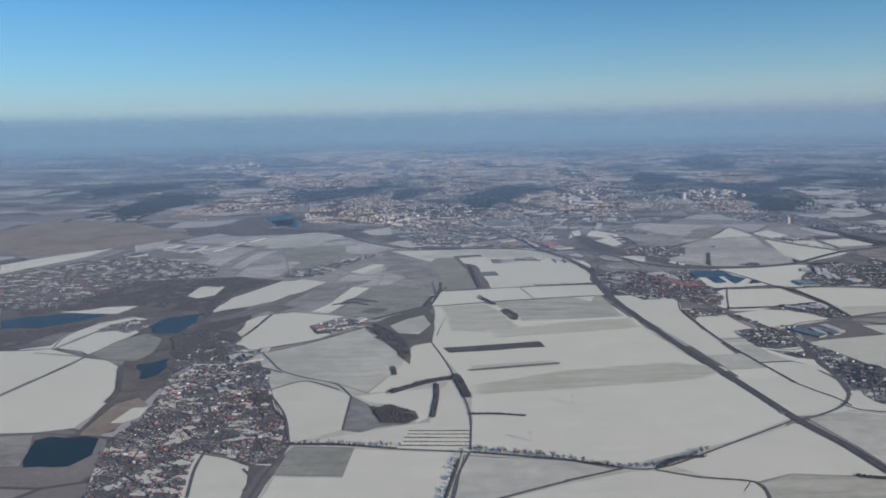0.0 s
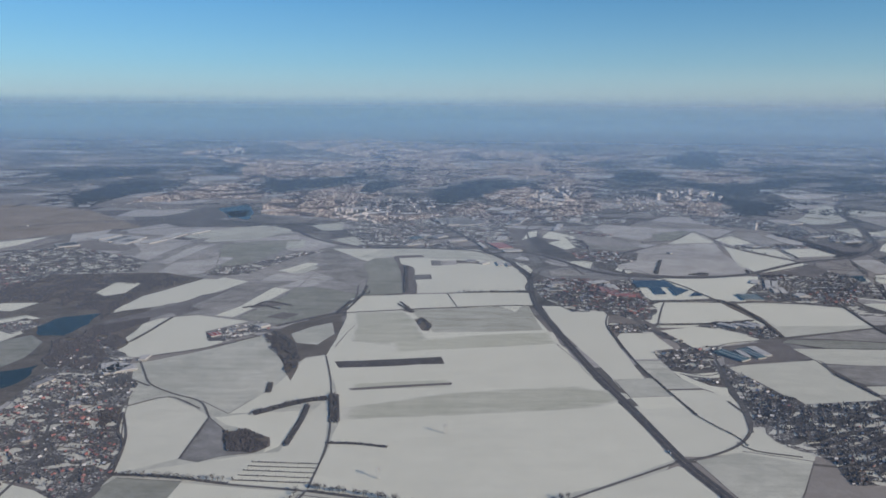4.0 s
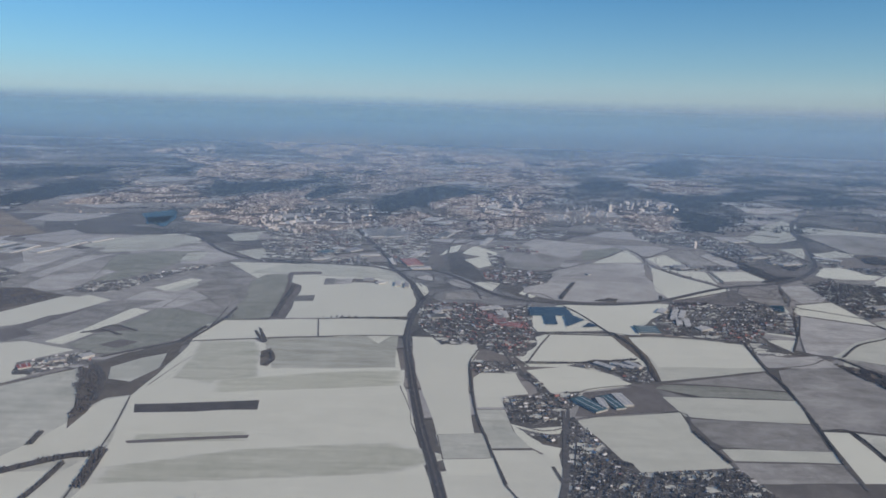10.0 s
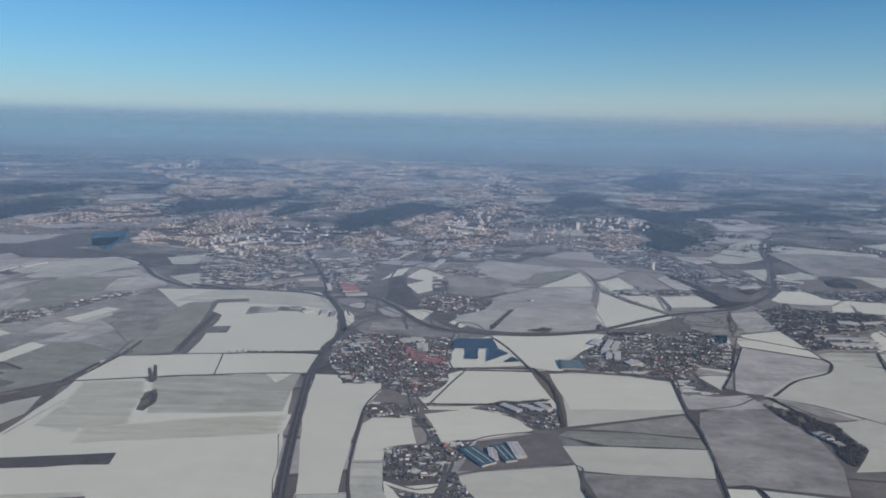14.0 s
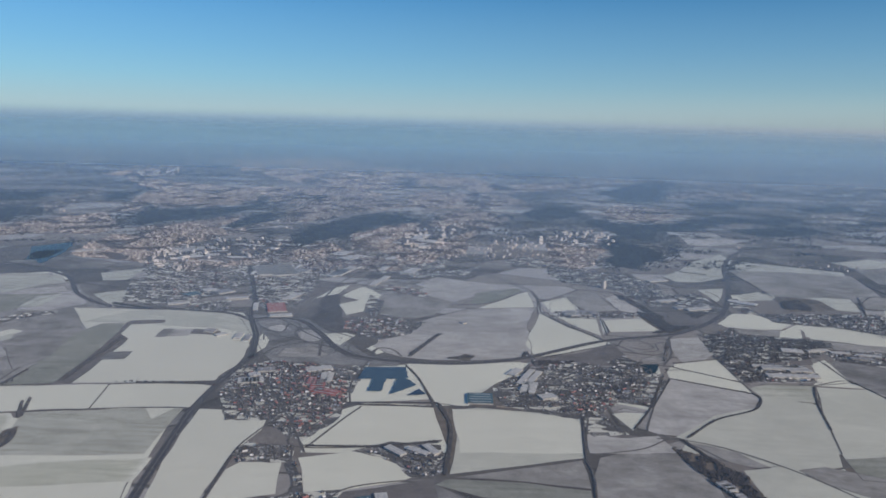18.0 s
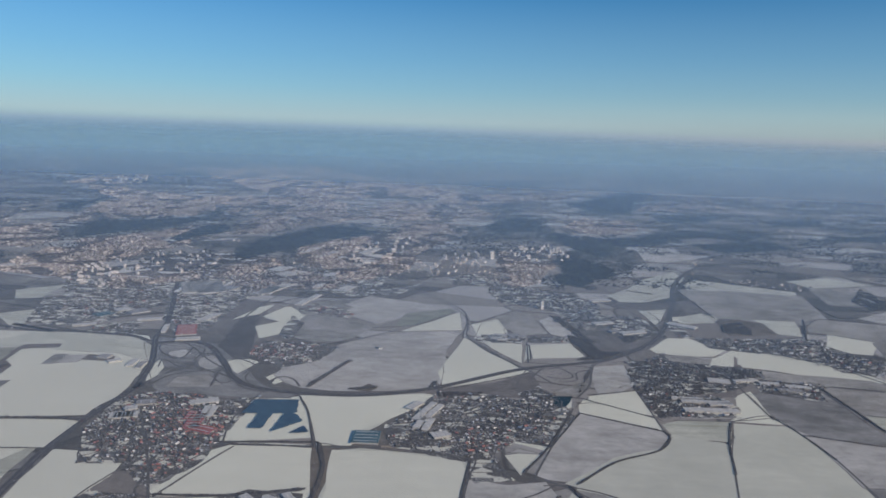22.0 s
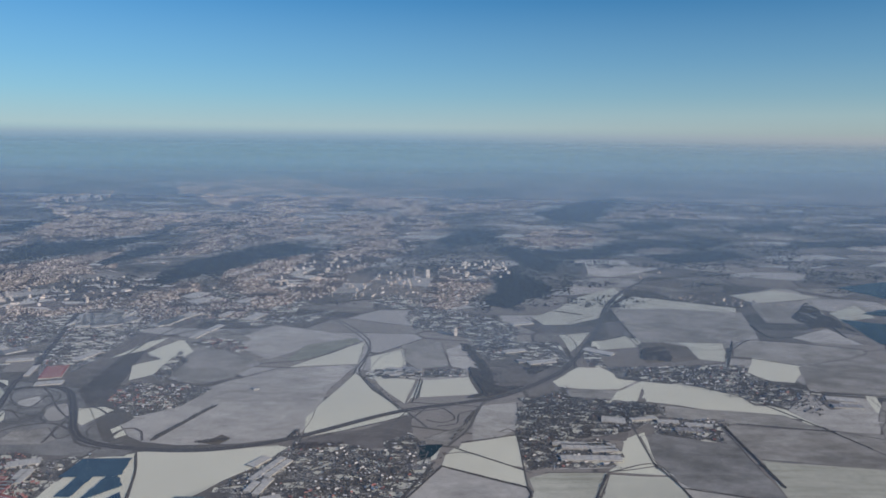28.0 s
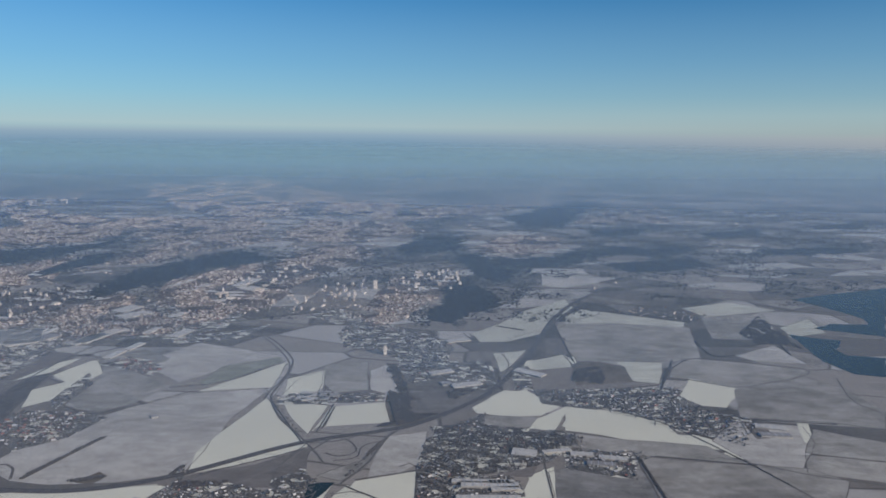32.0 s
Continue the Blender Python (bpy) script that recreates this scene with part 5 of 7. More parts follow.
# Clumps put in for the dark blue shade of a hollow.
wood((-36.1, 321.1), (-26.9, 323.3), (-14.5, 316), (-12.5, 308.1), (-17.3, 302.1), (-28.1, 303.9), (-34, 312.4))
wood((-349.2, 548.2), (-297.7, 526.8), (-268.9, 611), (-227.1, 618.5), (-172.7, 620.3), (-147.9, 599.9), (-166, 560.6), (-170.5, 516.7), (-164.8, 485.4), (-180.7, 509.4), (-235, 530.2), (-282.6, 514.2), (-310, 503.8))
wood((-164.1, 471.2), (-138.5, 490.8), (-134.9, 449.4), (-127.8, 436.6), (-129, 393.3), (-155.5, 395), (-175.5, 439.8), (-168.8, 451.7))
wood((-311.2, 449.1), (-296.2, 460.6), (-276.5, 465.8), (-241.9, 481.1), (-257.1, 457.9), (-264.5, 431.7), (-291.6, 419))
wood((-92, 347.4), (-83.1, 321.5), (-83.4, 311.6), (-98.8, 340.1))
field("S", (-204.5, 556.3), (-206, 588.1), (-197.5, 595.8), (-183.6, 586.1), (-182.9, 556.3), (-193, 546.1))
wood((430.2, 849.6), (438.6, 846.7), (454.1, 775.3), (461.5, 760.7), (450.5, 759.1), (440.2, 801.5))
wood((326, 630.8), (357.3, 633.6), (353.5, 627.2), (328.2, 623.1))
wood((436.1, 685.6), (447, 712.5), (424.7, 639.4), (420.9, 639.1))
wood((431.7, 711), (453.1, 734.3), (475.9, 736.6), (458, 713.6))
wood((437.5, 781.5), (450.9, 772), (458.4, 732.9), (441.6, 719.3), (436.4, 748.5))
wood((588.8, 836.3), (612.2, 844.5), (608, 801.3), (583.2, 806.1))
wood((476.5, 785), (507.1, 785.7), (516.8, 799), (484.7, 760.9))
wood((781.9, 959.5), (831.5, 1032.4), (823, 960.9), (815.8, 901), (803.3, 919.4), (781.1, 918.7))
far_wood((-555, 1120), (-557.9, 1231.1), (-589.4, 1381), (-529.9, 1514.2), (-432.6, 1354), (-402.1, 1229.8), (-440.1, 1182.3), (-435.8, 1114.1), (-455.4, 1066.3), (-467.4, 992.1))
far_wood((-502.1, 1758.6), (-448.7, 1813.3), (-377.5, 1562.1), (-408.8, 1552.2), (-474.8, 1570.8))
far_wood((-324.1, 1492), (-267, 1452), (-226.3, 1442), (-165.4, 1503.6), (-133, 1386.2), (-181.1, 1284.4), (-204.6, 1238.7), (-211.2, 1164.7), (-255.5, 1266))
far_wood((-91.5, 1265.7), (-93.1, 1447.2), (-46.6, 1460), (-25.4, 1322.9), (-66.2, 1233.3))
far_wood((9.3, 1214.2), (67.3, 1390.9), (159.2, 1516.5), (160.2, 1368.8), (115.5, 1238.1), (89.3, 1104), (58.7, 1019.1), (33.9, 1065.3))
far_wood((767.7, 2264), (1107.9, 2812.3), (727.4, 1735.4), (592.2, 1763.5))
far_wood((669.3, 1494.6), (883.8, 1599.6), (851, 1482), (661.8, 1385.4))
far_wood((707, 1371.2), (928.8, 1464.1), (945.6, 1368.8), (741.9, 1254.7))
far_wood((-850.2, 1585.9), (-769.6, 1694.3), (-572.1, 1767.5), (-542.5, 1589.9), (-621.9, 1437.5), (-681.6, 1333.9))
far_wood((-327.1, 1353.3), (-312, 1416.3), (-275.9, 1452.9), (-179.8, 1496.7), (-112.3, 1580.8), (-73.2, 1721.5), (-76.7, 1543.8), (-102.1, 1433.7), (-160.5, 1310), (-199.1, 1232.3), (-217.1, 1186.6))
far_wood((-98.5, 1239.3), (-70.5, 1404.1), (-40.5, 1375.9), (-59.4, 1242.1), (-68.8, 1196.5))
far_wood((45.4, 1162.7), (41.9, 1298.6), (84.9, 1416.6), (156.7, 1526.2), (253.2, 1430.2), (196.1, 1336.7), (132.4, 1279.8), (110.4, 1147.3), (81.5, 1126.7))
far_wood((593.3, 2031.4), (948.8, 2628), (772.4, 1862.6), (643.9, 1773.8))
far_wood((773.6, 1807.9), (973.3, 1883.8), (909, 1721.2), (767.3, 1671.3))
far_wood((1000.8, 1778.9), (1231.9, 1876.7), (1194.6, 1748.6), (994.1, 1665.9))
far_wood((762, 1556.1), (974.2, 1559.2), (911.2, 1450.6), (752.4, 1438.2))
far_wood((1022.3, 1548.5), (1287.9, 1609.2), (1282.4, 1513.2), (1012.1, 1458.6))
far_wood((1319.7, 1920.4), (1545.6, 2031.8), (1495.8, 1881.5), (1284.4, 1827.7))
far_wood((468.6, 1197.2), (510.9, 1285.9), (553.9, 1211), (572.1, 1120.8), (562.4, 1058.3), (523.4, 1020.3), (503.4, 998.8), (489.9, 964.6), (472.1, 945.9), (452, 967.3), (442, 1023.8), (468.7, 1061.6), (476.7, 1138.6))
far_wood((480.4, 1456.9), (532.7, 1528.1), (574, 1376.8), (610.9, 1257.1), (564, 1162), (516.8, 1241.6))
far_wood((371.3, 1499.3), (461.3, 1751.1), (547.1, 1686.6), (529.7, 1474), (470.6, 1443.6), (406.2, 1390.8))
far_wood((534.9, 1401.5), (736.8, 1479.5), (731.6, 1373.2), (613.4, 1303.1), (547.1, 1322.5))


# ---- buildings ----
def island_pick(n, own):
    return (n.new("ShaderNodeObjectInfo") if own else n.new("ShaderNodeNewGeometry")).outputs["Random" if own else "Random Per Island"]


SNOWY, DARK, RED, BROWN = (0.56, 0.57, 0.59), (0.045, 0.05, 0.063), (0.30, 0.125, 0.12), (0.105, 0.105, 0.115)
MIX = {"red": (0.34, 0.56, 0.76), "grey": (0.05, 0.45, 0.70), "dark": (0.02, 0.55, 0.82), "white": (0.04, 0.25, 0.40), "mix": (0.1, 0.45, 0.68), "tile": (0.55, 0.70, 0.88), "city": (0.32, 0.48, 0.82)}


def roof_material(style, own):
    m, n, l, b = material("roof_" + style, 0.85)
    a, c, d = MIX[style]
    r = ramp(n, l, island_pick(n, own), [(0, RED), (a, DARK), (c, BROWN), (d, SNOWY)])
    r.node.color_ramp.interpolation = "CONSTANT"
    snow = ramp(n, l, noise_node(n, l, 0.9, 5, 0.7), [(0.5, (0, 0, 0)), (0.66, (1, 1, 1))])
    l.new(mix(n, l, mix(n, l, 0.45, (0, 0, 0), snow), r, SNOWY), b.inputs["Base Color"])
    return m


def wall_material(own):
    m, n, l, b = material("house_plaster", 0.9)
    c = ramp(n, l, island_pick(n, own), [(0, (0.15, 0.155, 0.17)), (0.4, (0.085, 0.09, 0.10)), (0.8, (0.25, 0.255, 0.27)), (1, (0.07, 0.075, 0.085))])
    dirt = ramp(n, l, noise_node(n, l, 3.0, 4), [(0.3, (0.7, 0.68, 0.66)), (0.7, (1, 1, 1))])
    l.new(mix(n, l, 0.6, c, dirt, "MULTIPLY"), b.inputs["Base Color"])
    return m


ROOF = {(s, own): roof_material(s, own) for s in MIX for own in (True, False)}
WALL = {own: wall_material(own) for own in (True, False)}
BRICK = road_material("chimney_brick", (0.20, 0.10, 0.07), (0.30, 0.16, 0.12))


def garden_material():
    """Gardens and yards between houses: trodden snow, mud, shrubs."""
    m, n, l, b = material("town_ground", 0.95)
    fine = noise_node(n, l, 0.8, 5, 0.75)
    wide = noise_node(n, l, 0.06, 5, 0.6)
    c = ramp(n, l, fine, [(0.39, (0.05, 0.05, 0.056)), (0.49, (0.125, 0.122, 0.126)), (0.60, (0.58, 0.585, 0.54))])
    c = mix(n, l, ramp(n, l, wide, [(0.45, (0, 0, 0)), (0.7, (0.7, 0.7, 0.7))]), c, (0.085, 0.083, 0.088))
    # Single lots: some under clean snow, some dug over or grassy.
    lot, spot, tone = n.new("ShaderNodeTexVoronoi"), n.new("ShaderNodeMapping"), n.new("ShaderNodeSeparateColor")
    spot.inputs["Scale"].default_value, spot.inputs["Rotation"].default_value = (0.13, 0.22, 0), (0, 0, 0.5)
    l.new(n.new("ShaderNodeNewGeometry").outputs["Position"], spot.inputs[0])
    l.new(spot.outputs[0], lot.inputs["Vector"])
    lot.inputs["Scale"].default_value = 1.0
    l.new(lot.outputs["Color"], tone.inputs[0])
    clean = ramp(n, l, tone.outputs[0], [(0.0, (0.85, 0.85, 0.85)), (0.22, (0, 0, 0))])
    dug = ramp(n, l, tone.outputs[1], [(0.0, (0.75, 0.75, 0.75)), (0.4, (0, 0, 0))])
    for k in (clean, dug):
        k.node.color_ramp.interpolation = "CONSTANT"
    c = mix(n, l, dug, c, (0.085, 0.082, 0.082))
    c = mix(n, l, clean, c, (0.68, 0.685, 0.60))
    l.new(c, b.inputs["Base Color"])
    return m


GARDEN = garden_material()


def house_shape(w, d, h, r):
    """Walls with gables, a roof with eaves, about the origin."""
    x, y = w / 2, d / 2
    wv = [(-x, -y, 0), (x, -y, 0), (x, y, 0), (-x, y, 0), (-x, -y, h), (x, -y, h), (x, y, h), (-x, y, h), (-x, 0, h + r), (x, 0, h + r)]
    wf = [(0, 1, 5, 4), (1, 2, 6, 9, 5), (2, 3, 7, 6), (3, 0, 4, 8, 7)]
    e, k = 0.12, r / y
    X, Y, z0, z1 = x + e, y + e, h - e * k + 0.05, h + r + 0.05
    rv = [(-X, -Y, z0), (X, -Y, z0), (X, 0, z1), (-X, 0, z1), (-X, Y, z0), (X, Y, z0)]
    rv += [(a, b, c - 0.1) for a, b, c in rv]
    rf = [(0, 1, 2, 3), (3, 2, 5, 4), (7, 6, 9, 8), (8, 9, 10, 11), (0, 6, 7, 1), (4, 5, 11, 10), (0, 3, 9, 6), (3, 4, 10, 9), (1, 7, 8, 2), (2, 8, 11, 5)]
    return wv, wf, rv, rf


SHAPES = [house_shape(*s) for s in ((1.7, 1.3, 0.65, 0.55), (1.4, 1.25, 0.85, 0.5), (2.2, 1.3, 0.6, 0.55), (1.5, 1.5, 0.9, 0.35), (3.0, 1.4, 0.7, 0.55))]
CHIMNEY = mesh_of("chimney", [(a, b, c) for c in (0.9, 2.0) for a, b in ((0.35, 0.1), (0.6, 0.1), (0.6, 0.35), (0.35, 0.35))],
                  [(0, 1, 5, 4), (1, 2, 6, 5), (2, 3, 7, 6), (3, 0, 4, 7), (4, 5, 6, 7)], [BRICK])
MADE = {}


def house_parts(k, style):
    if (k, style) not in MADE:
        wv, wf, rv, rf = SHAPES[k]
        MADE[k, style] = mesh_of("wall", wv, wf, [WALL[True]]), mesh_of("roof", rv, rf, [ROOF[style, True]])
    return MADE[k, style]


HOUSE_LABEL = {
    "red": "village house with plastered walls and tiled gable roof", "grey": "plain detached house with a snow-dusted gable roof",
    "dark": "small house with a dark gable roof among gardens", "white": "pale low house under a snowy roof", "tile": "village house under a red clay-tiled gable roof", "city": "plain town house", "mix": "plain house with a patchy snowy roof",
}


def house(k, style, x, y, turn):
    ob = new("house")
    tagged(ob, HOUSE_LABEL[style], "house", "houses of the villages")
    ob.matrix_basis = pose(x, y, 0.05, 0, 0, turn) @ Matrix.Scale(0.85, 4)
    w, r = house_parts(k, style)
    part("wall", w, ob)
    part("roof", r, ob)
    part("chimney", CHIMNEY, ob)
    return ob


SINGLE, TOWN_LEVEL = [0], [0.0]


def town(style, gap, *poly):
    """A village: its trodden ground, houses in rows along lanes, and garden trees."""
    poly = list(poly)
    rng = random.Random(int(poly[0][0] * 3 + poly[1][1]))
    xs, ys = [p[0] for p in poly], [p[1] for p in poly]
    cx, cy = sum(xs) / len(xs), sum(ys) / len(ys)
    near = cy < 800
    gap *= 1.15
    TOWN_LEVEL[0] += 0.0001
    tagged(new("ground", slab("ground", round_off(poly, rng, 5, 0.9), 0.05 + TOWN_LEVEL[0], GARDEN)),
           "trodden snowy gardens and lanes of a village", "village ground", "", "structure")
    reach = max(max(xs) - min(xs), max(ys) - min(ys))
    row = 1.3 * gap
    # Quarters, each with its own grid of streets.
    lead = rng.uniform(-35, 35)
    quarters = []
    for _ in range(max(1, int(reach / 26) ** 2)):
        q = (rng.uniform(min(xs), max(xs)), rng.uniform(min(ys), max(ys)))
        quarters.append((*q, radians(lead + rng.choice((-28, -12, 0, 0, 15, 35))), rng.uniform(16, 28), rng.uniform(14, 40)))

    def owner(x, y):
        return min(quarters, key=lambda k: (k[0] - x) ** 2 + (k[1] - y) ** 2)

    def warp(k, u, v):
        v += 2.0 * math.sin(u / k[4])
        return k[0] + u * math.cos(k[2]) - v * math.sin(k[2]), k[1] + u * math.sin(k[2]) + v * math.cos(k[2])

    size = int(70 / row)
    for k in quarters if near else ():
        streets = [[warp(k, a * 2.0, (3 * j + 0.5) * row) for a in range(-36, 37)] for j in range(-size // 3, size // 3 + 1)]
        streets += [[warp(k, i * k[3], a * 2.0) for a in range(-36, 37)] for i in range(-3, 4)]
        for path in streets:
            run = []
            for q in path + [(1e9, 1e9)]:
                if inside(q, poly) and owner(*q) is k:
                    run.append(Vector(q))
                else:
                    if len(run) > 3:
                        LEVEL[0] += 0.00003
                        tagged(new("road", ribbon("road", run, -0.36, 0.36, 0.085 + LEVEL[0], LANE)), "village street between the houses", "street", "", "structure")
                    run = []
    wv, fs, ix = [], [], []
    tv, tf = [], []
    singles = 9 if near else 0
    spots = []
    for k in quarters:
        for j in range(-size, size):
            if j % 3 == 2:
                continue
            for i in range(-int(70 / gap), int(70 / gap)):
                u = i * gap + rng.uniform(-0.35, 0.35) * gap
                v = (j + (0.35 if j % 3 == 0 else 0.65)) * row - row + rng.uniform(-0.2, 0.2) * gap
                x, y = warp(k, u, v)
                if inside((x, y), poly) and owner(x, y) is k and not in_clear((x, y)) and abs((u + k[3] / 2) % k[3] - k[3] / 2) > 0.8:
                    spots.append((x, y, math.degrees(k[2])))
    for x, y, turn in spots:
        for _ in range((5 if style == "dark" else 2) if near else 1):
            a, b = x + rng.uniform(-1, 1) * gap * 0.8, y + rng.uniform(-1, 1) * gap * 0.8
            if inside((a, b), poly):
                clump(tv, tf, a, b, rng.uniform(0.2, 0.55), rng.uniform(0.5, 1.5))
        if rng.random() < 0.13 - 0.6 * noise.noise(Vector((x * 0.06, y * 0.06, 6.1))):
            continue
        tiled = style == "red" and noise.noise(Vector((x * 0.045, y * 0.045, 2.6))) > -0.05
        k, a = rng.choice((0, 0, 1, 1, 2, 3, 4)), turn + rng.choice((0, 0, 90)) + rng.uniform(-8, 8)
        if singles and SINGLE[0] < 300 and rng.random() < 0.3:
            singles -= 1
            SINGLE[0] += 1
            house(k, "tile" if tiled else style, x, y, a)
            continue
        m = pose(x, y, 0.05, 0, 0, a) @ Matrix.Scale((0.75 if style == "dark" else 1.0) * rng.choice((0.4, 0.45, 0.5, 0.6, 0.7, 0.9)), 4)
        hv, hf, rv, rf = SHAPES[k]
        for vs, ff, mi in ((hv, hf, 0), (rv, rf[:2] + rf[4:6], 1)):
            o = len(wv)
            wv += [m @ Vector(q) for q in vs]
            fs += [tuple(o + q for q in f) for f in ff]
            ix += [mi + (mi and tiled)] * len(ff)
    if fs:
        ob = new("village_houses", mesh_of("village_houses", wv, fs, [WALL[False], ROOF[style, False], ROOF["tile", False]], ix))
        tagged(ob, "village of many small gabled houses", "village", "", "stuff")
    if tf:
        tagged(new("garden_trees", mesh_of("garden_trees", tv, tf, [TWIG])), "bare garden trees among the houses", "trees", "", "stuff")


town("red", 2, (-132.8, 242.2), (-139.5, 262.6), (-146.9, 290.8), (-142, 314.5), (-145.1, 350.3), (-139, 375.2), (-122.8, 383.4), (-100.8, 347.9), (-90.2, 339.6), (-83.1, 321.5), (-72.9, 304.8), (-66.7, 281.7), (-69.8, 264.3), (-79.2, 266.1), (-90.4, 273.5), (-104.7, 278.2), (-99.9, 254.2), (-96, 231.9), (-128.4, 233.1))
town("grey", 2.2, (-145.1, 350.3), (-151.9, 385.1), (-145.6, 394.4), (-109.3, 392.1), (-95, 372.6), (-92, 347.4), (-112.6, 348.5), (-134.3, 370.5))
town("mix", 2.4, (-155.5, 395), (-150, 450.4), (-128.1, 424.9), (-114.6, 413), (-112.5, 392.3), (-145.6, 394.4))
town("mix", 2.4, (-235.1, 466.8), (-217.9, 489.3), (-199.7, 473.8), (-206.9, 454.4))
town("red", 2.6, (-406.9, 581.3), (-409.4, 647.5), (-391.2, 671.1), (-337.5, 660.6), (-300.4, 637.1), (-268.9, 611), (-274.6, 579.8), (-293.3, 526.4), (-335, 524.8), (-357.5, 507.4))
town("grey", 2.6, (-391.2, 671.1), (-366.1, 719), (-308.8, 734.4), (-214.2, 674.6), (-205.1, 628), (-270.9, 615.7), (-337.5, 660.6))
town("grey", 2.4, (-144.6, 617.6), (-138.9, 651.2), (-119.4, 659.6), (-83.3, 719), (-55.1, 728.6), (-80.7, 694.5), (-108.2, 623.5), (-126.8, 615.9))
town("white", 2.4, (-89.6, 459.1), (-81.1, 469.2), (-59.9, 484.8), (-51.4, 467.1), (-71.8, 444.9), (-82.4, 443.2))
town("grey", 2.1, (129, 604), (157, 611.7), (195, 605), (214.6, 613.2), (208.6, 539.7), (197.7, 514.3), (188.1, 493.3), (180.6, 502.5), (169.7, 516), (147.6, 514), (131.5, 554.2))
town("red", 2.2, (169.8, 602.3), (195, 605), (194.3, 550.3), (169.7, 547.9))
town("grey", 2.2, (164.9, 473.1), (167, 487.7), (191.9, 484.3), (194.8, 467.8), (168.1, 465.6))
town("grey", 2, (191, 467.4), (196.5, 469.6), (206.9, 438.1), (224.2, 443.1), (219, 426.4), (212.2, 416.6), (203.5, 420.6), (198.3, 451))
town("grey", 1.9, (180.5, 431.1), (198.4, 433.9), (208.9, 419.6), (202.8, 401.7), (191, 399.2), (182.3, 403.3))
town("grey", 1.9, (205.5, 404.9), (213.9, 408.6), (221, 386.1), (229.4, 357.3), (212.5, 339.5), (199.6, 338.8), (204.5, 362.6))
town("grey", 2.1, (221.6, 481.3), (239.9, 493.9), (266.1, 491.4), (270, 464.6), (264.4, 456.9), (252.1, 456.7), (243.2, 471.7))
town("grey", 2.2, (183.8, 396.4), (191.3, 392.3), (203.6, 387.6), (199.2, 380.9), (192, 383.6))
town("dark", 1.8, (210.4, 383.7), (214.5, 371.7), (230.7, 355.5), (274.9, 361.3), (281.7, 338.8), (289.4, 324), (261.7, 281.7), (213.2, 280.3), (215.4, 298.6), (203.2, 311), (196.7, 329.7), (204, 358.7))
town("red", 2.1, (134.7, 561.9), (137.5, 614.4), (182.6, 613.4), (203.5, 583.5), (210.1, 542.2), (208.4, 519.5), (194.8, 490.5), (178.2, 505.6), (161.1, 528.6), (147.1, 527.6))
town("red", 2.2, (174.7, 565.1), (192.1, 578.4), (205.3, 559.8), (195.3, 537.7))
town("grey", 2, (295.4, 568.3), (324.4, 625.7), (357.3, 631.5), (382.2, 620.9), (399, 595.1), (391.3, 570.4), (365.2, 557.3), (343.8, 529.1), (310.7, 542.9), (302.8, 545.7))
town("red", 2, (343.3, 570.5), (366.5, 588.3), (371.4, 557.8), (355.5, 536.2), (343.8, 530.3))
town("white", 2.3, (343.8, 529.1), (358.5, 539.7), (366, 511.7), (346.8, 507.1))
town("mix", 2.2, (367.6, 614.9), (405.8, 637.8), (411, 596.1), (389.4, 552.1), (371.4, 557.8))
town("dark", 1.9, (466.4, 693.4), (490.4, 706), (557, 703.3), (572, 697.1), (541.3, 660.3), (517.5, 647.5), (488.5, 638.9), (478.4, 604.1), (463.2, 598.6), (461.6, 651.1))
town("white", 2.3, (485.9, 638.6), (517.2, 643.4), (515.7, 604.6), (478.7, 601.6))
town("white", 2.3, (548.5, 679.1), (606.4, 676.3), (595.2, 652.2), (552.1, 660.2))
town("grey", 2.3, (559.3, 768.4), (589.5, 788.2), (665.5, 794.7), (651.5, 753), (699.2, 730.3), (670.3, 683.2), (634.8, 716), (601.3, 747.9), (574.2, 760.4))
town("grey", 2.4, (472.4, 701.7), (508.2, 739.9), (504.6, 711.4), (493.3, 701.1))
town("red", 2.2, (183, 699.9), (183.2, 736.5), (220.2, 732.7), (238.4, 731.6), (223.8, 680.3), (198.8, 681.7))
town("grey", 2.2, (192.3, 753.6), (191, 817.5), (207.4, 790.3), (205.2, 738.9))
town("grey", 2.2, (355.1, 763), (383.9, 774.5), (421.7, 770.1), (420.1, 756.9), (359.5, 750.5))
town("red", 2.2, (188.8, 838.1), (202.4, 862.1), (225.9, 853.7), (219.3, 831.2))
town("grey", 2.5, (-57.3, 852.1), (-22.9, 881.1), (19.9, 941.8), (60.2, 833), (15.9, 759.5), (-24.7, 763.7))
town("mix", 2.4, (323.6, 641), (326.1, 652), (331.3, 636.4), (327.9, 629))
town("white", 2.3, (29.3, 761), (66.7, 783.4), (80.9, 736.6), (42.2, 745.4))
town("grey", 1.8, (375.5, 947.7), (387.4, 1002.6), (425.1, 980), (466.4, 941.3), (490.1, 901.9), (477.4, 832.4), (453.8, 809.1), (438.1, 863.3), (413.7, 889), (386.7, 897.1))
town("white", 1.9, (408.1, 1120.6), (468.3, 1166.7), (464.1, 1052.7), (442.4, 1005.6), (418.9, 1009.4))
town("grey", 2.3, (476.8, 856.4), (521.2, 857.7), (520.2, 786.1), (480.9, 791.5))
town("grey", 2.2, (361.3, 773.4), (433.6, 775.2), (434.9, 757.5), (364.9, 755.8))
town("grey", 2.3, (438.5, 839.6), (467, 856.1), (481.3, 818.7), (454.3, 797.4))
town("grey", 2.3, (536.9, 842.4), (551.9, 845.9), (548.8, 786.8), (533.4, 786.4))
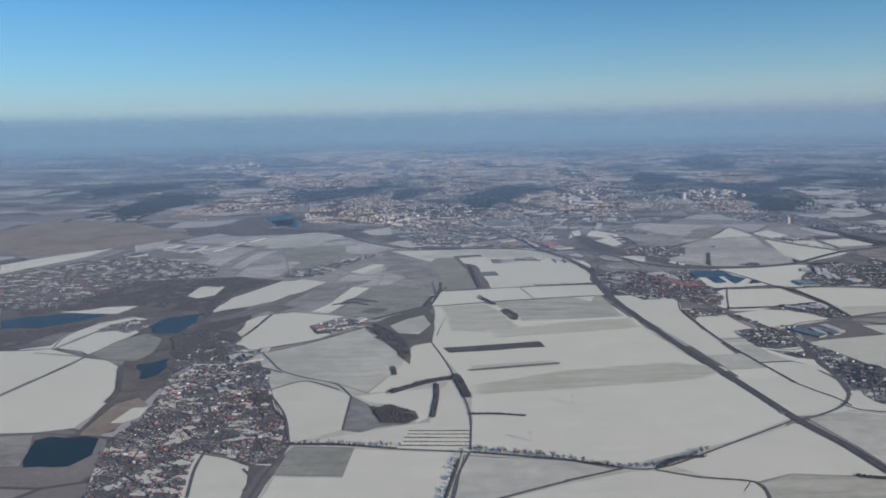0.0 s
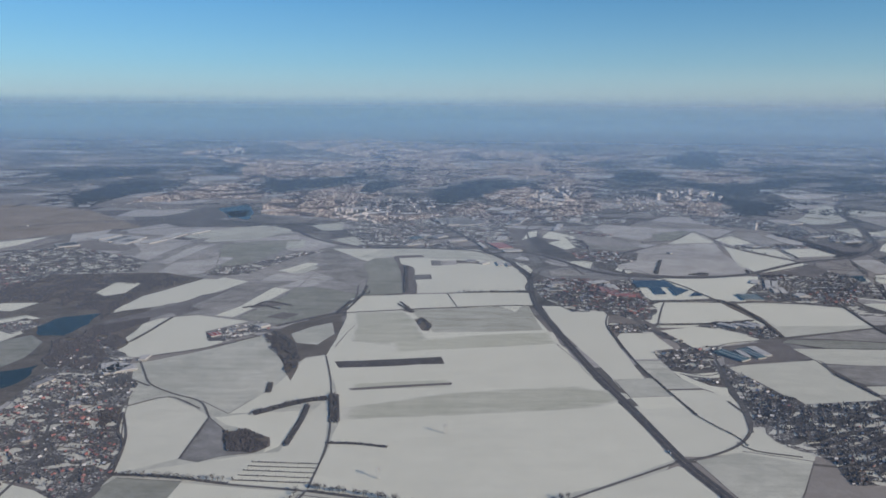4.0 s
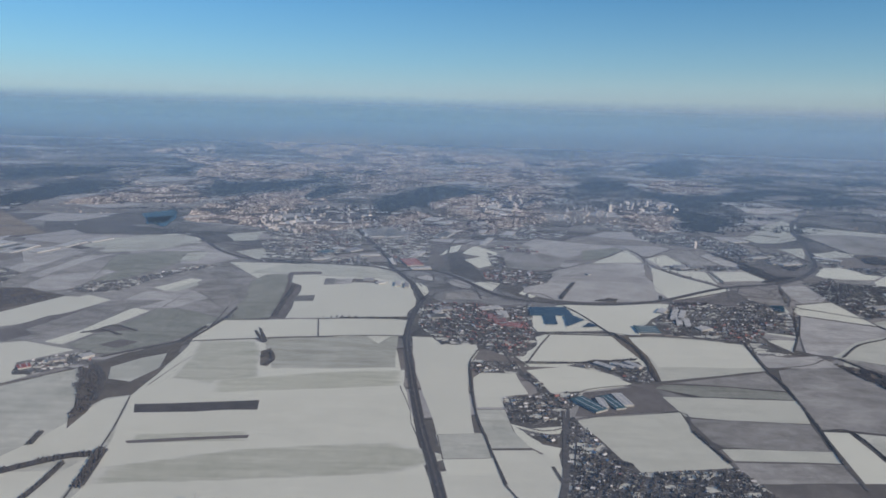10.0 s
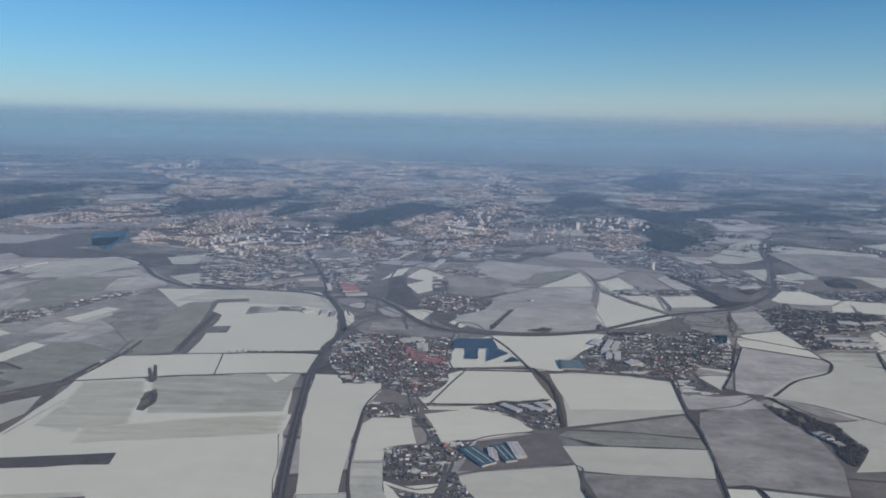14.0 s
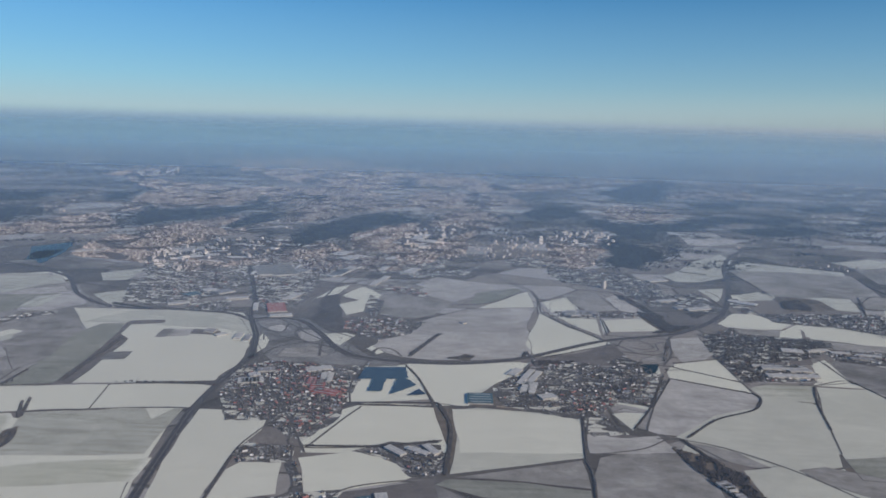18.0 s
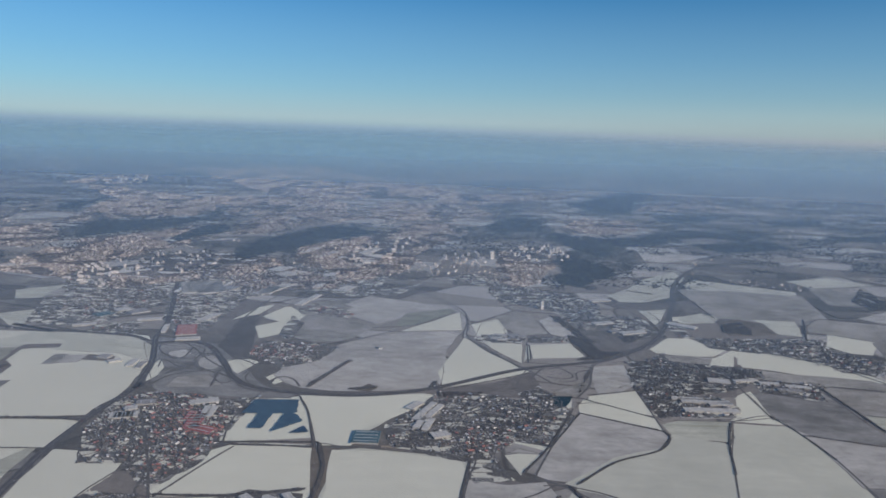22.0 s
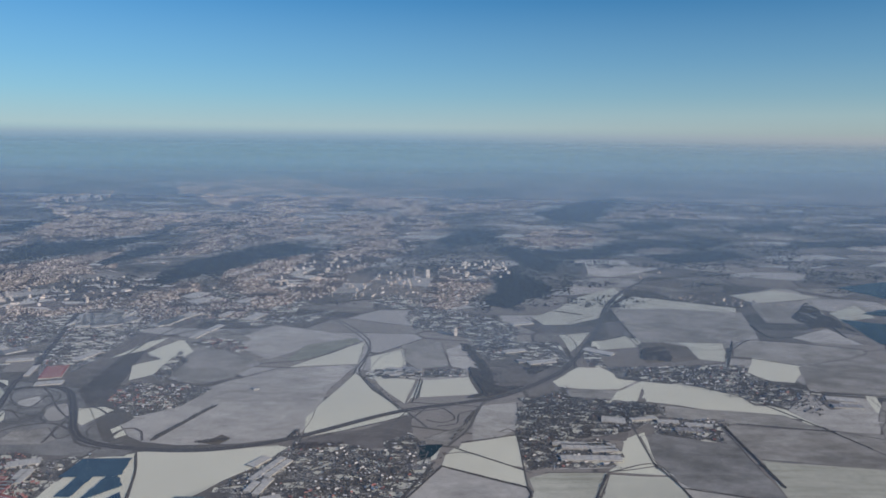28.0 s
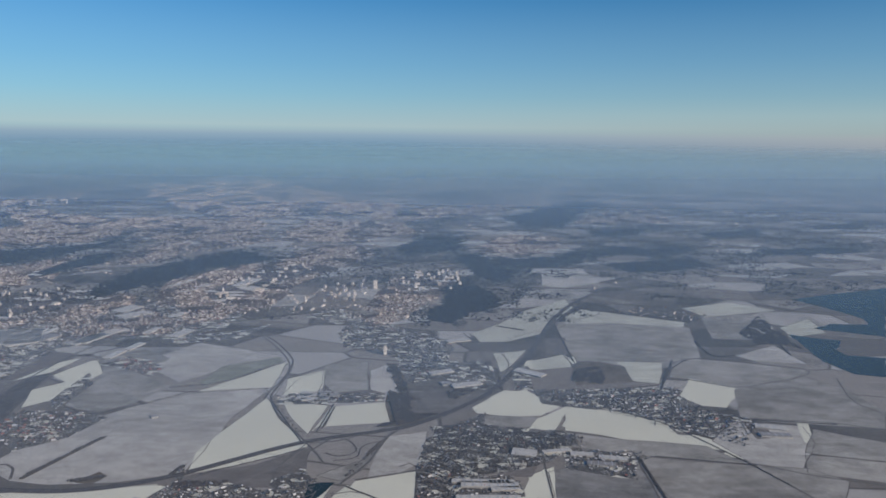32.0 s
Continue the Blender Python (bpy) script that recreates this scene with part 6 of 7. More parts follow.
town("dark", 2.2, (468.5, 713), (495.4, 718.5), (564.2, 705.5), (569, 683.4), (539.1, 674.6), (518.8, 682.5), (476, 681.7))
town("grey", 2.4, (546.6, 786.7), (604, 788.2), (657.6, 777), (680.5, 727.3), (666.7, 702.9), (632.7, 702.3), (603.9, 736), (551, 756.7))
town("grey", 2.2, (193.1, 693.6), (196.2, 727.1), (228.2, 733), (248.3, 723.2), (238.2, 690.1), (214.9, 668.7))
town("red", 2.2, (205.6, 833), (221.8, 856.9), (245.1, 834.1), (244.2, 812.2))
town("white", 2.4, (553.1, 674.8), (594.5, 671.5), (588.6, 638), (549, 651.6))
town("white", 2.3, (498, 633.2), (520.7, 636.9), (521.6, 617.4), (497.1, 617))
town("grey", 2.4, (380.3, 634.7), (396.7, 649), (407.8, 622), (405, 603.7), (387.4, 603.5))
town("grey", 2.2, (-82.2, 939.5), (2.2, 962.9), (58.8, 857.8), (37.8, 770.9), (-13.5, 799.9))
town("white", 2.2, (51.2, 909.2), (28.5, 1015), (69.3, 1088.9), (118.1, 1029.9), (132.4, 889.9), (130.6, 763.5), (108.1, 748.4), (80.6, 790.5))
town("white", 2.5, (16.4, 988), (70.3, 1033.3), (181.5, 1019.4), (259.4, 1004.8), (259.6, 962.6), (218.4, 919.4), (156.7, 913.4), (137.5, 888.5), (87.6, 869.5), (73.9, 844.5), (3.6, 953.3))
town("grey", 2.4, (134.4, 1044.1), (165.1, 1120.6), (235.4, 1092), (264, 1010), (216.2, 972.2), (166.1, 981.9))
town("mix", 2.4, (330.5, 1012.6), (361.7, 1053.6), (391.5, 1015), (371.9, 978))
town("white", 2.5, (211, 939.4), (265.7, 941.3), (302.4, 975.5), (282.3, 921.6), (230.5, 900.7))


# ---- blocks of flats ----
def panel_material():
    m, n, l, b = material("panel_facade", 0.85)
    info = n.new("ShaderNodeObjectInfo")
    tone = ramp(n, l, info.outputs["Random"], [(0, (0.82, 0.77, 0.74)), (0.5, (0.70, 0.65, 0.61)), (1, (0.50, 0.45, 0.42))])
    wave = n.new("ShaderNodeTexWave")
    wave.bands_direction = "Z"
    wave.inputs["Scale"].default_value = 0.55
    l.new(n.new("ShaderNodeTexCoord").outputs["Object"], wave.inputs["Vector"])
    f = ramp(n, l, wave.outputs["Fac"], [(0.35, (0.45, 0.46, 0.48)), (0.6, (1, 1, 1))])
    l.new(mix(n, l, 0.8, tone, f, "MULTIPLY"), b.inputs["Base Color"])
    return m


PANEL = panel_material()
FLAT = road_material("flat_roof", (0.16, 0.16, 0.165), (0.55, 0.55, 0.55))


def box(x0, y0, z0, x1, y1, z1):
    v = [(x, y, z) for z in (z0, z1) for x, y in ((x0, y0), (x1, y0), (x1, y1), (x0, y1))]
    return v, [(0, 1, 5, 4), (1, 2, 6, 5), (2, 3, 7, 6), (3, 0, 4, 7), (4, 5, 6, 7), (3, 2, 1, 0)]


def flats_parts(length, depth, height):
    x, y = length / 2, depth / 2
    return [("wall", mesh_of("wall", *box(-x, -y, 0, x, y, height), [PANEL])),
            ("roof", mesh_of("roof", *box(-x - 0.1, -y - 0.1, height, x + 0.1, y + 0.1, height + 0.25), [FLAT])),
            ("lift_house", mesh_of("lift_house", *box(-0.8, -0.6, height + 0.25, 0.8, 0.6, height + 1.0), [PANEL]))]


FLATS = [flats_parts(*s) for s in ((5, 3.2, 4.5), (4.2, 3.6, 5.6), (8, 3, 4.2), (13, 2.8, 3.4), (4, 4, 6), (11, 2.6, 2.8))]


ESTATES = []


def estate(*poly):
    """Blocks of flats in loose rows on a plan outline."""
    poly = list(poly)
    rng = random.Random(int(poly[0][0] * 5 + poly[0][1]))
    xs, ys = [p[0] for p in poly], [p[1] for p in poly]
    ESTATES.append(poly)
    far = max(0.62, min(1.1, sum(ys) / len(ys) / 1600))
    turn, placed, tries = rng.uniform(-30, 30), [], 0
    while len(placed) < 34 and tries < 3000:
        tries += 1
        x, y = rng.uniform(min(xs), max(xs)), rng.uniform(min(ys), max(ys))
        if not inside((x, y), poly) or any(math.hypot(x - a, y - b) < 7.5 * far for a, b in placed):
            continue
        placed.append((x, y))
        ob = new("apartment_building")
        tagged(ob, "pale concrete panel block of flats with flat roof", "apartment building", "blocks of flats of the housing estate")
        ob.matrix_basis = pose(x, y, 0.02, 0, 0, turn + rng.choice((0, 0, 0, 90)) + rng.uniform(-6, 6)) @ Matrix.Scale(far * rng.uniform(0.8, 1.1), 4)
        for name, me in rng.choice(FLATS):
            part(name, me, ob)


estate((-728.3, 2375.7), (-706.9, 2689.9), (-571.9, 2295.6), (-644.5, 2202.9))
estate((286.3, 1064), (319.9, 1180.2), (378.4, 1226.4), (389.9, 1145.7), (367.1, 1059.2), (312.7, 1020.6), (296.9, 1019.8))
estate((-41.3, 975), (-89.7, 1064.8), (-57.8, 1118.2), (17.4, 1141.5), (48.2, 1056.8), (20.4, 983.4), (7.6, 952.4))
estate((180.5, 1132.8), (211.8, 1261), (266, 1341.9), (293.5, 1266.7), (252.1, 1137.2), (218.6, 1066.5))
estate((-88.9, 940.4), (-99.5, 1048.4), (-44.4, 980), (-20.4, 888.8))
estate((416.7, 1163.3), (432, 1280), (515.6, 1295.7), (501.7, 1168.9), (460.9, 1137.6))


# ---- halls and solar parks ----
HALL_ROOF = {
    "white": road_material("snowy_sheet_roof", (0.42, 0.42, 0.405), (0.64, 0.64, 0.61)),
    "red": road_material("red_sheet_roof", (0.28, 0.08, 0.078), (0.42, 0.17, 0.16)),
    "blue": road_material("blue_sheet_roof", (0.035, 0.095, 0.125), (0.085, 0.17, 0.205)),
    "shed": road_material("pale_sheet_roof", (0.55, 0.55, 0.54), (0.70, 0.70, 0.68)),
    "grey": road_material("grey_sheet_roof", (0.20, 0.20, 0.21), (0.36, 0.36, 0.36)),
}
HALL_WALL = road_material("hall_cladding", (0.28, 0.28, 0.28), (0.42, 0.42, 0.41))
GLASS = road_material("roof_light", (0.34, 0.36, 0.38), (0.50, 0.52, 0.53))


def hall(colour, *poly):
    """A long industrial hall on four plan corners: walls, low roof, roof lights."""
    c = sum((Vector(p) for p in poly), Vector((0, 0))) / len(poly)
    a, b = Vector(poly[1]) - Vector(poly[0]), Vector(poly[2]) - Vector(poly[1])
    w, d = max(a.length, 4), max(b.length, 4)
    if d > 3 * w and colour != "shed":
        d = 3 * w
    turn = math.degrees(math.atan2(a.y, a.x))
    ob = new("industrial_hall")
    tagged(ob, "long industrial hall with a %s roof" % {"white": "snow-covered flat", "red": "red sheet-metal", "blue": "dark blue sheet", "grey": "grey sheet-metal", "shed": "pale sheet-metal"}[colour], "hall")
    ob.matrix_basis = pose(c.x, c.y, 0.02, 0, 0, turn)
    part("wall", mesh_of("wall", *box(-w / 2, -d / 2, 0, w / 2, d / 2, 0.95), [HALL_WALL]), ob)
    part("roof", mesh_of("roof", *box(-w / 2 - 0.1, -d / 2 - 0.1, 0.95, w / 2 + 0.1, d / 2 + 0.1, 1.1), [HALL_ROOF[colour]]), ob)
    k = max(2, min(7, int(w / 4)))
    me = mesh_of("roof_light", *box(-0.3, -d * 0.42, 1.1, 0.3, d * 0.42, 1.19), [GLASS])
    for i in range(k):
        part("roof_light", me, ob).location.x = -w / 2 + (i + 0.5) * w / k


hall("red", (111, 740), (102, 769), (117, 774), (131, 744))
hall("white", (115, 732), (133, 737), (137, 730), (117, 726))
hall("blue", (281, 548), (281, 564), (296, 564), (295, 547))
hall("white", (-124, 393), (-110, 402), (-106, 395), (-114, 385))
hall("red", (-86, 456), (-81, 460), (-79, 454), (-84, 450))
hall("grey", (-75, 466), (-67, 471), (-66, 467), (-73, 462))
hall("white", (-61, 475), (-56, 480), (-54, 474), (-59, 470))
hall("white", (-338, 747), (-322, 759), (-312, 741), (-328, 730))
hall("white", (-320, 786), (-309, 815), (-300, 799), (-310, 768))
hall("white", (-288, 775), (-279, 804), (-270, 780), (-279, 757))
hall("white", (138, 916), (157, 961), (163, 948), (146, 899))
hall("white", (133, 1006), (153, 1033), (161, 1014), (140, 990))
hall("red", (184, 558), (182, 578), (190, 581), (195, 561))
hall("red", (189, 562), (192, 570), (201, 556), (197, 548))
hall("grey", (277, 726), (280, 728), (282, 724), (279, 722))
hall("white", (488, 633), (520, 632), (518, 626), (486, 628))
hall("white", (485, 617), (520, 617), (518, 611), (483, 612))
hall("white", (482, 636), (514, 635), (514, 631), (482, 633))
hall("white", (313, 585), (324, 613), (326, 610), (315, 579))
hall("white", (318, 583), (329, 610), (331, 608), (319, 575))
hall("white", (314, 572), (318, 589), (320, 586), (317, 568))
hall("white", (319, 569), (323, 587), (325, 585), (322, 565))
hall("grey", (399, 462), (402, 455), (398, 450), (396, 459))
hall("white", (212, 1175), (222, 1226), (230, 1210), (221, 1157))
hall("white", (539, 675), (557, 679), (557, 675), (539, 670))
hall("white", (240, 490), (243, 493), (247, 474), (244, 472))
hall("white", (253, 491), (255, 494), (258, 473), (255, 471))
hall("white", (259, 492), (262, 494), (264, 478), (261, 475))
hall("shed", (46, 943), (48, 943), (63, 895), (61, 895))
hall("shed", (50, 943), (52, 944), (66, 896), (64, 896))
hall("shed", (53, 944), (56, 944), (70, 896), (68, 896))
hall("shed", (57, 944), (59, 945), (73, 897), (71, 897))
hall("shed", (61, 945), (63, 945), (77, 897), (75, 897))
hall("shed", (64, 945), (67, 946), (80, 898), (78, 898))
hall("shed", (68, 946), (70, 946), (84, 898), (82, 898))
hall("shed", (72, 947), (74, 947), (87, 899), (85, 899))
hall("shed", (76, 947), (78, 947), (91, 899), (89, 899))
hall("shed", (79, 948), (81, 948), (94, 900), (92, 900))
hall("shed", (83, 948), (85, 949), (98, 900), (96, 900))
hall("shed", (87, 949), (89, 949), (101, 901), (99, 901))
hall("white", (-195, 998), (-183, 1016), (-176, 1005), (-187, 988))
hall("white", (-175, 1014), (-165, 1028), (-158, 1017), (-169, 1003))
hall("white", (129, 1165), (143, 1212), (147, 1201), (133, 1155))
hall("white", (158, 1130), (174, 1184), (177, 1174), (161, 1121))
hall("blue", (19, 797), (27, 809), (34, 798), (26, 786))
hall("white", (28, 817), (36, 826), (42, 816), (35, 806))
hall("grey", (42, 811), (53, 824), (59, 812), (50, 798))
hall("white", (61, 786), (80, 792), (83, 786), (64, 781))
hall("white", (17, 761), (34, 768), (37, 763), (20, 756))
hall("white", (115, 791), (121, 815), (125, 807), (119, 785))
hall("white", (98, 747), (92, 771), (95, 770), (101, 746))
hall("white", (89, 671), (96, 677), (99, 673), (93, 665))
hall("white", (107, 663), (106, 678), (110, 675), (111, 659))
hall("grey", (115, 659), (114, 673), (117, 671), (119, 655))
hall("white", (139, 587), (145, 590), (148, 584), (144, 581))
hall("white", (135, 577), (148, 580), (152, 572), (139, 570))
hall("red", (181, 572), (181, 584), (183, 583), (184, 570))
hall("red", (187, 569), (186, 581), (189, 579), (190, 567))
hall("white", (189, 575), (187, 593), (189, 591), (192, 573))
hall("white", (192, 577), (191, 593), (193, 592), (195, 575))
hall("white", (134, 901), (147, 926), (153, 916), (140, 891))
hall("white", (217, 929), (225, 956), (230, 945), (222, 919))
hall("white", (368, 760), (372, 776), (380, 776), (380, 760))
hall("grey", (385, 760), (385, 777), (393, 777), (395, 761))
hall("white", (519, 668), (521, 677), (536, 676), (534, 667))
hall("white", (-334, 746), (-322, 759), (-315, 746), (-327, 733))
hall("white", (-300, 768), (-290, 804), (-283, 793), (-294, 758))
hall("white", (-279, 758), (-274, 785), (-268, 771), (-272, 745))
hall("white", (-124, 390), (-120, 404), (-111, 401), (-110, 386))
hall("white", (-109, 409), (-109, 417), (-107, 416), (-106, 406))
# Halls of the villages and the city's edge.
hall("grey", (78.2, 685), (86.5, 683.9), (87.7, 676.3), (79.5, 677.4))
hall("white", (138.8, 894), (141, 912.9), (149.6, 923), (148.2, 903.6))
hall("white", (137.3, 920.6), (148.5, 937.2), (154.9, 929.2), (144.6, 911.1))
hall("white", (185, 857.4), (189.3, 881.3), (195, 876.2), (190.5, 852.8))
hall("white", (192, 883.1), (197.3, 905.2), (201.6, 899.7), (196.3, 878))
hall("white", (186.5, 938.5), (192, 960.1), (196.7, 953.7), (191.1, 932.5))
hall("white", (186.1, 1006.9), (194, 1027.7), (200.6, 1017.6), (193.5, 994.9))
hall("grey", (92, 915.1), (99.9, 935.5), (109.9, 921.6), (101.9, 902.1))
hall("white", (74.5, 895.6), (95.2, 909.4), (101.4, 900.2), (82.3, 885))
hall("white", (118.5, 1029.9), (128.7, 1057.8), (139.3, 1041.6), (129.5, 1014.7))
hall("white", (370.5, 770), (382.7, 772.7), (384.4, 768), (372.2, 765.3))
hall("white", (372.9, 761.8), (390.2, 765.7), (392.2, 761.1), (375, 757.2))
hall("grey", (390.4, 772.9), (399.7, 773.1), (401.3, 767.2), (392.1, 767))
hall("white", (467.3, 825.5), (486.2, 833.4), (487, 826), (468.3, 818.3))
hall("white", (485.4, 795.5), (508.2, 804.1), (508.6, 796.1), (486.1, 787.8))
hall("grey", (476.6, 800.6), (484.7, 803.5), (485.4, 795.5), (477.4, 792.7))
hall("white", (548.1, 835.1), (553.9, 842.9), (552.3, 816.3), (546.9, 810.6))
hall("white", (482.6, 920.5), (504.6, 929.1), (505.4, 921.2), (483.5, 912.8))
hall("white", (502.9, 634.6), (517.3, 634.8), (516.9, 631.5), (502.7, 631.2))
hall("white", (503.8, 626), (519.7, 627.5), (519.3, 624.3), (503.6, 622.8))
hall("white", (556.4, 673.3), (570.1, 671.9), (569.1, 667.1), (555.5, 668.4))
hall("white", (572.9, 668.7), (589.5, 665.9), (588.3, 661.2), (571.8, 664))
hall("grey", (564.3, 660.8), (580.7, 658), (579.5, 653.5), (563.3, 656.2))
hall("white", (691.3, 720.6), (710.1, 715.1), (708, 709.3), (689.5, 714.7))
hall("grey", (688.3, 705.2), (708.3, 703.8), (705.6, 698.2), (686.2, 700.6))
hall("white", (397.7, 455.9), (399.3, 449.9), (401.2, 451.7), (399.8, 457.8))
hall("grey", (400.2, 448.3), (401.3, 443.5), (403.1, 445.3), (402.1, 450.1))
hall("white", (-244.8, 792), (-238.2, 827.7), (-230.1, 816), (-236.5, 781.4))
hall("white", (-254.9, 761.6), (-245.8, 785.9), (-238.7, 775.3), (-247.8, 751.7))
hall("white", (-232.2, 822.1), (-221, 847.4), (-213.7, 834.9), (-224.3, 810.5))
hall("blue", (220.5, 431.1), (227.2, 435.4), (228.9, 416.7), (218.4, 413.2))
hall("white", (228.3, 436.3), (232, 436.5), (233.8, 417.7), (229.4, 416))
hall("blue", (232.6, 436.6), (237.9, 438.5), (240.7, 418.9), (234.5, 417))
hall("white", (239.2, 440.2), (244.4, 441.3), (244.8, 424.3), (241.2, 419.6))
hall("white", (-126.4, 401.2), (-118.5, 404.8), (-114.7, 395.4), (-122.8, 392))
hall("grey", (-146.9, 371.2), (-142.8, 381.8), (-140.6, 378), (-144.3, 367.6))
hall("grey", (-117, 348.8), (-112.7, 350.9), (-110.9, 346.9), (-115.2, 344.8))
hall("grey", (-117.4, 312), (-114.7, 313.2), (-113.1, 309.9), (-115.8, 308.8))
hall("white", (64.4, 887.7), (44.2, 936.5), (82.4, 953.8), (102.3, 903.1))
hall("white", (136.9, 576.5), (149.7, 580.8), (153.7, 572.9), (141.5, 568.7))
hall("white", (173.5, 600.4), (189.1, 607.3), (192.3, 600.1), (177.3, 592.6))
hall("grey", (141.7, 597.7), (152.6, 600.5), (155.7, 593.5), (145.7, 590))
hall("white", (308.3, 602.6), (315, 614.2), (317.5, 608.8), (310.9, 595.7))
hall("white", (324.4, 564.5), (333.7, 568.2), (334.6, 560.8), (325.5, 555.8))


def solar_material():
    m, n, l, b = material("solar_panel", 0.3)
    l.new(ramp(n, l, noise_node(n, l, 0.15, 4), [(0.3, (0.025, 0.06, 0.11)), (0.7, (0.045, 0.10, 0.16))]), b.inputs["Base Color"])
    return m


SOLAR = solar_material()


def solar_park(*poly):
    """Rows of tilted panels on a plan outline, along its first edge."""
    first = Vector(poly[1]) - Vector(poly[0])
    turn = Matrix.Rotation(math.atan2(first.y, first.x), 2)
    back = turn.transposed()
    flat = [tuple(back @ Vector(p)) for p in poly]
    xs, ys = [p[0] for p in flat], [p[1] for p in flat]
    verts, faces = [], []
    y = min(ys)
    while y < max(ys):
        x = min(xs)
        while x < max(xs):
            if inside((x + 0.35, y + 0.6), flat):
                v, f = box(x, y, 0.5, x + 0.69, y + 1.25, 0.56)
                v = [(*(turn @ Vector((a, b))), c + (b - y) * 0.35) for a, b, c in v]
                faces += [tuple(q + len(verts) for q in g) for g in f]
                verts += v
            x += 0.7
        y += 1.45
    tagged(new("solar_park", mesh_of("solar_park", verts, faces, [SOLAR])), "rows of dark blue solar panels on snow", "solar park", "", "stuff")


solar_park((213, 606), (240, 608), (243, 587), (211, 584))
solar_park((221, 584), (229, 584), (228, 563), (220, 563))
solar_park((236, 585), (243, 585), (249, 575), (234, 559))
solar_park((251, 569), (256, 560), (244, 557))


# ---- the far city ----
def city_material():
    m, n, l, b = material("city_plaster", 0.9)
    tones = [(0, (0.10, 0.095, 0.10)), (0.35, (0.24, 0.215, 0.205)), (0.6, (0.46, 0.405, 0.375)), (0.8, (0.72, 0.645, 0.595)), (1, (0.61, 0.525, 0.475))]
    l.new(ramp(n, l, island_pick(n, False), tones), b.inputs["Base Color"])
    return m


def city_floor_material():
    """Streets, yards and snowy gardens of the city."""
    m, n, l, b = material("city_floor", 0.95)
    fine = noise_node(n, l, 0.30, 6, 0.75)
    wide = noise_node(n, l, 0.02, 5, 0.6)
    c = ramp(n, l, fine, [(0.40, (0.085, 0.073, 0.075)), (0.52, (0.195, 0.168, 0.158)), (0.66, (0.48, 0.435, 0.415))])
    c = mix(n, l, ramp(n, l, wide, [(0.45, (0, 0, 0)), (0.62, (0.85, 0.85, 0.85))]), c, (0.075, 0.073, 0.077))
    # Sports grounds, yards and allotments under clean snow.
    lot, spot, tone = n.new("ShaderNodeTexVoronoi"), n.new("ShaderNodeMapping"), n.new("ShaderNodeSeparateColor")
    spot.inputs["Scale"].default_value, spot.inputs["Rotation"].default_value = (0.045, 0.075, 0), (0, 0, 0.3)
    l.new(n.new("ShaderNodeNewGeometry").outputs["Position"], spot.inputs[0])
    l.new(spot.outputs[0], lot.inputs["Vector"])
    lot.inputs["Scale"].default_value = 1.0
    l.new(lot.outputs["Color"], tone.inputs[0])
    clean = ramp(n, l, tone.outputs[0], [(0.0, (0.85, 0.85, 0.85)), (0.16, (0, 0, 0))])
    clean.node.color_ramp.interpolation = "CONSTANT"
    l.new(mix(n, l, clean, c, (0.66, 0.645, 0.60)), b.inputs["Base Color"])
    return m


CITY, CITY_FLOOR = city_material(), city_floor_material()
def city_blocks(name, label, spots, rng, turn):
    """Plain street blocks at (x, y, scale), far off: one mesh."""
    verts, faces, ix = [], [], []
    for x, y, s in spots:
        w, d, h = rng.choice((0.7, 0.9, 1.1, 1.5, 2.2, 3.6, 5.0)) * s, rng.uniform(0.7, 1.3) * s, rng.choice((0.5, 0.6, 0.7, 0.8, 1.0, 1.4, 2.4)) * (0.6 + 0.4 * s)
        m = pose(x, y, 0, 0, 0, turn + rng.choice((0, 0, 0, 90)) + rng.uniform(-6, 6))
        v, f = box(-w / 2, -d / 2, 0, w / 2, d / 2, h)
        o = len(verts)
        verts += [m @ Vector(q) for q in v]
        faces += [tuple(o + q for q in g) for g in f[:5]]
        ix += [0, 0, 0, 0, 1]
    if faces:
        tagged(new(name, mesh_of(name, verts, faces, [CITY, ROOF["city", False]], ix)), label, "city", "", "stuff")


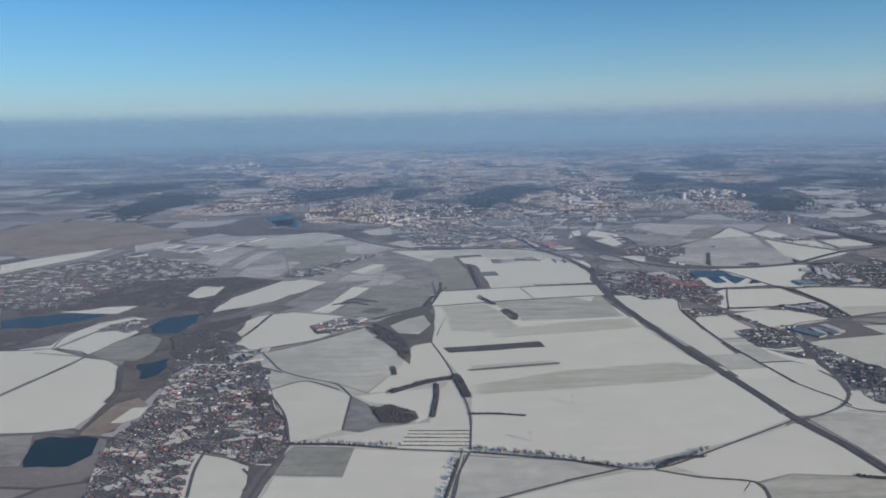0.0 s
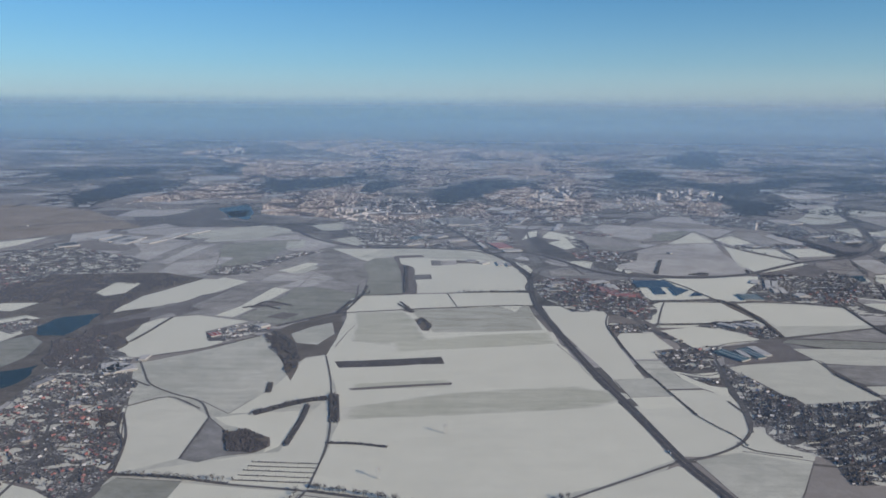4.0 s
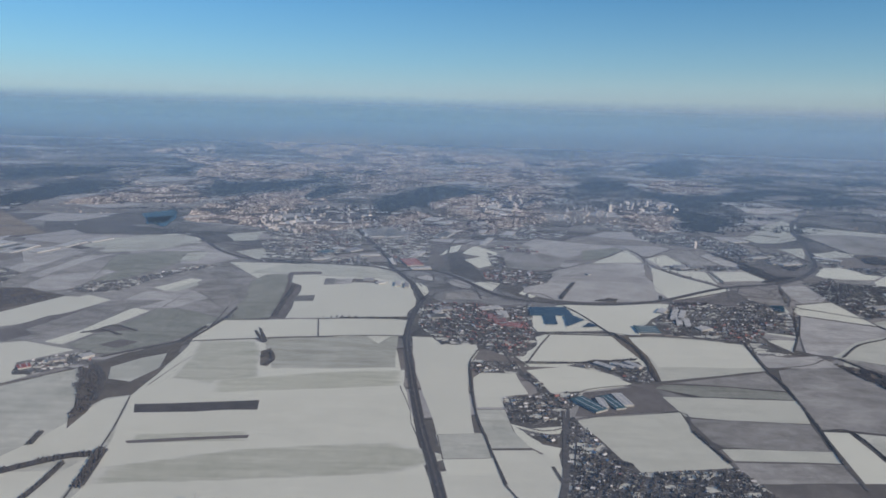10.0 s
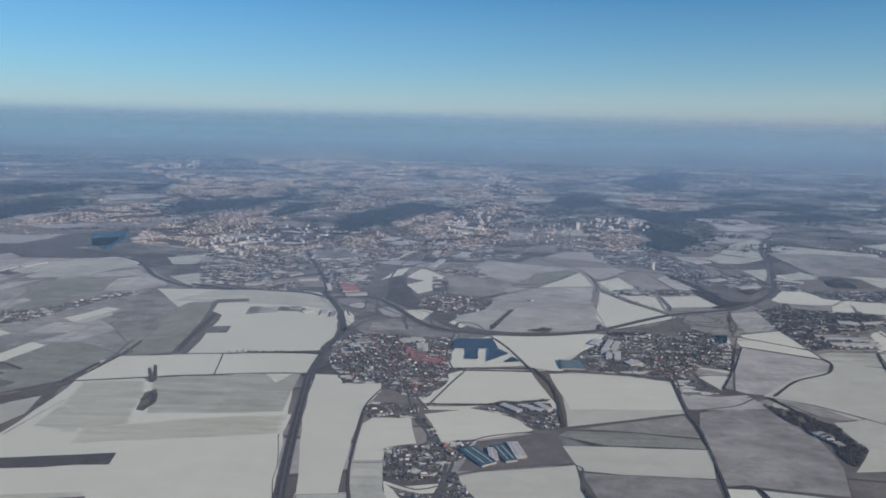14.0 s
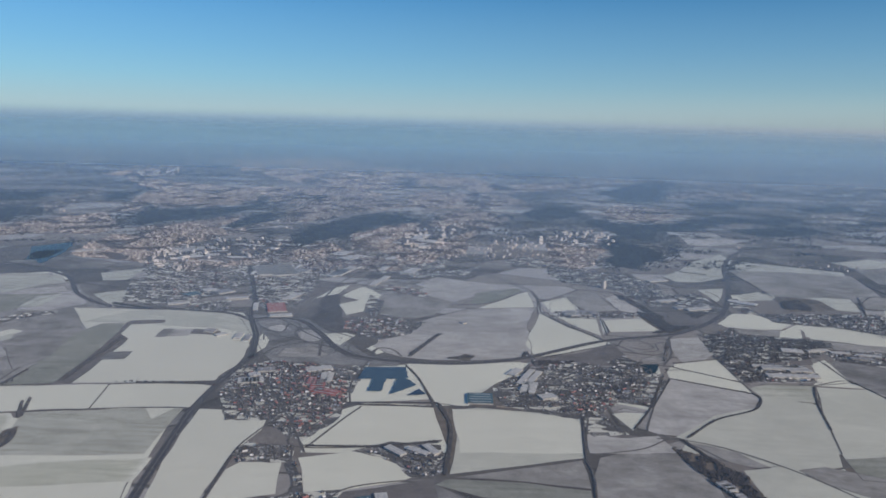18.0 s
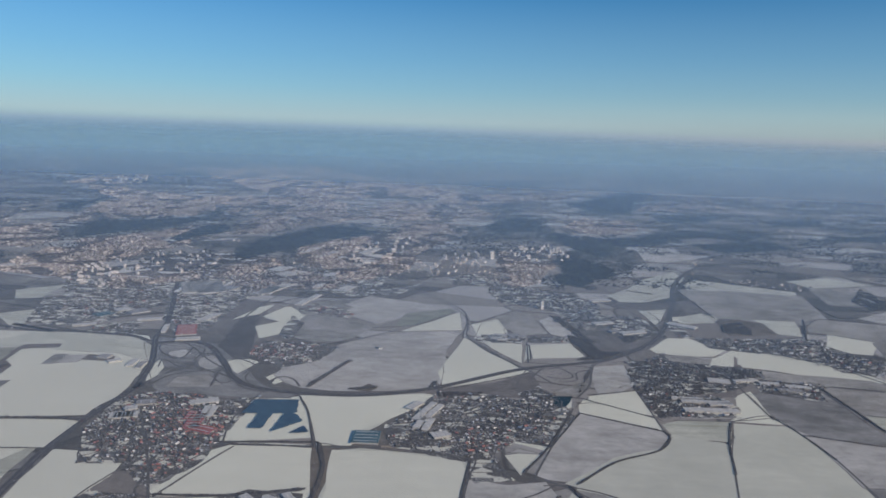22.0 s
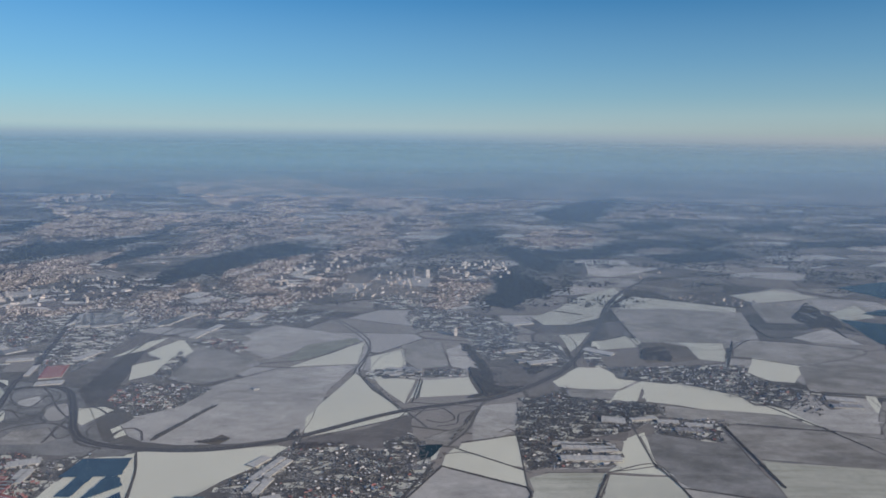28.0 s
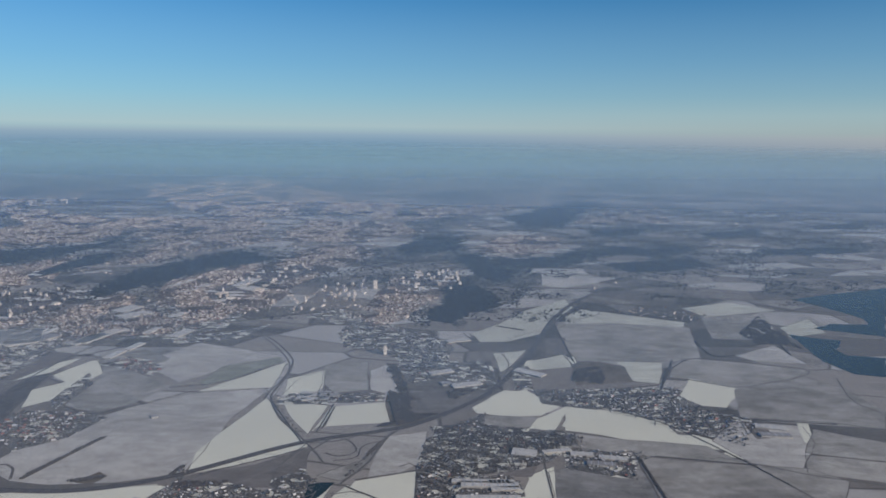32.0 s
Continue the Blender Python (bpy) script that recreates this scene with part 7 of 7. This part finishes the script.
def district(*poly):
    """A built-up city district in haze: street blocks with gaps, trees between."""
    poly = list(poly)
    rng = random.Random(int(poly[0][0] * 7 + poly[1][1]))
    xs, ys = [p[0] for p in poly], [p[1] for p in poly]
    far = max(0.75, sum(ys) / len(ys) / 1500)
    TOWN_LEVEL[0] += 0.0003
    tagged(new("ground", slab("ground", round_off(poly, rng, 14 * far, 5 * far), 0.07 + TOWN_LEVEL[0], CITY_FLOOR)), "snowy streets and yards of a distant city district", "city ground", "", "structure")
    # Rows of buildings along streets that run one way, with gaps and trees.
    turn, spots, tv, tf = rng.uniform(-40, 40), [], [], []
    along, across, cx, cy = 1.9 * far, 3.3 * far, sum(xs) / len(xs), sum(ys) / len(ys)
    cos, sin = math.cos(radians(turn)), math.sin(radians(turn))
    reach = math.hypot(max(xs) - min(xs), max(ys) - min(ys)) / 2
    for i in range(-int(reach / along), int(reach / along) + 1):
        for j in range(-int(reach / across), int(reach / across) + 1):
            u, v = (i + rng.uniform(-0.3, 0.3)) * along, (j + rng.uniform(-0.1, 0.1)) * across
            v += 6 * far * math.sin(u / (40 * far) + cx)
            x, y = cx + u * cos - v * sin, cy + u * sin + v * cos
            edge = 12 * far * noise.noise(Vector((x * 0.01, y * 0.01, 9.0)))
            if not inside((x + edge, y + edge), poly) or in_clear((x, y)) or any(inside((x, y), e) for e in ESTATES):
                continue
            hole = noise.noise(Vector((x * 0.02 / far, y * 0.02 / far, 5.0)))
            if hole < -0.1 or rng.random() < 0.4:
                tuft(tv, tf, x, y + 0.9 * far, rng.uniform(0.5, 1.3) * far, rng.uniform(0.6, 1.6))
            else:
                spots.append((x, y, 0.85 * far))
    city_blocks("city_district", "hazy city district of pale street blocks", spots, rng, turn)
    if tf:
        tagged(new("city_trees", mesh_of("city_trees", tv, tf, [WOODS])), "dark trees between distant street blocks", "trees", "", "stuff")


district((-409, 1088.4), (-416.2, 1138.5), (-394.8, 1272.8), (-332.3, 1381.6), (-432.2, 1766.8), (-227.8, 1895.1), (-151.6, 1543.1), (-278.2, 1505.6), (-335.4, 1524.5), (-230.5, 1195.2), (-242.9, 1124.7), (-301.2, 1144.4), (-354.9, 1100.3))
district((-783, 2252.6), (-731.5, 2763.6), (-563.4, 2270), (-649.6, 2172.8))
district((-672.1, 3165.2), (-323.1, 3606.1), (282.4, 2451.7), (170.9, 2042.9), (-50.2, 1960.9), (-456.8, 2589))
district((-187.7, 982.6), (-212.2, 1131.4), (-133.7, 1148.6), (-99.3, 1348.3), (-42.3, 1202.6), (-80.4, 1069.9), (-103.6, 988.9), (-161.3, 968.9))
district((-36.2, 1462.8), (-22, 1716.6), (41.5, 1339.5), (-13.6, 1308.9))
district((117.7, 1190), (170.3, 1328.4), (274.2, 1548), (315.8, 1505), (282.3, 1060.8), (218.7, 958.2), (185.3, 1042.7), (138.4, 1085.8))
district((296.7, 2089.5), (656, 2469.2), (704.5, 2358.2), (579.4, 2090.4), (316.6, 1942.6))
district((540.9, 1512), (615.4, 1703.5), (731.7, 1673.6), (657.2, 1491.7), (545.2, 1445.2))
district((779.2, 2027), (938, 2216.9), (1114.1, 2279), (974.5, 1986.4), (837.4, 1976.4))
district((59.8, 1009.7), (107, 1079.6), (212.7, 978.2), (210.7, 936.8), (117.2, 913.6))
district((-177.4, 1078.3), (-76.1, 994), (-82.2, 939.5), (-154.6, 970.2))
district((-174.5, 1914.9), (21.4, 1987.5), (158.8, 1573.4), (63.6, 1438.3), (21.8, 1659.7), (-107.9, 1556))
district((170.8, 1946.2), (398.8, 1901.2), (426.7, 1714.4), (287.8, 1574.6), (170.5, 1576.7))
district((-215.8, 1208.5), (-165.8, 1258.5), (-106.7, 1401.2), (-82.9, 1240.4), (-71.6, 1117.3), (-142.8, 1095.2))
district((-304.6, 1485.8), (-383.3, 1642.2), (-183.7, 1761.7), (-146.1, 1638.1), (-208.8, 1494.2), (-239.6, 1422.3))
district((-25.1, 1407.7), (-5.7, 1550.2), (-4.2, 1728.5), (57.9, 1354.3), (15.7, 1323.2))
district((123.8, 1129.3), (147.1, 1256.5), (257.7, 1399.3), (317.3, 1579.3), (377, 1440.2), (309.9, 1267.8), (289.8, 1178.3), (237.7, 1136.3), (232.5, 1036.6), (189.8, 1005.7), (176.3, 1097))
district((388.6, 1030.4), (410.3, 1228.5), (500, 1257.2), (493.1, 1152), (461.1, 1080.3), (439.8, 1005.2), (404, 960))
district((548.2, 1523), (615.7, 1648.4), (716.1, 1702.8), (694.7, 1535.5), (616.1, 1427.4))
district((799.6, 1961.8), (958.3, 2228.8), (1152.1, 2438), (1028.5, 1949.4), (951.1, 1940.9), (826, 1927.3))
district((140.2, 2207.3), (257.2, 2522.5), (452.3, 2164.3), (422.8, 1944.9), (338.4, 2001.4))
district((516.6, 2239.8), (678.8, 2412), (661.8, 2191), (540.1, 2097.3))
district((-689.3, 2182.4), (-302.3, 1926), (22.7, 2034.1), (101.6, 1791.8), (-160.4, 1764.2), (-390.7, 1739.9))
district((-39.7, 1084.3), (31.6, 1142.4), (108.9, 1110.4), (126.3, 1061.2), (97.7, 987.4), (34.1, 946.5), (-16.5, 899.3), (-59.7, 966.4))


def far_country():
    """Scattered roofs and copses out to the horizon."""
    rng = random.Random(11)
    spots, tv, tf, tries = [], [], [], 0
    while tries < 52000:
        tries += 1
        y = 1000 * (4.4 ** rng.random())
        x = rng.uniform(-0.64, 0.74) * y + 230
        d = 1.3 * noise.noise(Vector((x * 0.0028, y * 0.0042, 3.1))) + 0.6 * noise.noise(Vector((x * 0.012, y * 0.02, 8.2)))
        middle = 1.0 - abs(x - 0.05 * y - 100) / (0.5 * y + 200)
        if d * 2.0 + middle * 0.9 - 0.75 > rng.random() * 0.6:
            if not in_clear((x, y)):
                spots.append((x, y, 0.8 * y / 1500))
        elif d < -0.05 and rng.random() < 0.4 and not in_clear((x, y)):
            for _ in range(5):
                tuft(tv, tf, x + rng.gauss(0, 9) * y / 1500, y + rng.gauss(0, 6) * y / 1500, rng.uniform(0.8, 3.2) * y / 1500, rng.uniform(0.8, 2.0))
    city_blocks("city_buildings", "distant city outskirts fading into haze", spots, rng, 15)
    tagged(new("far_woods", mesh_of("far_woods", tv, tf, [FAR_WOODS])), "far wooded slopes, shade and haze in their colour", "woodland", "", "stuff")


far_country()


# ---- small things ----
def rod(p, q, r, n=5):
    """A tapered rod between two points: verts and faces."""
    p, q = Vector(p), Vector(q)
    z = (q - p).normalized()
    x = z.orthogonal().normalized()
    y = z.cross(x)
    v = [c + (x * math.cos(2 * math.pi * i / n) + y * math.sin(2 * math.pi * i / n)) * s for c, s in ((p, r), (q, r * 0.6)) for i in range(n)]
    f = [(i, (i + 1) % n, n + (i + 1) % n, n + i) for i in range(n)] + [tuple(range(n, 2 * n)), tuple(range(n - 1, -1, -1))]
    return v, f


def gather(name, pieces, mat):
    v, f = [], []
    for a, b in pieces:
        f += [tuple(i + len(v) for i in g) for g in b]
        v += a
    return mesh_of(name, v, f, [mat])


STEEL = road_material("galvanised_steel", (0.30, 0.31, 0.32), (0.42, 0.43, 0.44))


def pylon_parts():
    legs = []
    for a, b in ((1, 1), (-1, 1), (-1, -1), (1, -1)):
        legs.append(("leg", gather("leg", [rod((0.7 * a, 0.7 * b, 0), (0.15 * a, 0.15 * b, 6.5), 0.06)], STEEL)))
    for h, w in ((4.2, 1.9), (5.0, 2.3), (5.8, 1.5)):
        legs.append(("cross_arm", gather("cross_arm", [rod((-w, 0, h), (w, 0, h), 0.06), rod((-w, 0, h), (0, 0, h + 0.5), 0.04), rod((w, 0, h), (0, 0, h + 0.5), 0.04)], STEEL)))
    braces = [rod((0.7 * (1 - h / 8), s * 0.7 * (1 - h / 8), h), (-0.7 * (1 - (h + 1) / 8), s * 0.7 * (1 - (h + 1) / 8), h + 1), 0.035) for h in range(6) for s in (1, -1)]
    legs.append(("bracing", gather("bracing", braces, STEEL)))
    return legs


PYLON = pylon_parts()


def pylon(p):
    ob = new("power_pylon")
    tagged(ob, "grey steel lattice pylon standing in a snowy field", "pylon", "pylons of the power line")
    ob.matrix_basis = pose(p[0], p[1], 0.03, 0, 0, 35) @ Matrix.Scale(0.8, 4)
    for name, me in PYLON:
        part(name, me, ob)


for spot in ((35, 282), (60, 321)):
    pylon(spot)


def tower(p, wide, deep, high):
    ob = new("tower_block")
    tagged(ob, "tall pale concrete tower block with flat roof", "tower block")
    ob.matrix_basis = pose(p[0], p[1], 0.02, 0, 0, 12)
    part("wall", mesh_of("wall", *box(-wide / 2, -deep / 2, 0, wide / 2, deep / 2, high), [PANEL]), ob)
    part("roof", mesh_of("roof", *box(-wide / 2 - 0.15, -deep / 2 - 0.15, high, wide / 2 + 0.15, deep / 2 + 0.15, high + 0.4), [FLAT]), ob)
    part("mast", gather("mast", [rod((0, 0, high + 0.4), (0, 0, high + 3.0), 0.12)], STEEL), ob)


tower((427, 875), 2.6, 2.4, 8)
tower((394, 1161), 5, 3.2, 11)


# Bare trees: trunk, limbs and a crown of fine twig clumps.
BARK = road_material("bark", (0.05, 0.042, 0.036), (0.10, 0.085, 0.07))


def tree_parts(seed):
    rng = random.Random(seed)
    trunk = gather("trunk", [rod((0, 0, 0), (0.05, 0, 1.1), 0.13, 6)], BARK)
    limbs, v, f = [], [], []
    for i in range(7):
        a, h = i * 0.9 + rng.uniform(-0.3, 0.3), rng.uniform(0.6, 1.1)
        tip = (0.65 * math.cos(a), 0.65 * math.sin(a), h + rng.uniform(0.5, 0.9))
        limbs.append(rod((0.03, 0, h), tip, 0.06, 4))
        for _ in range(9):
            c = Vector(tip) + Vector((rng.uniform(-0.4, 0.4), rng.uniform(-0.4, 0.4), rng.uniform(-0.35, 0.4)))
            k = len(v)
            for _ in range(4):
                v.append(c + Vector((rng.uniform(-0.17, 0.17), rng.uniform(-0.17, 0.17), rng.uniform(-0.17, 0.17))))
            f += [(k, k + 1, k + 2), (k, k + 2, k + 3), (k, k + 3, k + 1), (k + 1, k + 3, k + 2)]
    return [("trunk", trunk), *[("limb", gather("limb", [b], BARK)) for b in limbs], ("crown", mesh_of("crown", v, f, [TWIG]))]


TREES = [tree_parts(s) for s in range(4)]


def tree_row(count, *pts):
    line = smooth_line(pts, 1.0)
    for i in range(count):
        p = line[min(len(line) - 1, int((i + RNG.uniform(0.1, 0.9)) * len(line) / count))]
        ob = new("tree")
        tagged(ob, "bare leafless roadside tree with thin brown crown", "tree", "trees along the country lanes")
        ob.matrix_basis = pose(p.x + RNG.uniform(-0.5, 0.5), p.y + RNG.uniform(-0.5, 0.5), 0.05, 0, 0, RNG.uniform(0, 360)) @ Matrix.Scale(RNG.uniform(0.7, 1.25), 4)
        for name, me in RNG.choice(TREES):
            part(name, me, ob)


tree_row(40, (10, 275), (38, 268), (66, 257))
tree_row(16, (-1, 236), (6, 272))
tree_row(20, (-66, 283), (-38, 280), (-20, 280))
tree_row(20, (69, 257), (85, 258), (105, 270))
tree_row(14, (388, 549), (418, 619))
tree_row(16, (-11, 524), (2, 562))
tree_row(14, (342, 782), (359, 747), (384, 697))
tree_row(12, (118, 566), (62, 564))


# Cars on the motorway.
PAINT = [road_material("car_paint_" + k, c, c) for k, c in (("white", (0.7, 0.7, 0.7)), ("silver", (0.4, 0.4, 0.42)), ("dark", (0.04, 0.04, 0.05)), ("red", (0.35, 0.04, 0.03)))]
TYRE = road_material("tyre_rubber", (0.02, 0.02, 0.02), (0.03, 0.03, 0.03))
PANE = road_material("car_glass", (0.03, 0.04, 0.05), (0.05, 0.06, 0.07))


def car_parts(mat, long, high):
    cab = [(-0.5 * long, -0.16, high), (0.32 * long, -0.16, high), (0.32 * long, 0.16, high), (-0.5 * long, 0.16, high),
           (-0.36 * long, -0.13, high + 0.14), (0.14 * long, -0.13, high + 0.14), (0.14 * long, 0.13, high + 0.14), (-0.36 * long, 0.13, high + 0.14)]
    out = [("body", mesh_of("body", *box(-0.5 * long, -0.18, 0.05, 0.5 * long, 0.18, high), [mat])),
           ("cabin", mesh_of("cabin", cab, box(0, 0, 0, 1, 1, 1)[1], [PANE]))]
    for x in (-0.3, 0.3):
        for y in (-0.17, 0.17):
            out.append(("wheel", gather("wheel", [rod((x * long, y - 0.03, 0.065), (x * long, y + 0.03, 0.065), 0.065, 8)], TYRE)))
    return out


CARS = [(m.name.split("_")[-1], car_parts(m, long, high)) for m in PAINT for long, high in ((0.9, 0.16), (0.95, 0.2))] + [("white", car_parts(PAINT[0], 2.4, 0.6))]
for line, top in zip(MOTORWAYS, ROAD_TOP):
    for i in range(4, len(line) - 4, 9):
        if RNG.random() < 0.35:
            continue
        k = RNG.choice((-1, 1))
        d = line[i + 1] - line[i]
        q = line[i] + Vector((-d.y, d.x)).normalized() * k * RNG.choice((1.1, 1.9))
        colour, pieces = RNG.choice(CARS)
        ob = new("car")
        tagged(ob, "%s car driving on the cleared motorway" % {"white": "white", "silver": "silver grey", "dark": "black", "red": "dark red"}[colour], "car", "cars on the motorway")
        ob.matrix_basis = pose(q.x, q.y, top + 0.005, 0, 0, math.degrees(math.atan2(d.y, d.x)) + (180 if k < 0 else 0))
        for name, me in pieces:
            part(name, me, ob)
